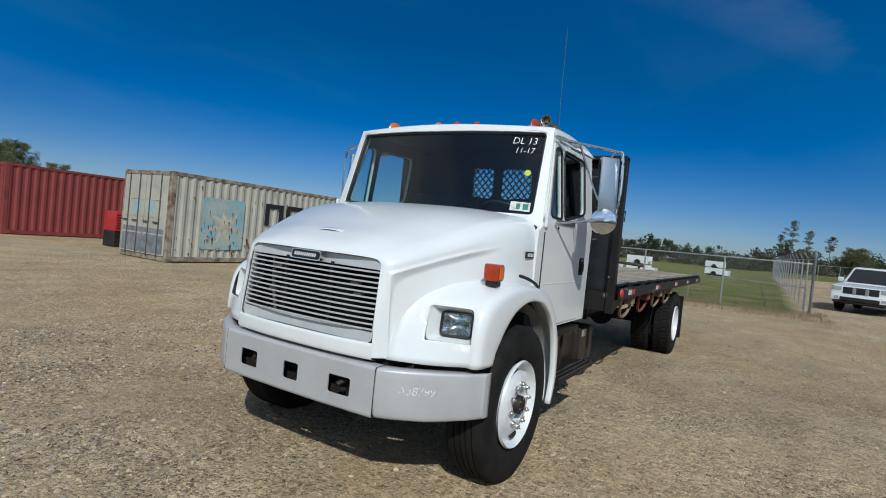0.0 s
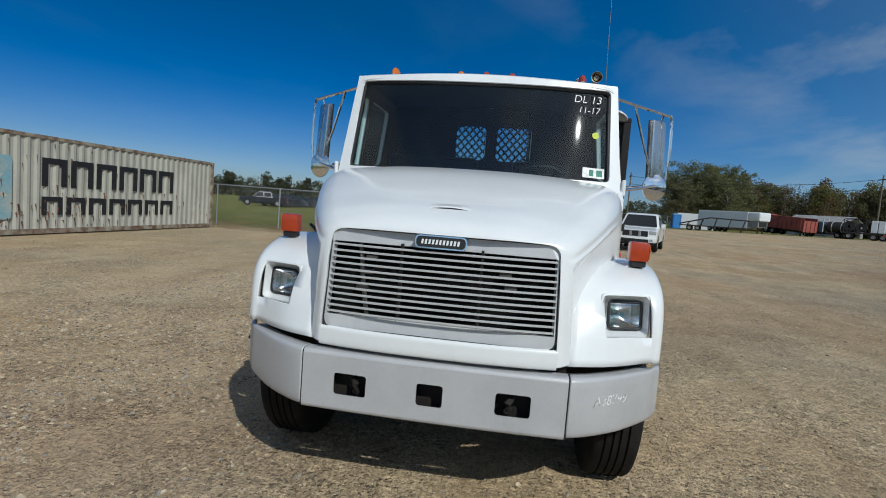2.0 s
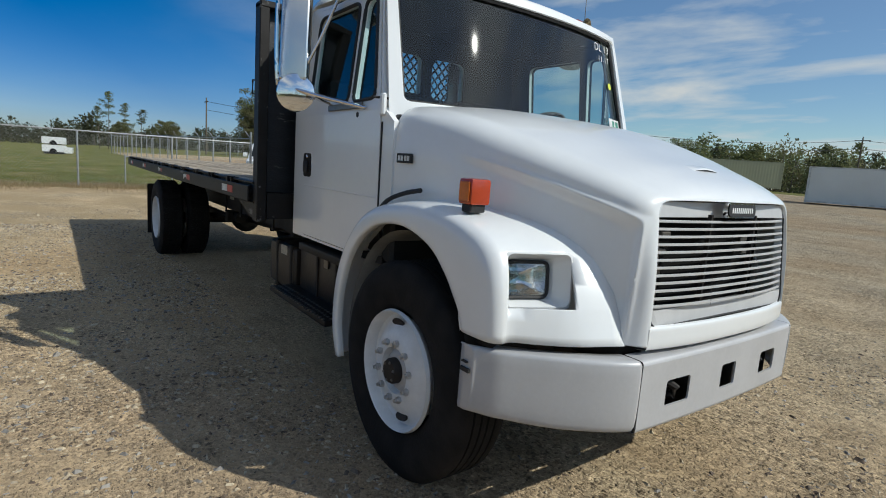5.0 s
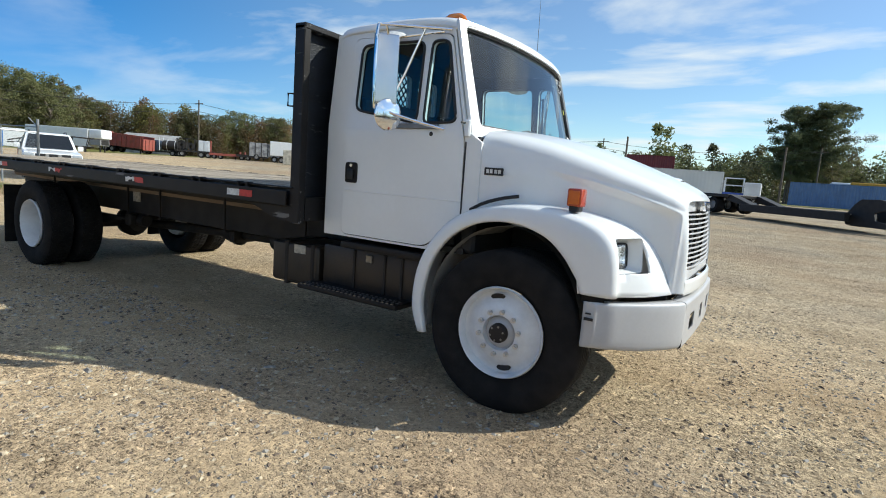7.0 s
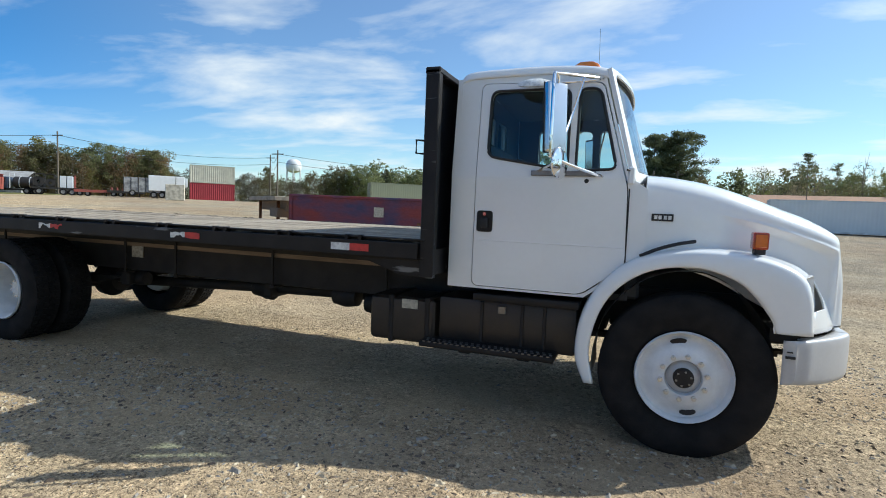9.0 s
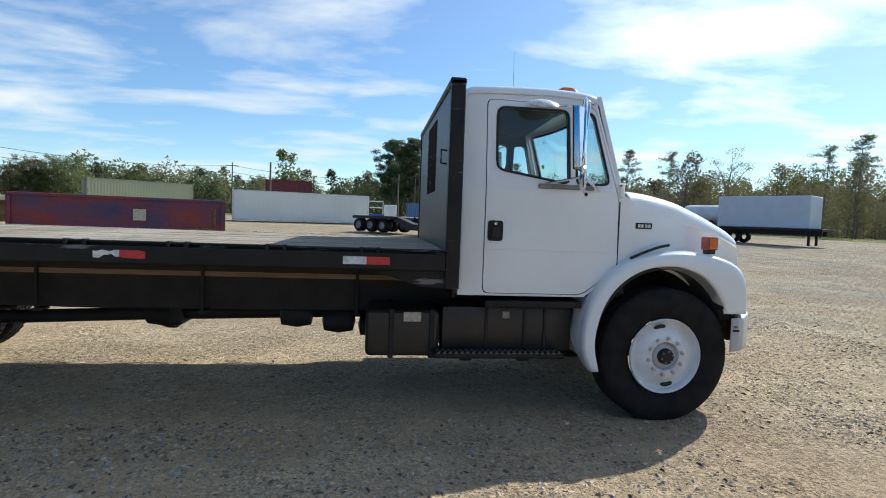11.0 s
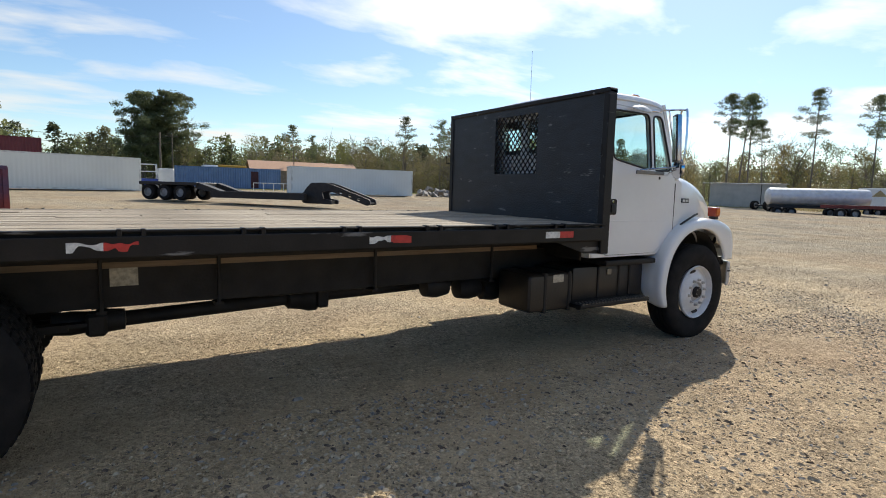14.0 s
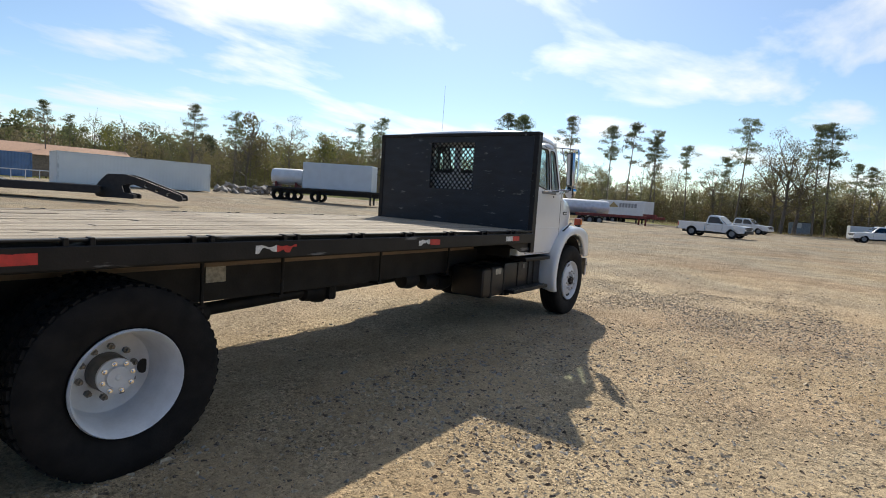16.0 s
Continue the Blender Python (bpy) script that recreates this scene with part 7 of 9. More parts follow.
def utility_body(m):
    """A pair of white service bodies, one stacked on the other."""
    t = thing("service_body", "white truck service bodies stacked in pairs", "truck body", m, "stacked service bodies")
    for z in (0.35, 1.65):
        for s in S:
            bm = sheet(B(), [(-1.5, z), (-1.5, z + 1.1), (1.5, z + 1.1), (1.5, z), (0.55, z)] + [(0.55 * math.cos(a), z + 0.55 * math.sin(a)) for a in np.linspace(0.3, math.pi - 0.3, 9)] + [(-0.55, z)], [], lambda u, v, s=s: (u, s * 1.0, v))
            thick(part("body_side", bm, M["carwhite"], t), 0.35 * s, 0)
            # flat dark half-disc standing in for the shade inside the arch
            part("arch_shadow", sheet(B(), [(0.55 * math.cos(a), z + 0.02 + 0.55 * math.sin(a)) for a in np.linspace(0, math.pi, 12)], [], lambda u, v, s=s: (u, s * 0.80, v)), M["dark"], t)
            part("arch_tyre", spin(B(), [(0.0, 0.0), (0.36, 0.0), (0.4, -0.05), (0.4, -0.15)], 20, Matrix.Translation((0, s * 0.92, z + 0.12)) @ Matrix.Rotation(-s * math.pi / 2, 4, "X")), M["rubber"], t)
        part("body_floor", box(B(), -1.5, 1.5, -0.8, 0.8, z + 0.3, z + 0.45), M["carwhite"], t)
    part("skid", box(B(), -1.4, 1.4, -0.7, 0.7, 0, 0.36), M["dark"], t)
    part("front_box", box(B(), 1.5, 2.5, -0.95, 0.95, 0.2, 1.2, 0.1, 2), M["carwhite"], t)
    return t


for x, y, a in ((-53.0, -19.0, 78), (-49.0, -16.2, 85), (-42.1, -11.1, 80), (-42.9, -6.5, 84), (-60.1, -2.1, 80), (-49.9, -10.8, 76)):
    utility_body(pose(x, y, gz(x, y), 0, 0, a) @ Matrix.Scale(0.56, 4))
# fallen ladder beams in front of the bodies
for a, b, r in (((-42.8, -15.9, 1.35), (-37.0, -9.2, 1.15), 0.13), ((-31.9, -10.0, 0.50), (-28.9, -7.4, 0.36), 0.10), ((-37.4, -7.6, 0.95), (-37.7, -5.1, 0.80), 0.12)):
    bmt = thing("steel_boom", "long dark steel boom lying on blocks", "boom")
    part("boom_beam", tube(B(), [a, b], r, 6), M["dark"], bmt)
    for k in (0.15, 0.85):
        p = Vector(a).lerp(Vector(b), k)
        part("block", box(B(), p.x - 0.07, p.x + 0.07, p.y - 0.07, p.y + 0.07, gz(p.x, p.y) - 0.02, p.z - 0.06), M["dark"], bmt)
eb = thing("electrical_cabinet", "pale beige electrical cabinet on legs", "cabinet", pose(-20.3, -5.5, gz(-20.3, -5.5), 0, 0, 82) @ Matrix.Diagonal((0.74, 0.8, 0.98, 1)))
part("cabinet_body", box(B(), -0.54, 0.54, -0.3, 0.3, 0.80, 1.80, 0.02), mat("beige_cabinet_paint", (0.52, 0.50, 0.43), 0.6, 0, 0.1, 3, 30, 0.05), eb)
part("vent_frame", box(B(), -0.30, 0.08, -0.325, -0.298, 1.40, 1.66), M["sill"], eb)
part("vent_panel", box(B(), -0.21, -0.01, -0.332, -0.324, 1.45, 1.61), M["label"], eb)
part("cabinet_latch", box(B(), 0.24, 0.36, -0.33, -0.298, 1.44, 1.52, 0.01), M["dark"], eb)
for i in range(3):
    part("cabinet_label", box(B(), -0.42, -0.36, -0.304, -0.298, 1.36 + 0.10 * i, 1.42 + 0.10 * i), M["dark"], eb)
for x in (-0.42, 0.42):
    for y in (-0.22, 0.22):
        part("leg", box(B(), x - 0.04, x + 0.04, y - 0.04, y + 0.04, 0, 0.81), M["sill"], eb)

# white enclosed trailers, toilet cabin and car carrier by the western gate
wt = thing("enclosed_trailer", "white gooseneck enclosed trailer", "trailer", pose(-80.8, 29.6, gz(-80, 30), 0, 0, 33))
part("trailer_body", box(B(), -3.4, 4.7, -1.2, 1.2, 0.65, 3.0, 0.06, 2), M["carwhite"], wt)
part("nose", box(B(), 4.68, 6.5, -1.15, 1.15, 1.75, 3.0, 0.25, 3), M["carwhite"], wt, smooth=True)
part("nose_skirt", box(B(), 4.68, 6.2, -1.0, 1.0, 0.9, 1.76, 0.05), M["rimgrey"], wt)
part("nose_window", box(B(), 6.195, 6.215, -0.8, 0.8, 1.0, 1.62, 0.004), M["dark"], wt)
for s in S:
    for x in (-1.2, -0.3):
        bg_wheel(wt, x, s * 1.05, 0.38, 0.38, 0.24)
    part("jack_leg", box(B(), 5.8, 5.92, s * 0.5 - 0.06, s * 0.5 + 0.06, 0, 0.95), M["dark"], wt)
w2 = thing("storage_box", "plain white box body on the ground", "box", pose(-90.4, 28.7, gz(-90, 29), 0, 0, 69))
part("box_shell", box(B(), -2.7, 2.7, -1.2, 1.2, 0.0, 2.5, 0.04), M["carwhite"], w2)
pt = thing("toilet_cabin", "blue portable toilet cabin", "cabin", pose(-83.6, 23.8, gz(-83.6, 23.8)))
part("cabin_shell", box(B(), -0.6, 0.6, -0.6, 0.6, 0.05, 2.15, 0.04), mat("bright_blue_plastic", (0.02, 0.16, 0.48), 0.5), pt)
part("cabin_roof", box(B(), -0.64, 0.64, -0.64, 0.64, 2.1, 2.3, 0.1, 2), mat("pale_blue_plastic", (0.20, 0.38, 0.60), 0.5), pt)
part("cabin_door", box(B(), 0.595, 0.61, -0.4, 0.4, 0.15, 2.0), mat("mid_blue_plastic", (0.03, 0.20, 0.52), 0.5), pt)
cc = thing("car_carrier", "dark empty car-carrier trailer frame", "trailer", pose(-72.8, 25.2, gz(-73, 25), 0, 0, 70) @ Matrix.Scale(0.92, 4))
bm = B()
for s in S:
    tube(bm, [(-4, s * 1.1, 0.7), (5, s * 1.1, 0.8)], 0.09, 6)
    tube(bm, [(-4, s * 1.1, 0.9), (0, s * 1.1, 2.0), (5, s * 1.1, 1.9)], 0.08, 6)
    for x, z in ((-3, 1.2), (-1.2, 1.6), (0.6, 1.95), (2.4, 1.9), (4.2, 1.85)):
        tube(bm, [(x, s * 1.1, 0.7), (x + 0.3, s * 1.1, z)], 0.06, 6)
part("carrier_frame", bm, M["dark"], cc)
for s in S:
    for x in (-2.6, -1.5):
        bg_wheel(cc, x, s * 0.9, 0.42, 0.42, 0.3)
    part("stand", box(B(), 4.0, 4.15, s * 0.7 - 0.06, s * 0.7 + 0.06, 0, 0.8), M["dark"], cc)

# the row of old trailers and trucks against the north-western trees
FADED = mat("faded_red_sheet", (0.33, 0.075, 0.055), 0.7, 0, 0.2, 2, 20, 0.1, col2=(0.22, 0.07, 0.05))
rd = thing("dump_trailer", "faded red dump trailer, its tail end low", "trailer", pose(-80.6, 38.5, gz(-80.6, 38.5), 0, 3, 24) @ Matrix.Scale(0.96, 4))
bm = B()
box(bm, -3.6, 3.4, -1.25, 1.25, 0.95, 1.05)
for s in S:
    box(bm, -3.6, 3.4, s * 1.25 - 0.04, s * 1.25 + 0.04, 0.95, 2.75, 0.01)
    box(bm, -3.6, 3.4, s * 1.25 - 0.08, s * 1.25 + 0.08, 2.70, 2.84, 0.02)
box(bm, -3.64, -3.56, -1.25, 1.25, 0.95, 3.0)
part("dump_body", bm, FADED, rd)
tg = part("tailgate", box(B(), 3.42, 3.52, -1.28, 1.28, 0.80, 2.45, 0.02), FADED, rd)
for y in (-0.8, 0.0, 0.8):
    part("tailgate_rib", box(B(), 3.52, 3.60, y - 0.06, y + 0.06, 0.85, 2.40), FADED, tg)
for i in range(9):
    for s in S:
        part("body_rib", box(B(), -3.4 + i * 0.8, -3.29 + i * 0.8, s * 1.34 - 0.05, s * 1.34 + 0.05, 0.95, 2.72), FADED, rd)
part("sub_frame", box(B(), -3.5, 3.3, -0.5, 0.5, 0.62, 0.94), M["dark"], rd)
for s in S:
    for x in (-2.9, -1.75):
        bg_wheel(rd, x, s * 0.95, 0.5, 0.5, 0.5)
    part("stand", box(B(), 2.6, 2.75, s * 0.7 - 0.06, s * 0.7 + 0.06, 0.05, 0.9), M["dark"], rd)

GREYTIN = mat("weathered_grey_tin", (0.40, 0.40, 0.385), 0.6, 0.2, 0.25, 1.0, 18, 0.1, col2=(0.24, 0.22, 0.20), stretch=(1, 6, 1))
gs = thing("metal_barn", "old grey tin barn with a low gable roof", "barn", pose(-94.0, 50.0, gz(-94, 50) - 0.2, 0, 0, 38) @ Matrix.Scale(0.98, 4))
bm = B()
box(bm, -4.2, 4.2, -3.9, 3.9, 0, 2.15)
part("barn_wall", bm, GREYTIN, gs)
part("gable", skin(B(), [[(4.16, -3.9, 2.15), (4.16, 0, 3.5), (4.16, 3.9, 2.15)], [(4.20, -3.9, 2.15), (4.20, 0, 3.5), (4.20, 3.9, 2.15)]]), M["alum"], gs)
for s in S:
    thick(part("barn_roof", skin(B(), [[(-4.7, s * 4.5, 1.95), (-4.7, 0, 3.62)], [(4.6, s * 4.5, 1.95), (4.6, 0, 3.62)]]), GREYTIN, gs, "rust-streaked tin roof sheet"), 0.05)
    for i in range(9):
        x = -4.4 + i * 1.1
        part("roof_seam", tube(B(), [(x, s * 4.45, 2.0), (x, 0.0, 3.66)], 0.03, 4), GREYTIN, gs)
for y0, y1 in ((-2.9, -1.1), (0.6, 2.7)):
    part("barn_door", box(B(), 4.205, 4.28, y0, y1, 0.0, 1.95), M["dark"], gs)
# a dark tank truck and a winch rig stand before the barn
DKBLUE = mat("dark_blue_lacquer", (0.035, 0.05, 0.085), 0.45, 0, 0.1, 2, 20, 0.05)
tt = thing("tank_truck", "old dark blue truck with a black tank", "truck", pose(-77.7, 43.1, gz(-77.7, 43.1), 0, 0, 40) @ Matrix.Scale(0.81, 4))
part("frame_rail", box(B(), -3.4, 3.2, -0.45, 0.45, 0.55, 0.85), M["dark"], tt)
cb_ = part("cab", box(B(), -3.2, -1.6, -1.1, 1.1, 0.8, 2.7, 0.18, 2), DKBLUE, tt, smooth=True)
part("bonnet", box(B(), -4.6, -3.15, -0.85, 0.85, 0.75, 1.75, 0.2, 2), DKBLUE, tt, smooth=True)
for s in S:
    part("side_window", box(B(), -2.95, -1.95, s * 1.10 - 0.012, s * 1.10 + 0.012, 1.75, 2.45, 0.01), M["dark"], cb_)
    part("exhaust_stack", tube(B(), [(-1.4, s * 0.95, 0.9), (-1.4, s * 0.95, 3.3)], 0.07, 8), M["alum"], tt)
    for x in (-3.9, 0.9, 2.1):
        bg_wheel(tt, x, s * 0.95, 0.5, 0.5, 0.4)
part("tank", spin(B(), [(0, 0), (0.75, 0.08), (0.95, 0.3), (0.95, 4.0), (0.75, 4.22), (0, 4.3)], 20, Matrix.Translation((-1.2, 0, 1.85)) @ Matrix.Rotation(math.pi / 2, 4, "Y")), M["dark"], tt, smooth=True)
for x in (-0.2, 1.2, 2.5):
    part("tank_band", spin(B(), [(0.96, 0), (0.99, 0), (0.99, 0.08), (0.96, 0.08)], 20, Matrix.Translation((x, 0, 1.85)) @ Matrix.Rotation(math.pi / 2, 4, "Y")), M["alum"], tt)
wr = thing("winch_rig", "rusty winch rig with hose reels and grey cabinets", "truck", pose(-74.7, 45.8, gz(-74.7, 45.8), 0, 0, 52) @ Matrix.Scale(0.9, 4))
part("deck", box(B(), -3.2, 2.6, -1.15, 1.15, 0.85, 1.1), M["dark"], wr)
for x, r in ((-2.4, 0.75), (-1.0, 0.6)):
    part("hose_reel", spin(B(), [(0.2, -0.55), (r, -0.55), (r, -0.48), (r * 0.7, -0.45), (r * 0.7, 0.45), (r, 0.48), (r, 0.55), (0.2, 0.55)], 18, Matrix.Translation((x, -0.3, 1.15 + r)) @ Matrix.Rotation(math.pi / 2, 4, "X")), M["dark"], wr, smooth=True)
for x in (-3.0, -1.7, -0.4):
    for s in S:
        part("rig_post", tube(B(), [(x, s * 1.05, 1.1), (x, s * 1.05, 2.95)], 0.05, 6), M["dark"], wr)
for s in S:
    part("rig_rail", tube(B(), smooth_line([(-3.2, s * 1.05, 2.6), (-2.8, s * 1.05, 2.98), (-0.6, s * 1.05, 2.98), (-0.2, s * 1.05, 2.6)], 10), 0.05, 6), M["dark"], wr)
for x in (0.2, 1.05):
    part("cabinet", box(B(), x, x + 0.75, -1.0, 1.0, 1.1, 2.85, 0.04), M["alum"], wr)
part("mast", box(B(), 1.95, 2.15, -0.15, 0.15, 1.1, 3.0), FADED, wr)
for s in S:
    for x in (-2.3, 0.6, 1.7):
        bg_wheel(wr, x, s * 0.95, 0.5, 0.5, 0.4)
for lab, x, y, yaw, L, colr, load in (("low red flat trailer by the trees", -70.1, 47.3, 50, 5.4, FADED, False), ("dark flat trailer loaded with frames", -67.4, 50.1, 47, 5.6, M["dark"], True)):
    o = thing("old_trailer", lab, "trailer", pose(x, y, gz(x, y), 0, 0, yaw) @ Matrix.Scale(0.79, 4))
    part("bed", box(B(), -L / 2, L / 2, -1.2, 1.2, 0.75, 1.0, 0.02), colr, o)
    for s in S:
        part("side_rail", box(B(), -L / 2, L / 2, s * 1.2 - 0.05, s * 1.2 + 0.05, 0.62, 1.06), colr, o)
        for xx in (-1.9, -0.8):
            bg_wheel(o, xx, s * 0.95, 0.42, 0.42, 0.4)
        part("landing_leg", box(B(), L / 2 - 0.9, L / 2 - 0.76, s * 0.7 - 0.06, s * 0.7 + 0.06, 0, 0.75), M["dark"], o)
    if load:
        for i in range(6):
            part("load_frame", box(B(), -2.3 + i * 0.85, -2.18 + i * 0.85, -1.0, 1.0, 1.0, 1.55), M["rust"], o)
rk = thing("flat_rack", "weathered grey box van behind the trailer", "box", pose(-60.9, 47.2, gz(-60, 47) + 0.25, 0, 0, 48))
part("box_shell", box(B(), -2.2, 2.0, -1.0, 1.0, 0.5, 2.35, 0.03), mat("weathered_grey_panel", (0.34, 0.345, 0.34), 0.7, 0, 0.3, 2.5, 20, 0.1, col2=(0.14, 0.14, 0.15)), rk)
for i in range(6):
    part("box_post", box(B(), -2.2 + i * 0.82, -2.12 + i * 0.82, -1.03, -0.99, 0.5, 2.35), M["dark"], rk)
for s in S:
    bg_wheel(rk, -1.2, s * 0.85, 0.40, 0.42, 0.3)
    part("leg", box(B(), 1.5, 1.62, s * 0.7 - 0.05, s * 0.7 + 0.05, -0.25, 0.5), M["dark"], rk)
rf = thing("reefer_trailer", "white refrigerated trailer with a cooling unit", "trailer", pose(-58.9, 49.2, gz(-59, 49) + 0.15, 0, 0, 47) @ Matrix.Scale(0.85, 4))
part("van_shell", box(B(), -2.6, 2.3, -1.2, 1.2, 0.95, 3.25, 0.05), M["carwhite"], rf)
part("under_frame", box(B(), -2.6, 2.3, -0.5, 0.5, 0.6, 0.94), M["dark"], rf)
cu = part("cooling_unit", box(B(), 2.3, 2.75, -0.95, 0.95, 1.7, 3.05, 0.1, 2), M["alum"], rf, smooth=True)
part("cooling_grille", box(B(), 2.75, 2.78, -0.7, 0.7, 2.0, 2.7), M["dark"], cu)
part("corner_trim", box(B(), 1.05, 1.12, -1.215, -1.20, 0.95, 3.2), M["dark"], rf)
for s in S:
    for x in (-1.9, -0.8):
        bg_wheel(rf, x, s * 0.9, 0.35, 0.5, 0.4)
    part("landing_leg", box(B(), 1.5, 1.64, s * 0.7 - 0.06, s * 0.7 + 0.06, -0.17, 0.7), M["dark"], rf)

sbx = thing("storage_box", "small beige storage box beside the stacked containers", "box", pose(-52.3, 44.2, gz(-52.3, 44.2), 0, 0, 44))
part("box_shell", box(B(), -1.0, 1.0, -0.9, 0.9, 0.0, 1.85, 0.04), M["cream"], sbx)
small_shed = thing("small_shed", "small grey shed in front of the trees", "shed", pose(87.4, -1.3, gz(87, -1), 0, 0, 4))
part("shed_wall", box(B(), -1.1, 1.1, -1.35, 1.3, 0.12, 1.75), mat("grey_blue_board", (0.34, 0.38, 0.42), 0.8), small_shed)
thick(part("shed_roof", skin(B(), [[(-1.3, -1.5, 1.80), (-1.3, 1.45, 2.0)], [(1.3, -1.5, 1.80), (1.3, 1.45, 2.0)]]), M["dark"], small_shed), 0.06)
part("shed_door", box(B(), -1.125, -1.1, -0.25, 0.35, 0.95, 1.70), M["alum"], small_shed)
part("shed_skid", box(B(), -1.0, 1.0, -1.3, 1.25, 0.0, 0.13), M["alum"], small_shed)


# ---- chain-link fences ----
M["galv"] = mat("galvanised_steel", (0.42, 0.43, 0.44), 0.45, 0.7, 0.1, 10, 80, 0.03)


def fence(a, b, h, posts, label, arms=False, pitch=0.11):
    """Posts, top rail and woven wire between two points on the ground."""
    a, b = Vector(a), Vector(b)
    L = (b - a).length
    u = (b - a) / L
    f = thing("chain_link_fence", label, "fence", None, "yard fences")

    def g(d):
        p = a + u * d
        return Vector((p.x, p.y, gz(p.x, p.y)))

    side = Vector((-u.y, u.x, 0))
    for k in range(posts + 1):
        d = L * k / posts
        p = g(d)
        r = 0.045 if k in (0, posts) else 0.03
        po = part("fence_post", tube(B(), [p, p + Vector((0, 0, h + (0.25 if k == 0 else 0.0)))], r, 8), M["galv"], f)
        if arms:
            part("wire_arm", tube(B(), [p + Vector((0, 0, h)), p + Vector((u.x * 0.25, u.y * 0.25, h + 0.28)) + side * 0.15], 0.018, 5), M["galv"], po)
    n = max(4, int(L / 3))
    part("top_rail", tube(B(), [g(L * i / n) + Vector((0, 0, h)) for i in range(n + 1)], 0.022, 6), M["galv"], f)
    verts, faces = [], []
    k = -h
    while k < L:
        for fam in (0, 1):
            d0, d1 = k, k + h
            t0, t1 = max(0.0, -d0 / h), min(1.0, (L - d0) / h)
            if t1 <= t0:
                continue
            pts = []
            for t in (t0, t1):
                z = t if fam == 0 else 1 - t
                pts.append(g(min(max(d0 + h * t, 0), L)) + Vector((0, 0, 0.04 + (h - 0.06) * z)) + side * (0.006 if fam else 0.0))
            w = Vector((0, 0, 0.0021))
            i = len(verts)
            verts += [tuple(pts[0] - w), tuple(pts[1] - w), tuple(pts[1] + w), tuple(pts[0] + w)]
            faces.append((i, i + 1, i + 2, i + 3))
        k += pitch
    me = bpy.data.meshes.new("woven_wire")
    me.from_pydata(verts, [], faces)
    me.materials.append(M["galv"])
    ob = new("woven_wire", me)
    ob.parent = f
    tagged(ob, kind="stuff")
    return f


fence((-19.25, 3.85, 0), (-18.0, -15.5, 0), 1.78, 7, "chain-link fence along the grass with bare steel posts")
fence((-19.25, 3.85, 0), (-70, 3.2, 0), 1.95, 18, "chain-link fence running west with barbed-wire arms", True, 0.16)
fence((-70, 3.2, 0), (-97, 33, 0), 1.9, 13, "distant chain-link fence beyond the grass", False, 0.35)
gate = thing("fence_gate", "leaning chain-link gate leaf by the corner post", "gate")
part("gate_tube", tube(B(), [(-19.6, 3.7, 1.0), (-20.6, -0.2, 1.05)], 0.022, 6), M["galv"], gate)
part("gate_post", tube(B(), [(-20.6, -0.2, 0.02), (-20.6, -0.2, 1.1)], 0.025, 6), M["galv"], gate)
part("gate_post", tube(B(), [(-19.6, 3.7, 0.05), (-19.6, 3.7, 1.05)], 0.025, 6), M["galv"], gate)

# ---- poles, wires, water tower ----
M["pole"] = mat("grey_weathered_pole", (0.16, 0.13, 0.10), 0.9, 0, 0.15, 3, 30, 0.2, stretch=(6, 6, 0.5))


def pole(x, y, h, arm=True, wires=None):
    t = thing("utility_pole", "wooden utility pole with a crossarm", "pole", pose(x, y, gz(x, y)), "utility poles")
    part("shaft", tube(B(), [(0, 0, 0), (0, 0, h)], 0.15, 8, r_end=0.10), M["pole"], t)
    if arm:
        part("crossarm", box(B(), -1.1, 1.1, -0.06, 0.06, h - 0.7, h - 0.55), M["pole"], t)
    return t


poles = [(-92, 18, 9), (-84, 52, 9.5), (-70, 84, 9.5), (-56, 68, 8.5), (-30, 104, 10), (6, 110, 10)]
for x, y, h in poles:
    pole(x, y, h)
pole(-14.5, 60, 6.5, False)
pole(1.0, 74, 7.0, False)
for (x0, y0, h0), (x1, y1, h1) in zip(poles, poles[1:]):
    w = thing("power_line", "slack overhead power line", "cable")
    for k, dz in ((0, 0.6), (1, 1.9)):
        pts = []
        for i in range(9):
            t = i / 8
            pts.append((x0 + (x1 - x0) * t, y0 + (y1 - y0) * t, gz(x0, y0) * (1 - t) + gz(x1, y1) * t + h0 * (1 - t) + h1 * t - dz - 1.2 * 4 * t * (1 - t)))
        part("wire", tube(B(), pts, 0.03, 4), M["seal"], w)
for x, y in ((-20.6, -4.88),):
    t = thing("lamp_pole", "thin steel lamp pole with a small curved head", "lamp pole", pose(x, y, gz(x, y)))
    part("shaft", tube(B(), smooth_line([(0, 0.05, 0), (0, 0.02, 1.9), (0, 0, 3.62), (0, -0.08, 3.76), (0, -0.28, 3.79)], 16), 0.021, 8), M["galv"], t, smooth=True)
    part("lamp_head", box(B(), -0.06, 0.06, -0.38, -0.26, 3.74, 3.94, 0.03), M["galv"], t)
wtw = thing("water_tower", "white water tower on slender legs", "water tower", pose(-136.2, 183.2, gz(-136, 183)))
part("tank_bowl", spin(B(), [(0, 18.6), (1.4, 18.4), (2.6, 17.6), (3.1, 16.4), (3.1, 14.6), (2.7, 13.6), (1.2, 12.9), (0, 12.8)], 32), M["carwhite"], wtw, smooth=True)
part("riser", tube(B(), [(0, 0, 0), (0, 0, 12.9)], 0.5, 10), M["carwhite"], wtw)
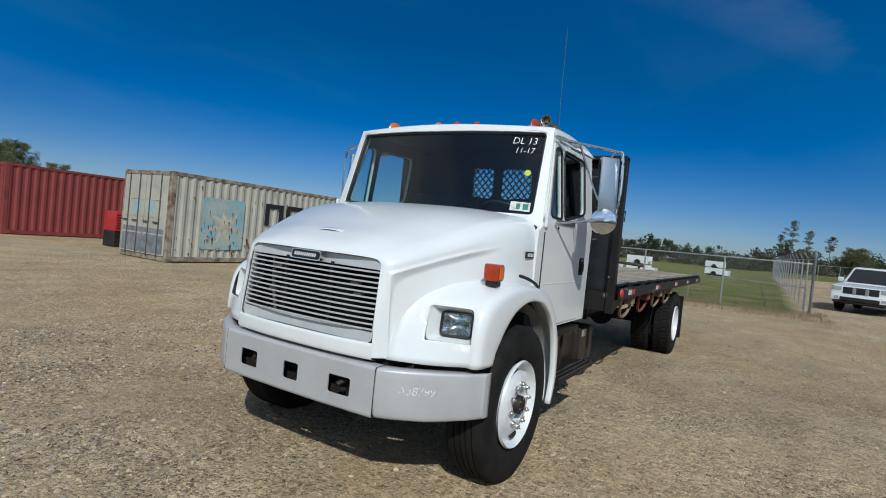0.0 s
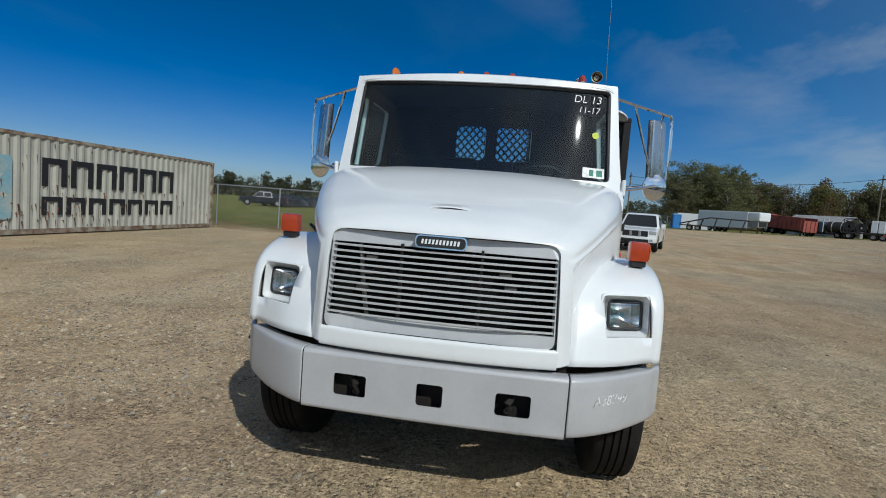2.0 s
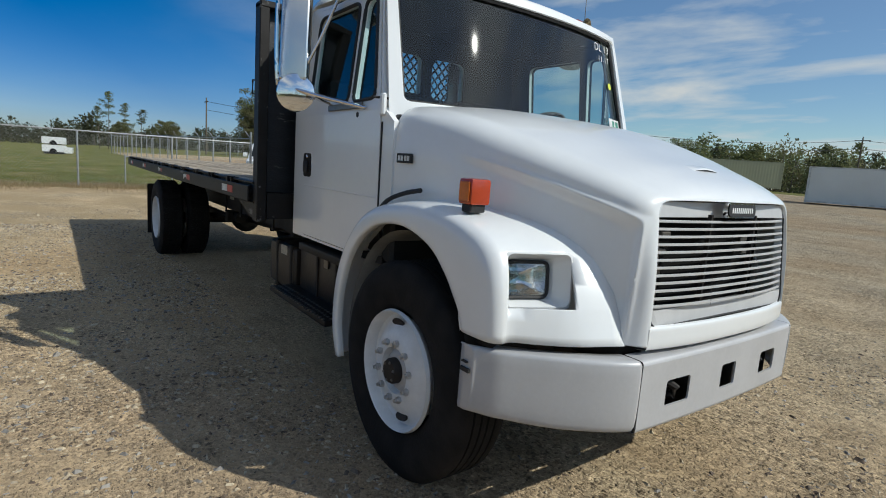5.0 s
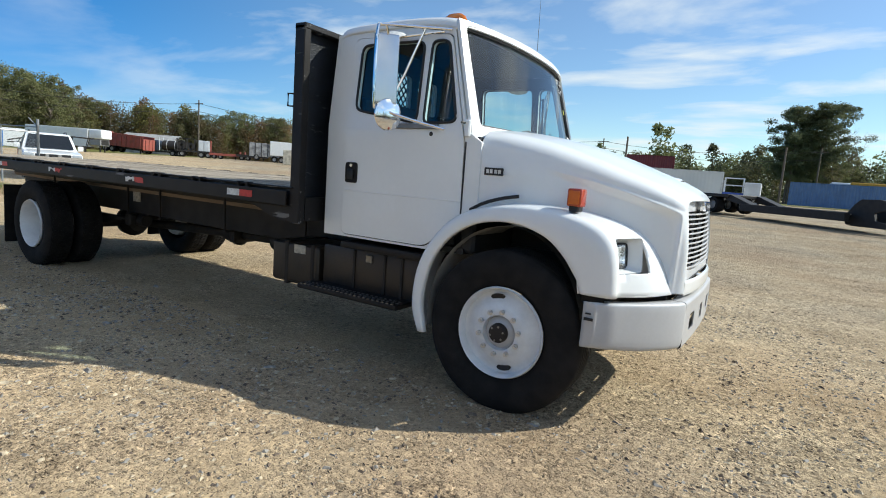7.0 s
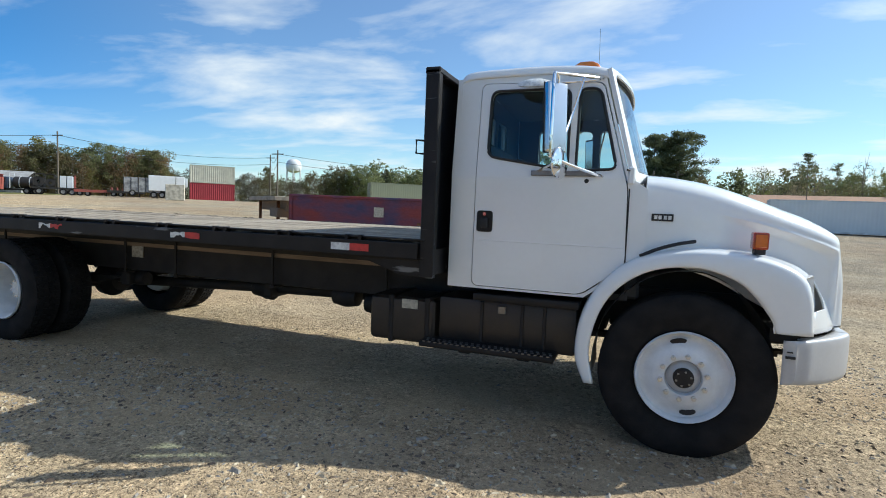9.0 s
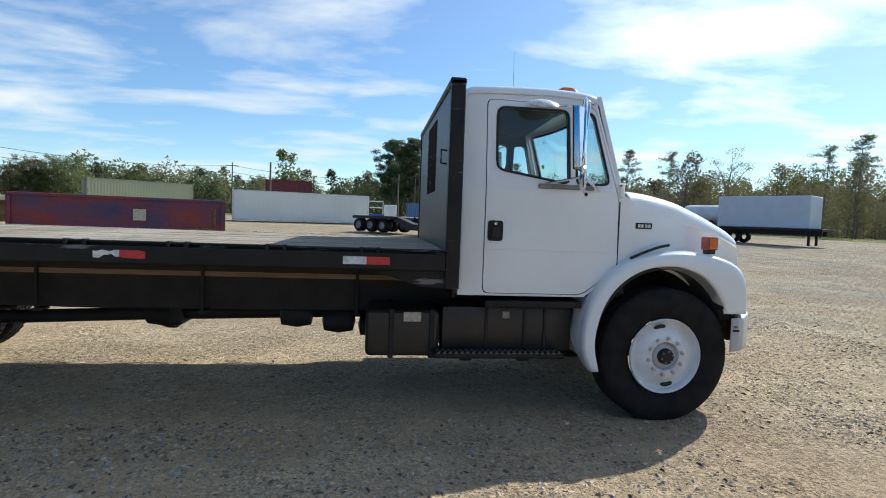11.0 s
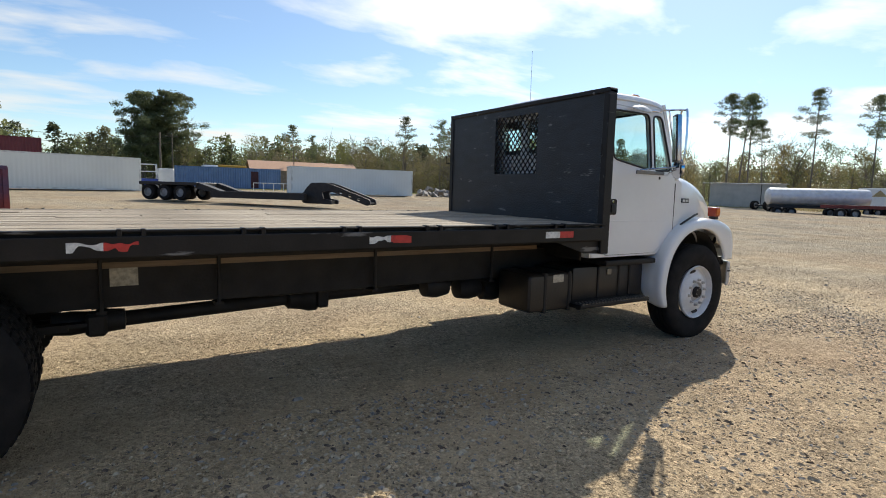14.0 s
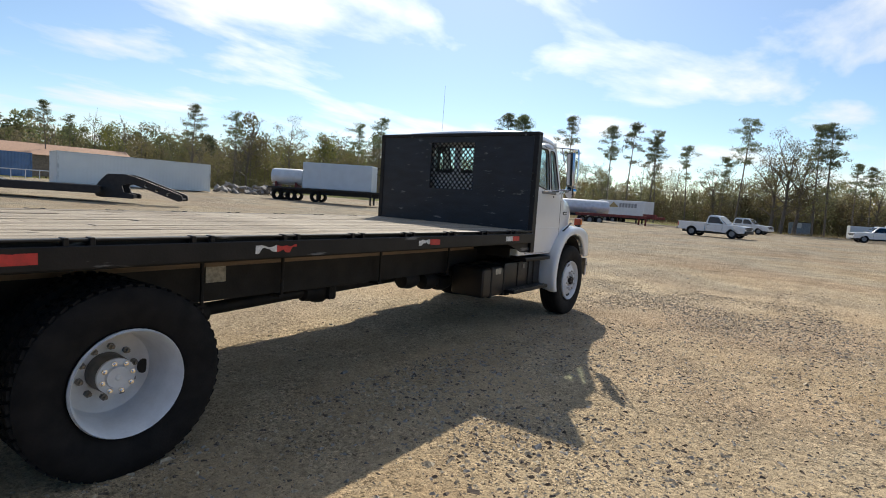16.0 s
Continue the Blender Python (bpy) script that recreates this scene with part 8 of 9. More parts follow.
for i in range(6):
    a = i * math.pi / 3
    part("leg", tube(B(), [(3.5 * math.cos(a), 3.5 * math.sin(a), 0), (3.0 * math.cos(a), 3.0 * math.sin(a), 14.8)], 0.18, 6), M["carwhite"], wtw)


# ---- trees ----
def leaf_material(name, col, col2):
    m = bpy.data.materials.new(name)
    m.use_nodes = True
    n, l = m.node_tree.nodes, m.node_tree.links
    b = n["Principled BSDF"]
    b.inputs["Roughness"].default_value = 0.75
    b.inputs["Specular IOR Level"].default_value = 0.2
    ge, oi = n.new("ShaderNodeNewGeometry"), n.new("ShaderNodeObjectInfo")
    r = n.new("ShaderNodeValToRGB")
    r.color_ramp.elements[0].color, r.color_ramp.elements[1].color = (*col2, 1), (*col, 1)
    l.new(ge.outputs["Random Per Island"], r.inputs[0])
    hs = n.new("ShaderNodeHueSaturation")
    mr, mh = n.new("ShaderNodeMapRange"), n.new("ShaderNodeMapRange")
    mr.inputs["To Min"].default_value, mr.inputs["To Max"].default_value = 0.72, 1.28
    mh.inputs["To Min"].default_value, mh.inputs["To Max"].default_value = 0.475, 0.52
    l.new(oi.outputs["Random"], mr.inputs["Value"])
    l.new(oi.outputs["Random"], mh.inputs["Value"])
    l.new(mr.outputs[0], hs.inputs["Value"])
    l.new(mh.outputs[0], hs.inputs["Hue"])
    l.new(r.outputs[0], hs.inputs["Color"])
    tr_ = n.new("ShaderNodeBsdfTranslucent")
    mx = n.new("ShaderNodeMixShader")
    mx.inputs["Fac"].default_value = 0.38
    l.new(hs.outputs[0], b.inputs["Base Color"])
    l.new(hs.outputs[0], tr_.inputs["Color"])
    l.new(b.outputs[0], mx.inputs[1])
    l.new(tr_.outputs[0], mx.inputs[2])
    l.new(mx.outputs[0], n["Material Output"].inputs["Surface"])
    return m


LEAF = {
    "pine": leaf_material("pine_needles", (0.20, 0.225, 0.12), (0.115, 0.14, 0.075)),
    "oak": leaf_material("evergreen_oak_leaves", (0.22, 0.215, 0.095), (0.115, 0.13, 0.058)),
    "autumn": leaf_material("thin_autumn_leaves", (0.235, 0.20, 0.095), (0.155, 0.14, 0.068)),
    "brush": leaf_material("mixed_brush_leaves", (0.185, 0.16, 0.082), (0.125, 0.112, 0.06)),
}
# darker leaf copy: the far crowns' own shading is put into the colour
LEAF["far"] = leaf_material("self_shaded_far_leaves", (0.085, 0.088, 0.046), (0.05, 0.056, 0.03))
M["bark"] = mat("grey_brown_bark", (0.20, 0.165, 0.135), 0.95, 0, 0.2, 4, 20, 0.4, stretch=(4, 4, 0.8))


def leaf_tri(v, f, p, size, slim, rnd):
    """One small turned spray of leaves."""
    s = size * rnd.uniform(0.6, 1.4)
    t = Vector((rnd.gauss(0, 1), rnd.gauss(0, 1), rnd.gauss(0, 1))).normalized()
    w = t.cross(Vector((rnd.gauss(0, 1), rnd.gauss(0, 1), rnd.gauss(0, 1)))).normalized() * (s * 0.62 * slim)
    i = len(v)
    v += [tuple(p - t * s - w * 0.4), tuple(p + w), tuple(p + t * s - w * 0.5)]
    f.append((i, i + 1, i + 2))


def leaves(centres, rnd, per, size, flat=0.7, slim=1.0):
    """Small leaf sprays round each centre."""
    v, f = [], []
    for (cx, cy, cz), rad in centres:
        for _ in range(per):
            d = Vector((rnd.gauss(0, 1), rnd.gauss(0, 1), rnd.gauss(0, flat)))
            d = d.normalized() * rad * (rnd.random() ** 0.45) * 1.12
            leaf_tri(v, f, Vector((cx + d.x, cy + d.y, cz + d.z * flat)), size, slim, rnd)
    return v, f


def make_tree(kind, seed, h):
    rnd = random.Random(seed)
    t = thing("tree", {"pine": "tall pine with bare lower trunk and open crown", "loblolly": "tall dark pine with a broad layered crown", "oak": "broad dark evergreen tree with a dense crown", "autumn": "thin autumn tree with sparse yellow-green leaves", "bare": "nearly leafless winter tree"}[kind], "tree")
    bm = B()
    cs = []
    lean = Vector((rnd.uniform(-0.06, 0.06), rnd.uniform(-0.06, 0.06), 1)) * h
    if kind == "pine":
        tube(bm, smooth_line([(0, 0, -0.3), lean * 0.35 + Vector((rnd.uniform(-0.2, 0.2), 0, 0)), lean * 0.7, lean * 0.98], 9), 0.008 * h + 0.02, 7, r_end=0.04)
        low = rnd.uniform(0.56, 0.70)
        side = rnd.uniform(0, 6.28)
        for i in range(24):
            u = rnd.random()
            k = low + (0.98 - low) * u
            a = rnd.uniform(0, 6.28)
            full = math.sqrt(max(0.04, 1 - ((u - 0.42) / 0.62) ** 2)) * (1 + 0.3 * math.cos(a - side))
            ln = h * 0.14 * full * rnd.uniform(0.35, 1.1)
            p0 = lean * k
            p1 = p0 + Vector((math.cos(a) * ln, math.sin(a) * ln, rnd.uniform(0.0, 0.65) * ln))
            tube(bm, [p0, p0.lerp(p1, 0.5) + Vector((0, 0, -0.05 * ln)), p1], 0.035, 4, r_end=0.012)
            for q in (1.0, 0.72, 0.45):
                if rnd.random() < 0.72:
                    cs.append((tuple(p0.lerp(p1, q) + Vector((rnd.gauss(0, 0.2), rnd.gauss(0, 0.2), rnd.gauss(0.15, 0.15)))), h * rnd.uniform(0.026, 0.055)))
        for i in range(6):
            cs.append((tuple(lean * rnd.uniform(0.92, 1.01) + Vector((rnd.gauss(0, 0.35), rnd.gauss(0, 0.35), 0))), h * 0.028))
        v, f = leaves(cs, rnd, 84, h * 0.0088, 0.62, 0.5)
    elif kind == "loblolly":
        tube(bm, smooth_line([(0, 0, -0.3), lean * 0.35 + Vector((0.2, 0, 0)), lean * 0.7, lean * 0.97], 9), 0.013 * h, 8, r_end=0.06)
        for i in range(46):
            u = (i + rnd.random()) / 46
            k = 0.30 + 0.68 * u
            a = i * 2.4 + rnd.uniform(-0.6, 0.6)
            ln = h * 0.27 * math.sqrt(max(0.05, 1 - ((u - 0.36) / 0.68) ** 2)) * rnd.uniform(0.55, 1.02)
            p0 = lean * k
            p1 = p0 + Vector((math.cos(a) * ln, math.sin(a) * ln, rnd.uniform(0.05, 0.45) * ln))
            tube(bm, [p0, p0.lerp(p1, 0.5) + Vector((0, 0, -0.05 * ln)), p1], 0.06, 4, r_end=0.02)
            for q in (1.0, 0.8, 0.6, 0.4):
                if rnd.random() < 0.8:
                    cs.append((tuple(p0.lerp(p1, q) + Vector((rnd.gauss(0, 0.45), rnd.gauss(0, 0.45), rnd.gauss(0.2, 0.2)))), h * rnd.uniform(0.040, 0.066)))
        v, f = leaves(cs, rnd, 190, h * 0.0100, 0.7, 0.8)
    else:
        wide = {"oak": 0.40, "autumn": 0.30, "bare": 0.30}[kind]
        fork = h * rnd.uniform(0.14, 0.22)
        tube(bm, [(0, 0, -0.3), (0.02 * h, 0, fork), lean * 0.55], 0.022 * h, 8, r_end=0.01 * h)
        nl = {"oak": 30, "autumn": 13, "bare": 13}[kind]
        for i in range(nl):
            a = i * 2.4 + rnd.uniform(-0.5, 0.5)
            k = (i + 0.5) / nl
            zz = h * (0.26 + 0.72 * k + rnd.uniform(-0.05, 0.05))
            rr = wide * h * math.sqrt(max(0.03, 1 - (abs(zz / h - 0.48) / 0.54) ** 2.2)) * rnd.uniform(0.72, 1.12)
            end = Vector((math.cos(a) * rr, math.sin(a) * rr, zz))
            p0 = lean * min(0.55, 0.16 + 0.45 * k)
            mid = p0.lerp(end, 0.5) + Vector((rnd.gauss(0, 0.02 * h), rnd.gauss(0, 0.02 * h), 0.03 * h))
            tube(bm, smooth_line([p0, mid, end], 5), 0.008 * h, 5, r_end=0.02)
            for j in range({"oak": 7, "autumn": 6, "bare": 9}[kind]):
                q = mid.lerp(end, rnd.uniform(-0.25, 1.05))
                e2 = q + Vector((rnd.gauss(0, 0.055), rnd.gauss(0, 0.055), rnd.gauss(0.03, 0.045))) * h
                tube(bm, [q, e2], 0.0032 * h, 3, r_end=0.008)
                if kind == "bare":
                    for _ in range(4):
                        e3 = e2 + Vector((rnd.gauss(0, 0.045), rnd.gauss(0, 0.045), rnd.gauss(0.03, 0.03))) * h
                        tube(bm, [q.lerp(e2, rnd.uniform(0.4, 1)), e3], 0.0016 * h, 3, r_end=0.004)
                    if rnd.random() < 0.15:
                        cs.append((tuple(e2), h * 0.05))
                else:
                    cs.append((tuple(e2), h * rnd.uniform(0.045, 0.08)))
        per = {"oak": 88, "autumn": 60, "bare": 20}[kind]
        v, f = leaves(cs, rnd, per, h * (0.0125 if kind == "oak" else 0.0082), 0.85)
    part("trunk", bm, M["bark"], t)
    me = bpy.data.meshes.new("crown")
    me.from_pydata(v, [], f)
    me.materials.append(LEAF["pine" if kind in ("pine", "loblolly") else "oak" if kind == "oak" else "autumn"])
    c = new("crown", me)
    c.parent = t
    return t


TREES = {"pine": [make_tree("pine", s, 18) for s in (1, 2, 3, 4)], "loblolly": [make_tree("loblolly", s, 19) for s in (51, 52)], "oak": [make_tree("oak", s, 12) for s in (11, 12, 13)], "autumn": [make_tree("autumn", s, 11) for s in (21, 22, 23)], "bare": [make_tree("bare", s, 11) for s in (31, 32)]}
used = set()


def plant(kind, x, y, k=1.0, seed=0, z=None):
    rnd = random.Random(seed * 7 + int(x * 13) + int(y * 31))
    src = rnd.choice(TREES[kind])
    at = pose(x, y, gz(x, y) if z is None else z, 0, 0, rnd.uniform(0, 360))
    w1, w2 = k * rnd.uniform(0.9, 1.12), k * rnd.uniform(0.9, 1.12)
    m = at @ Matrix.Diagonal((w1, w2, k, 1))
    if src.name not in used:
        used.add(src.name)
        src.matrix_basis = m
        return src
    return copy_thing(src, at @ Matrix.Diagonal((w1 / src.scale.x, w2 / src.scale.y, k / src.scale.z, 1)))


# the big tree behind the lowboy, with a leafless neighbour
for x, y, k in ((6.0, 123.2, 1.02), (1.6, 123.5, 0.98), (3.6, 126.5, 0.92), (2.0, 121.5, 0.72)):
    plant("loblolly", x, y, k, 1)
plant("oak", 8.0, 122.0, 0.72, 2)
plant("oak", 11.5, 124.0, 0.62, 7)
plant("oak", -7.5, 123.0, 0.52, 5)
plant("bare", 9.5, 125.0, 1.42, 3)
plant("autumn", 9.0, 118.0, 0.75, 4)
# pines and broadleaves of the eastern wood
for x, y, top_ in ((77.8, 24.5, 14.2), (78.7, 21.7, 14.9), (79.6, 18.5, 13.7), (79.8, 17.5, 12.4), (80.8, 13.2, 11.8), (81.5, 8.6, 10.3), (81.8, 6.6, 15.6), (82.4, -3.0, 14.6), (82.4, -4.4, 14.8), (82.4, -7.3, 9.6), (82.3, -9.1, 9.2), (67.0, 37.3, 14.5), (67.7, 36.1, 14.3), (68.2, 35.1, 14.4), (69.0, 33.6, 11.1), (71.2, 28.8, 14.8), (60, 58, 13), (58, 61, 12), (33, 68, 11), (39, 67, 11), (22, 86, 10.5), (27, 92, 9.6), (86, -16, 13.5), (84, -22, 14.5), (79, -27, 15), (83, -31, 15.5)):
    plant("pine", x, y, top_ / 17.6, 5)
# the tall half-bare broadleaf among the pines
for x, y, k in ((82.4, 0.8, 1.22), (83.5, 2.2, 1.05), (83.0, -0.8, 1.1)):
    plant("autumn", x, y, k, 11)
rnd = random.Random(77)
for i in range(18):
    a = radians(-24 + 86 * i / 17 + rnd.uniform(-1.2, 1.2))
    d = rnd.uniform(88, 112) if a < radians(40) else rnd.uniform(72, 92)
    x, y = d * math.cos(a), d * math.sin(a) + 2
    plant(rnd.choice(("autumn", "autumn", "bare", "autumn")), x, y, rnd.uniform(0.6, 1.05), 6)
# dark grove west of the gate
for x, y, k in ((-103.2, 37.8, 0.90), (-106.9, 32.0, 1.05), (-111.5, 39.0, 1.05), (-113.8, 49.4, 0.80), (-109.2, 57.4, 0.76), (-104.6, 64.5, 0.78), (-120.8, 44.8, 0.92), (-100.6, 28.5, 0.70), (-99.9, 71.4, 0.84), (-94.1, 77.2, 0.80)):
    plant("oak", x, y, k, 8)
for x, y, k in ((-112, 6, 0.55), (-113.5, 8.4, 0.46), (-111, 4.6, 0.40), (-128, 13, 0.45), (-150, -38, 0.45)):
    plant("pine", x, y, k, 9)
for x, y, k in ((-109, 8, 0.40), (-118, 16, 0.5), (-100, 14, 0.38), (-20, -72, 0.62), (-25, -78, 0.66), (-12, -80, 0.5), (-32, -82, 0.5), (-3, -86, 0.6), (8, -84, 0.6)):
    plant("oak", x, y, k, 10)
plant("oak", -66, 103.5, 0.74, 3)
plant("oak", -61.5, 105, 0.78, 4)
for k in TREES:
    for o in TREES[k]:
        if o.name not in used:
            for c in list(o.children_recursive) + [o]:
                bpy.data.objects.remove(c)


# distant woods all round, and young growth at the foot of the near woods
def woods(name, label, arc, dist, hgt, n, mats, seed, count=600, leaf=0.016, low=0.1, wide=1.0, limbs=0, pines=0.0):
    """A belt of trees: trunk, limbs and a lobed crown of small sprays each; some are narrow pines."""
    rnd = random.Random(seed)
    bm = B()
    v, f, which = [], [], []
    for i in range(n):
        a = radians(arc[0] + (arc[1] - arc[0]) * (i + rnd.random()) / n)
        d = rnd.uniform(*dist)
        x, y = d * math.cos(a), d * math.sin(a)
        h = hgt * rnd.uniform(0.6, 1.08) * (1 + 0.3 * noise.noise((math.cos(a) * 14, math.sin(a) * 14, seed)))
        pine = rnd.random() < pines
        if pine:
            h *= 1.18
        z = gz(x, y)
        foot = Vector((x, y, z - 0.2))
        top_ = Vector((x + rnd.gauss(0, 0.03) * h, y + rnd.gauss(0, 0.03) * h, z + 0.9 * h))
        tube(bm, [foot, top_], 0.008 * h + 0.03, 4, r_end=0.02)
        for _ in range(limbs):
            p0 = foot.lerp(top_, rnd.uniform(0.3, 0.9))
            b_ = rnd.uniform(0, 6.28)
            ln = h * rnd.uniform(0.10, 0.22)
            p1 = p0 + Vector((math.cos(b_) * ln * 0.7, math.sin(b_) * ln * 0.7, ln * rnd.uniform(0.5, 1.1)))
            tube(bm, [p0, p1], 0.05, 3, caps=False, r_end=0.015)
            for _ in range(2):
                tube(bm, [p0.lerp(p1, rnd.uniform(0.4, 1)), p1 + Vector((rnd.gauss(0, 0.06), rnd.gauss(0, 0.06), rnd.gauss(0.04, 0.04))) * h], 0.026, 3, caps=False, r_end=0.01)
        r = h * wide * (rnd.uniform(0.09, 0.13) if pine else rnd.uniform(0.15, 0.23))
        base = max(low, 0.40) if pine else low
        lobes = []
        for k in range(7):
            u = (k + rnd.random()) / 7
            w = r * math.sqrt(max(0.06, 1 - ((u - 0.40) / 0.66) ** 2))
            b_ = rnd.uniform(0, 6.28)
            c = foot.lerp(top_, base + (0.96 - base) * u)
            lobes.append((c + Vector((math.cos(b_), math.sin(b_), 0)) * w * 0.55, w * rnd.uniform(0.55, 0.85) + 0.03 * h))
        k0 = len(f)
        for _ in range(count):
            c, w = rnd.choice(lobes)
            q = Vector((rnd.gauss(0, 1), rnd.gauss(0, 1), rnd.gauss(0, 1))).normalized() * w * rnd.random() ** 0.4
            if noise.noise((c + q) * (3.2 / h) + Vector((seed, i, 0))) < rnd.uniform(-0.55, 0.1):
                continue
            leaf_tri(v, f, c + q, h * leaf, 1.0, rnd)
        which += [rnd.randrange(len(mats))] * (len(f) - k0)
    me = bpy.data.meshes.new(name)
    me.from_pydata(v, [], f)
    for m_ in mats:
        me.materials.append(m_)
    me.polygons.foreach_set("material_index", which)
    ob = tagged(new(name, me), label, "woods", kind="stuff")
    part("trunks", bm, M["bark"], ob)
    return ob


# brighter olive leaf copy: the grove's full sunlight is painted into it
LEAF["grove"] = leaf_material("sunlit_olive_leaves", (0.30, 0.30, 0.085), (0.16, 0.17, 0.05))
LEAF["gold"] = leaf_material("golden_brown_leaves", (0.34, 0.24, 0.10), (0.22, 0.16, 0.08))
# aerial haze of the distant woods, mixed into their leaf colour
LEAF["hazy"] = leaf_material("haze_tinted_far_leaves", (0.17, 0.165, 0.12), (0.125, 0.13, 0.10))
LEAF["pale"] = leaf_material("thin_pale_autumn_leaves", (0.34, 0.29, 0.17), (0.21, 0.19, 0.12))
L_ = LEAF
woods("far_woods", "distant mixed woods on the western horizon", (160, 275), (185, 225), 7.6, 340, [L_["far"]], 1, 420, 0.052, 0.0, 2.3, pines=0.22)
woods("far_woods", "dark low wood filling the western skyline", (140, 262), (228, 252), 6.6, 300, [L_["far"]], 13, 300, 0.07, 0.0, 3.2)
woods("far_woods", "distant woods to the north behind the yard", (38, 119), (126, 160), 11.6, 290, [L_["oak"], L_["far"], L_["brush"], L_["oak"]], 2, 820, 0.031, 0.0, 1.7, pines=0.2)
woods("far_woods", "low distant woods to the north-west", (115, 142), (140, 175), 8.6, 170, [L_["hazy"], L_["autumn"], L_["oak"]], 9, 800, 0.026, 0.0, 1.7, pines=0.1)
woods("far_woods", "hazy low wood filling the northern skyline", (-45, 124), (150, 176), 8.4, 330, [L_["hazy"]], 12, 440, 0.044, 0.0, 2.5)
woods("grove", "dense olive grove behind the old trailers", (139, 163), (118, 142), 10.4, 160, [L_["grove"], L_["autumn"], L_["gold"], L_["autumn"]], 8, 1600, 0.0175, 0.0, 1.4, pines=0.1)
woods("autumn_wood", "brownish autumn trees along the northern edge", (36, 80), (96, 120), 11.4, 120, [L_["autumn"], L_["grove"], L_["oak"], L_["pale"]], 6, 1500, 0.0155, 0.08, 1.4, 7, 0.15)
woods("autumn_wood", "thin pale autumn trees along the eastern edge", (-32, 40), (88, 116), 9.6, 170, [L_["pale"], L_["autumn"], L_["gold"], L_["oak"]], 3, 1150, 0.0135, 0.12, 1.3, 9, 0.15)
woods("brush_edge", "thick brush under the eastern trees", (-35, 17), (90, 106), 6.2, 170, [L_["brush"], L_["oak"], L_["autumn"]], 7, 1450, 0.0225, 0.0, 2.1, 3)
woods("brush_edge", "low brush under the north-eastern trees", (17, 72), (92, 110), 3.2, 130, [L_["brush"], L_["pale"]], 14, 520, 0.034, 0.0, 2.2)
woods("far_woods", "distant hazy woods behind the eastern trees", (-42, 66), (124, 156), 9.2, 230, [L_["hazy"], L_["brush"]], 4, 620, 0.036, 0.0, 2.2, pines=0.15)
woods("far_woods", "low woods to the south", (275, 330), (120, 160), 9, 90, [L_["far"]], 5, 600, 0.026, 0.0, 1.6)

# ---- grass and loose stones ----
def blades(name, label, spots, n, hgt, mat_, seed, wide=0.006):
    rnd = random.Random(seed)
    v, f = [], []
    for _ in range(n):
        x0, x1, y0, y1 = rnd.choice(spots)
        x, y = rnd.uniform(x0, x1), rnd.uniform(y0, y1)
        if noise.noise((x * 0.5, y * 0.5, 3)) < rnd.uniform(-0.5, 0.35):
            continue
        z = gz(x, y)
        a, h = rnd.uniform(0, 6.28), hgt * rnd.uniform(0.4, 1.3)
        dx, dy = wide * math.cos(a), wide * math.sin(a)
        i = len(v)
        v += [(x - dx, y - dy, z), (x + dx, y + dy, z), (x + rnd.gauss(0, 0.3) * h, y + rnd.gauss(0, 0.3) * h, z + h)]
        f.append((i, i + 1, i + 2))
    me = bpy.data.meshes.new(name)
    me.from_pydata(v, [], f)
    me.materials.append(mat_)
    return tagged(new(name, me), label, "grass", kind="stuff")


GR = leaf_material("short_green_grass", (0.22, 0.23, 0.07), (0.13, 0.15, 0.04))
DRY = leaf_material("dry_straw_grass", (0.44, 0.36, 0.20), (0.30, 0.23, 0.12))
blades("dry_grass", "strip of dry straw-coloured grass along the fence", [(-20.5, -16.5, -14, 4.4), (-19.6, -18.2, -14, 4.2)], 30000, 0.13, DRY, 1)
blades("green_grass", "mown green grass beyond the fence", [(-36, -19.5, -22, 3.2), (-27, -19.5, -16, 3.2)], 44000, 0.07, GR, 2)
blades("dry_grass", "tufts of dry grass under the trees", [(76, 86, -20, 24), (60, 78, 22, 36)], 9000, 0.35, DRY, 3, 0.03)

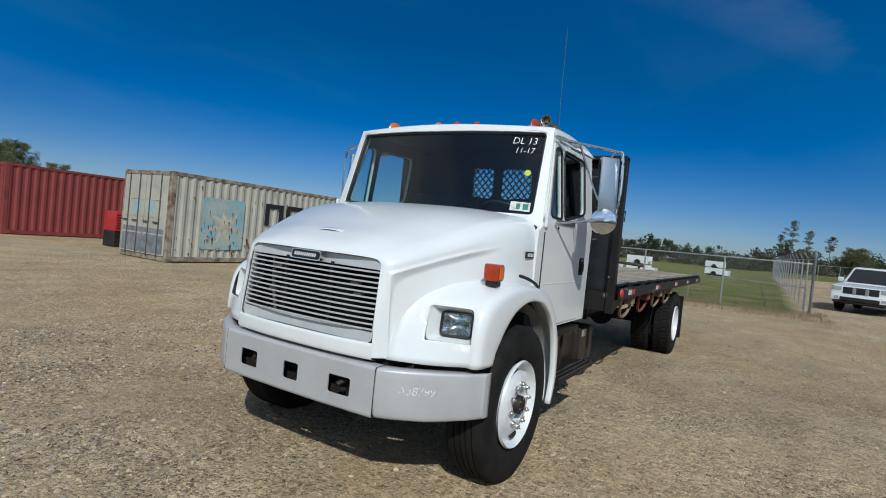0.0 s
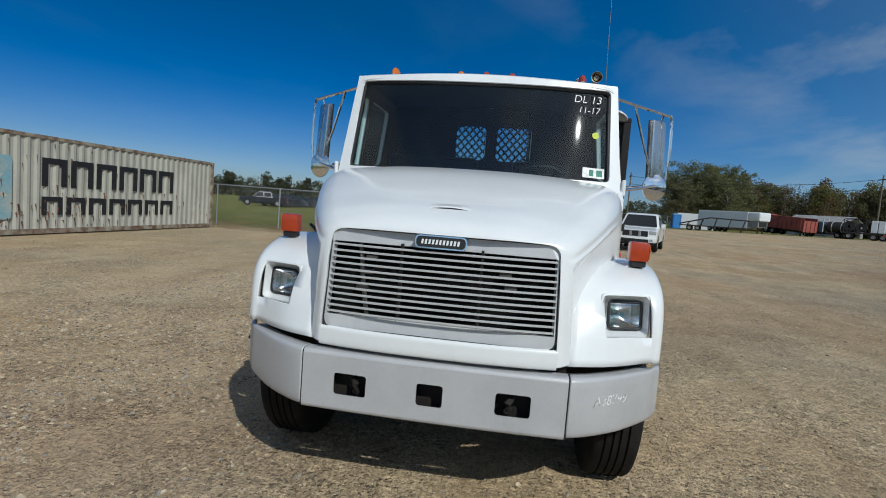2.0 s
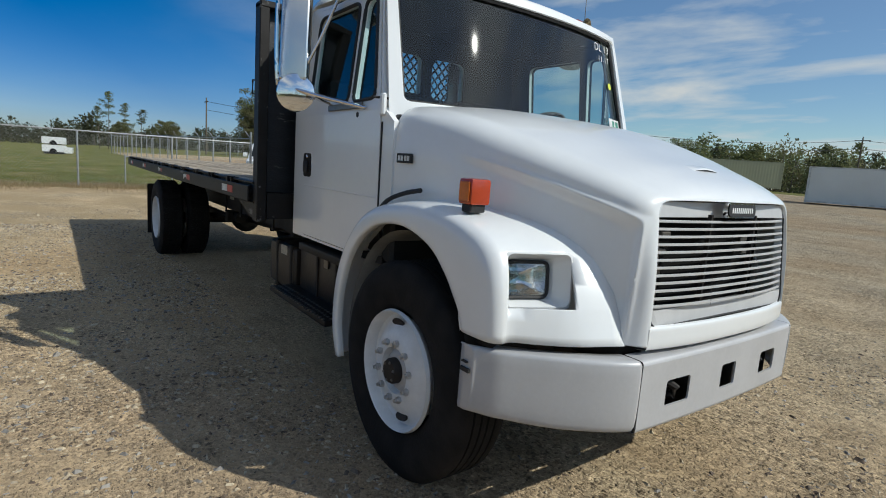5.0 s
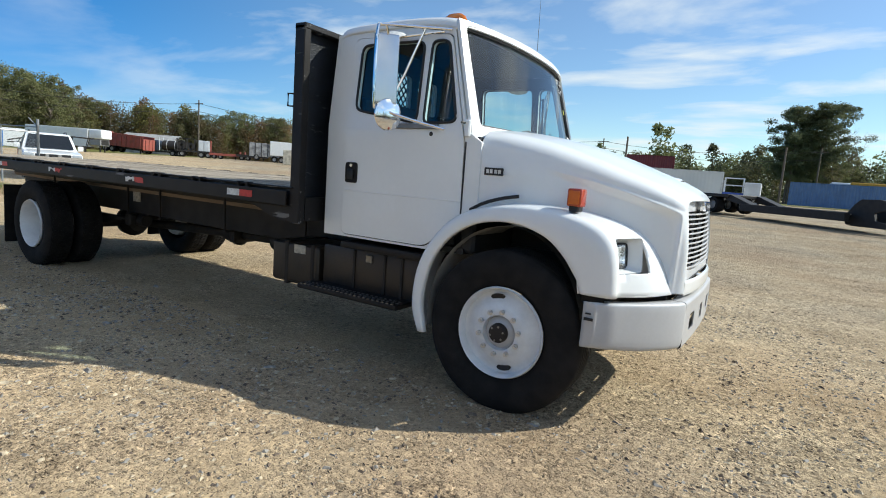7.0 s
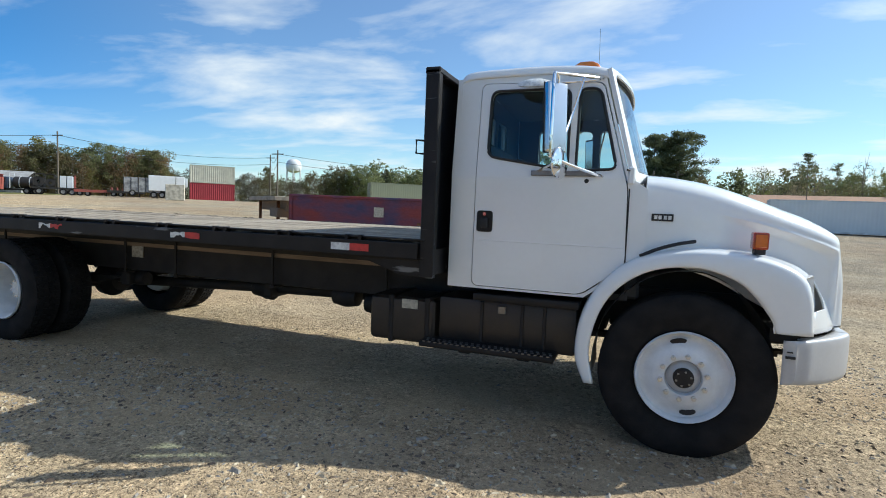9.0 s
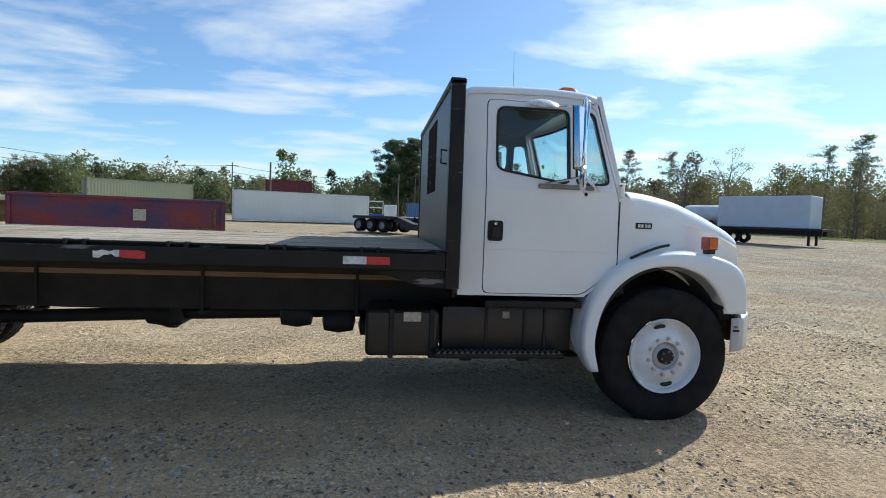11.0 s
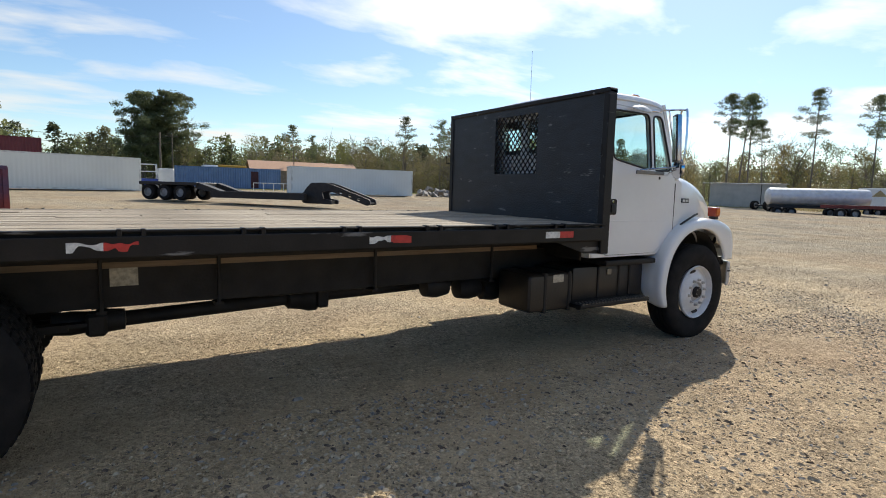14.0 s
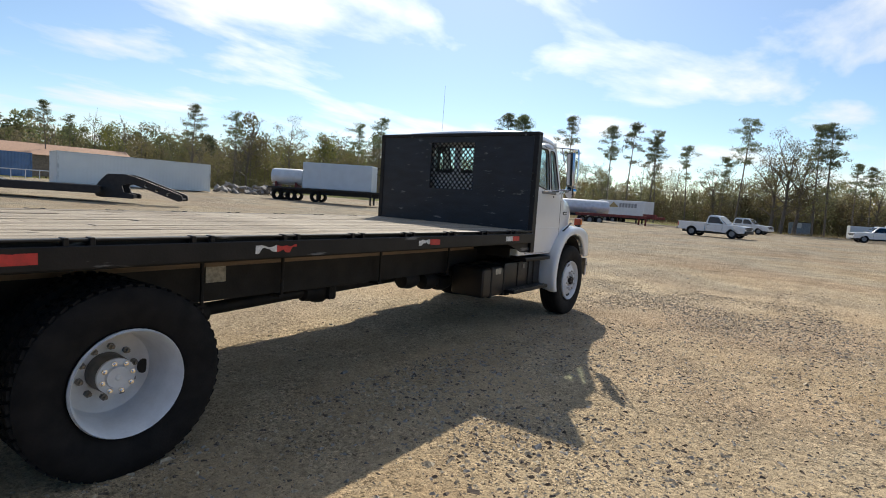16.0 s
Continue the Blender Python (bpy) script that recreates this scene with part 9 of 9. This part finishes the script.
# angular chips on the near ground: tan, grey and brown, thickest in drifts beside the truck
rnd = random.Random(21)
STONE = [mat("tan_stone", (0.56, 0.46, 0.32), 0.9, 0, 0.25, 25, 90, 0.2), mat("grey_stone", (0.36, 0.33, 0.29), 0.9, 0, 0.25, 25, 90, 0.2), mat("brown_stone", (0.17, 0.125, 0.09), 0.9, 0, 0.25, 25, 90, 0.2)]
for k, (m_, n, lab) in enumerate(zip(STONE, (38000, 20000, 20000), ("loose tan gravel chips", "loose grey gravel chips", "loose brown gravel and clods"))):
    v, f = [], []
    for _ in range(n):
        t = rnd.random()
        if t < 0.55:
            x, y = rnd.uniform(-9.5, 3.5), rnd.uniform(-5.0, -1.0)
        elif t < 0.8:
            x, y = rnd.uniform(0.4, 4.5), rnd.uniform(-4.5, 4.5)
        else:
            x, y = rnd.uniform(-12, 8), rnd.uniform(-9, 8)
        if noise.noise((x * 0.8, y * 0.8, 9.0)) < rnd.uniform(-0.7, 0.2):
            continue
        s = 0.005 + 0.013 * rnd.random() ** 3.0
        if rnd.random() < 0.008:
            s *= 1.9
        z = gz(x, y)
        i = len(v)
        a = rnd.uniform(0, 6.28)
        c, d = math.cos(a), math.sin(a)
        lg, wd, up = s * rnd.uniform(0.9, 1.5), s * rnd.uniform(0.5, 0.95), s * rnd.uniform(0.3, 0.85)
        for p, q, r in ((-1, -1, 0), (1, -1, 0), (1, 1, 0), (-1, 1, 0), (-0.5, 0, 1), (0.5, 0, 1)):
            p, q = (p + rnd.uniform(-0.35, 0.35)) * lg, (q + rnd.uniform(-0.4, 0.4)) * wd
            v.append((x + p * c - q * d, y + p * d + q * c, z + (r * up * rnd.uniform(0.6, 1.2) if r else -0.003)))
        f += [(i, i + 1, i + 5, i + 4), (i + 1, i + 2, i + 5), (i + 2, i + 3, i + 4, i + 5), (i + 3, i, i + 4)]
    me = bpy.data.meshes.new("loose_stones")
    me.from_pydata(v, [], f)
    me.materials.append(m_)
    tagged(new("loose_stones", me), lab, "stones", kind="stuff")
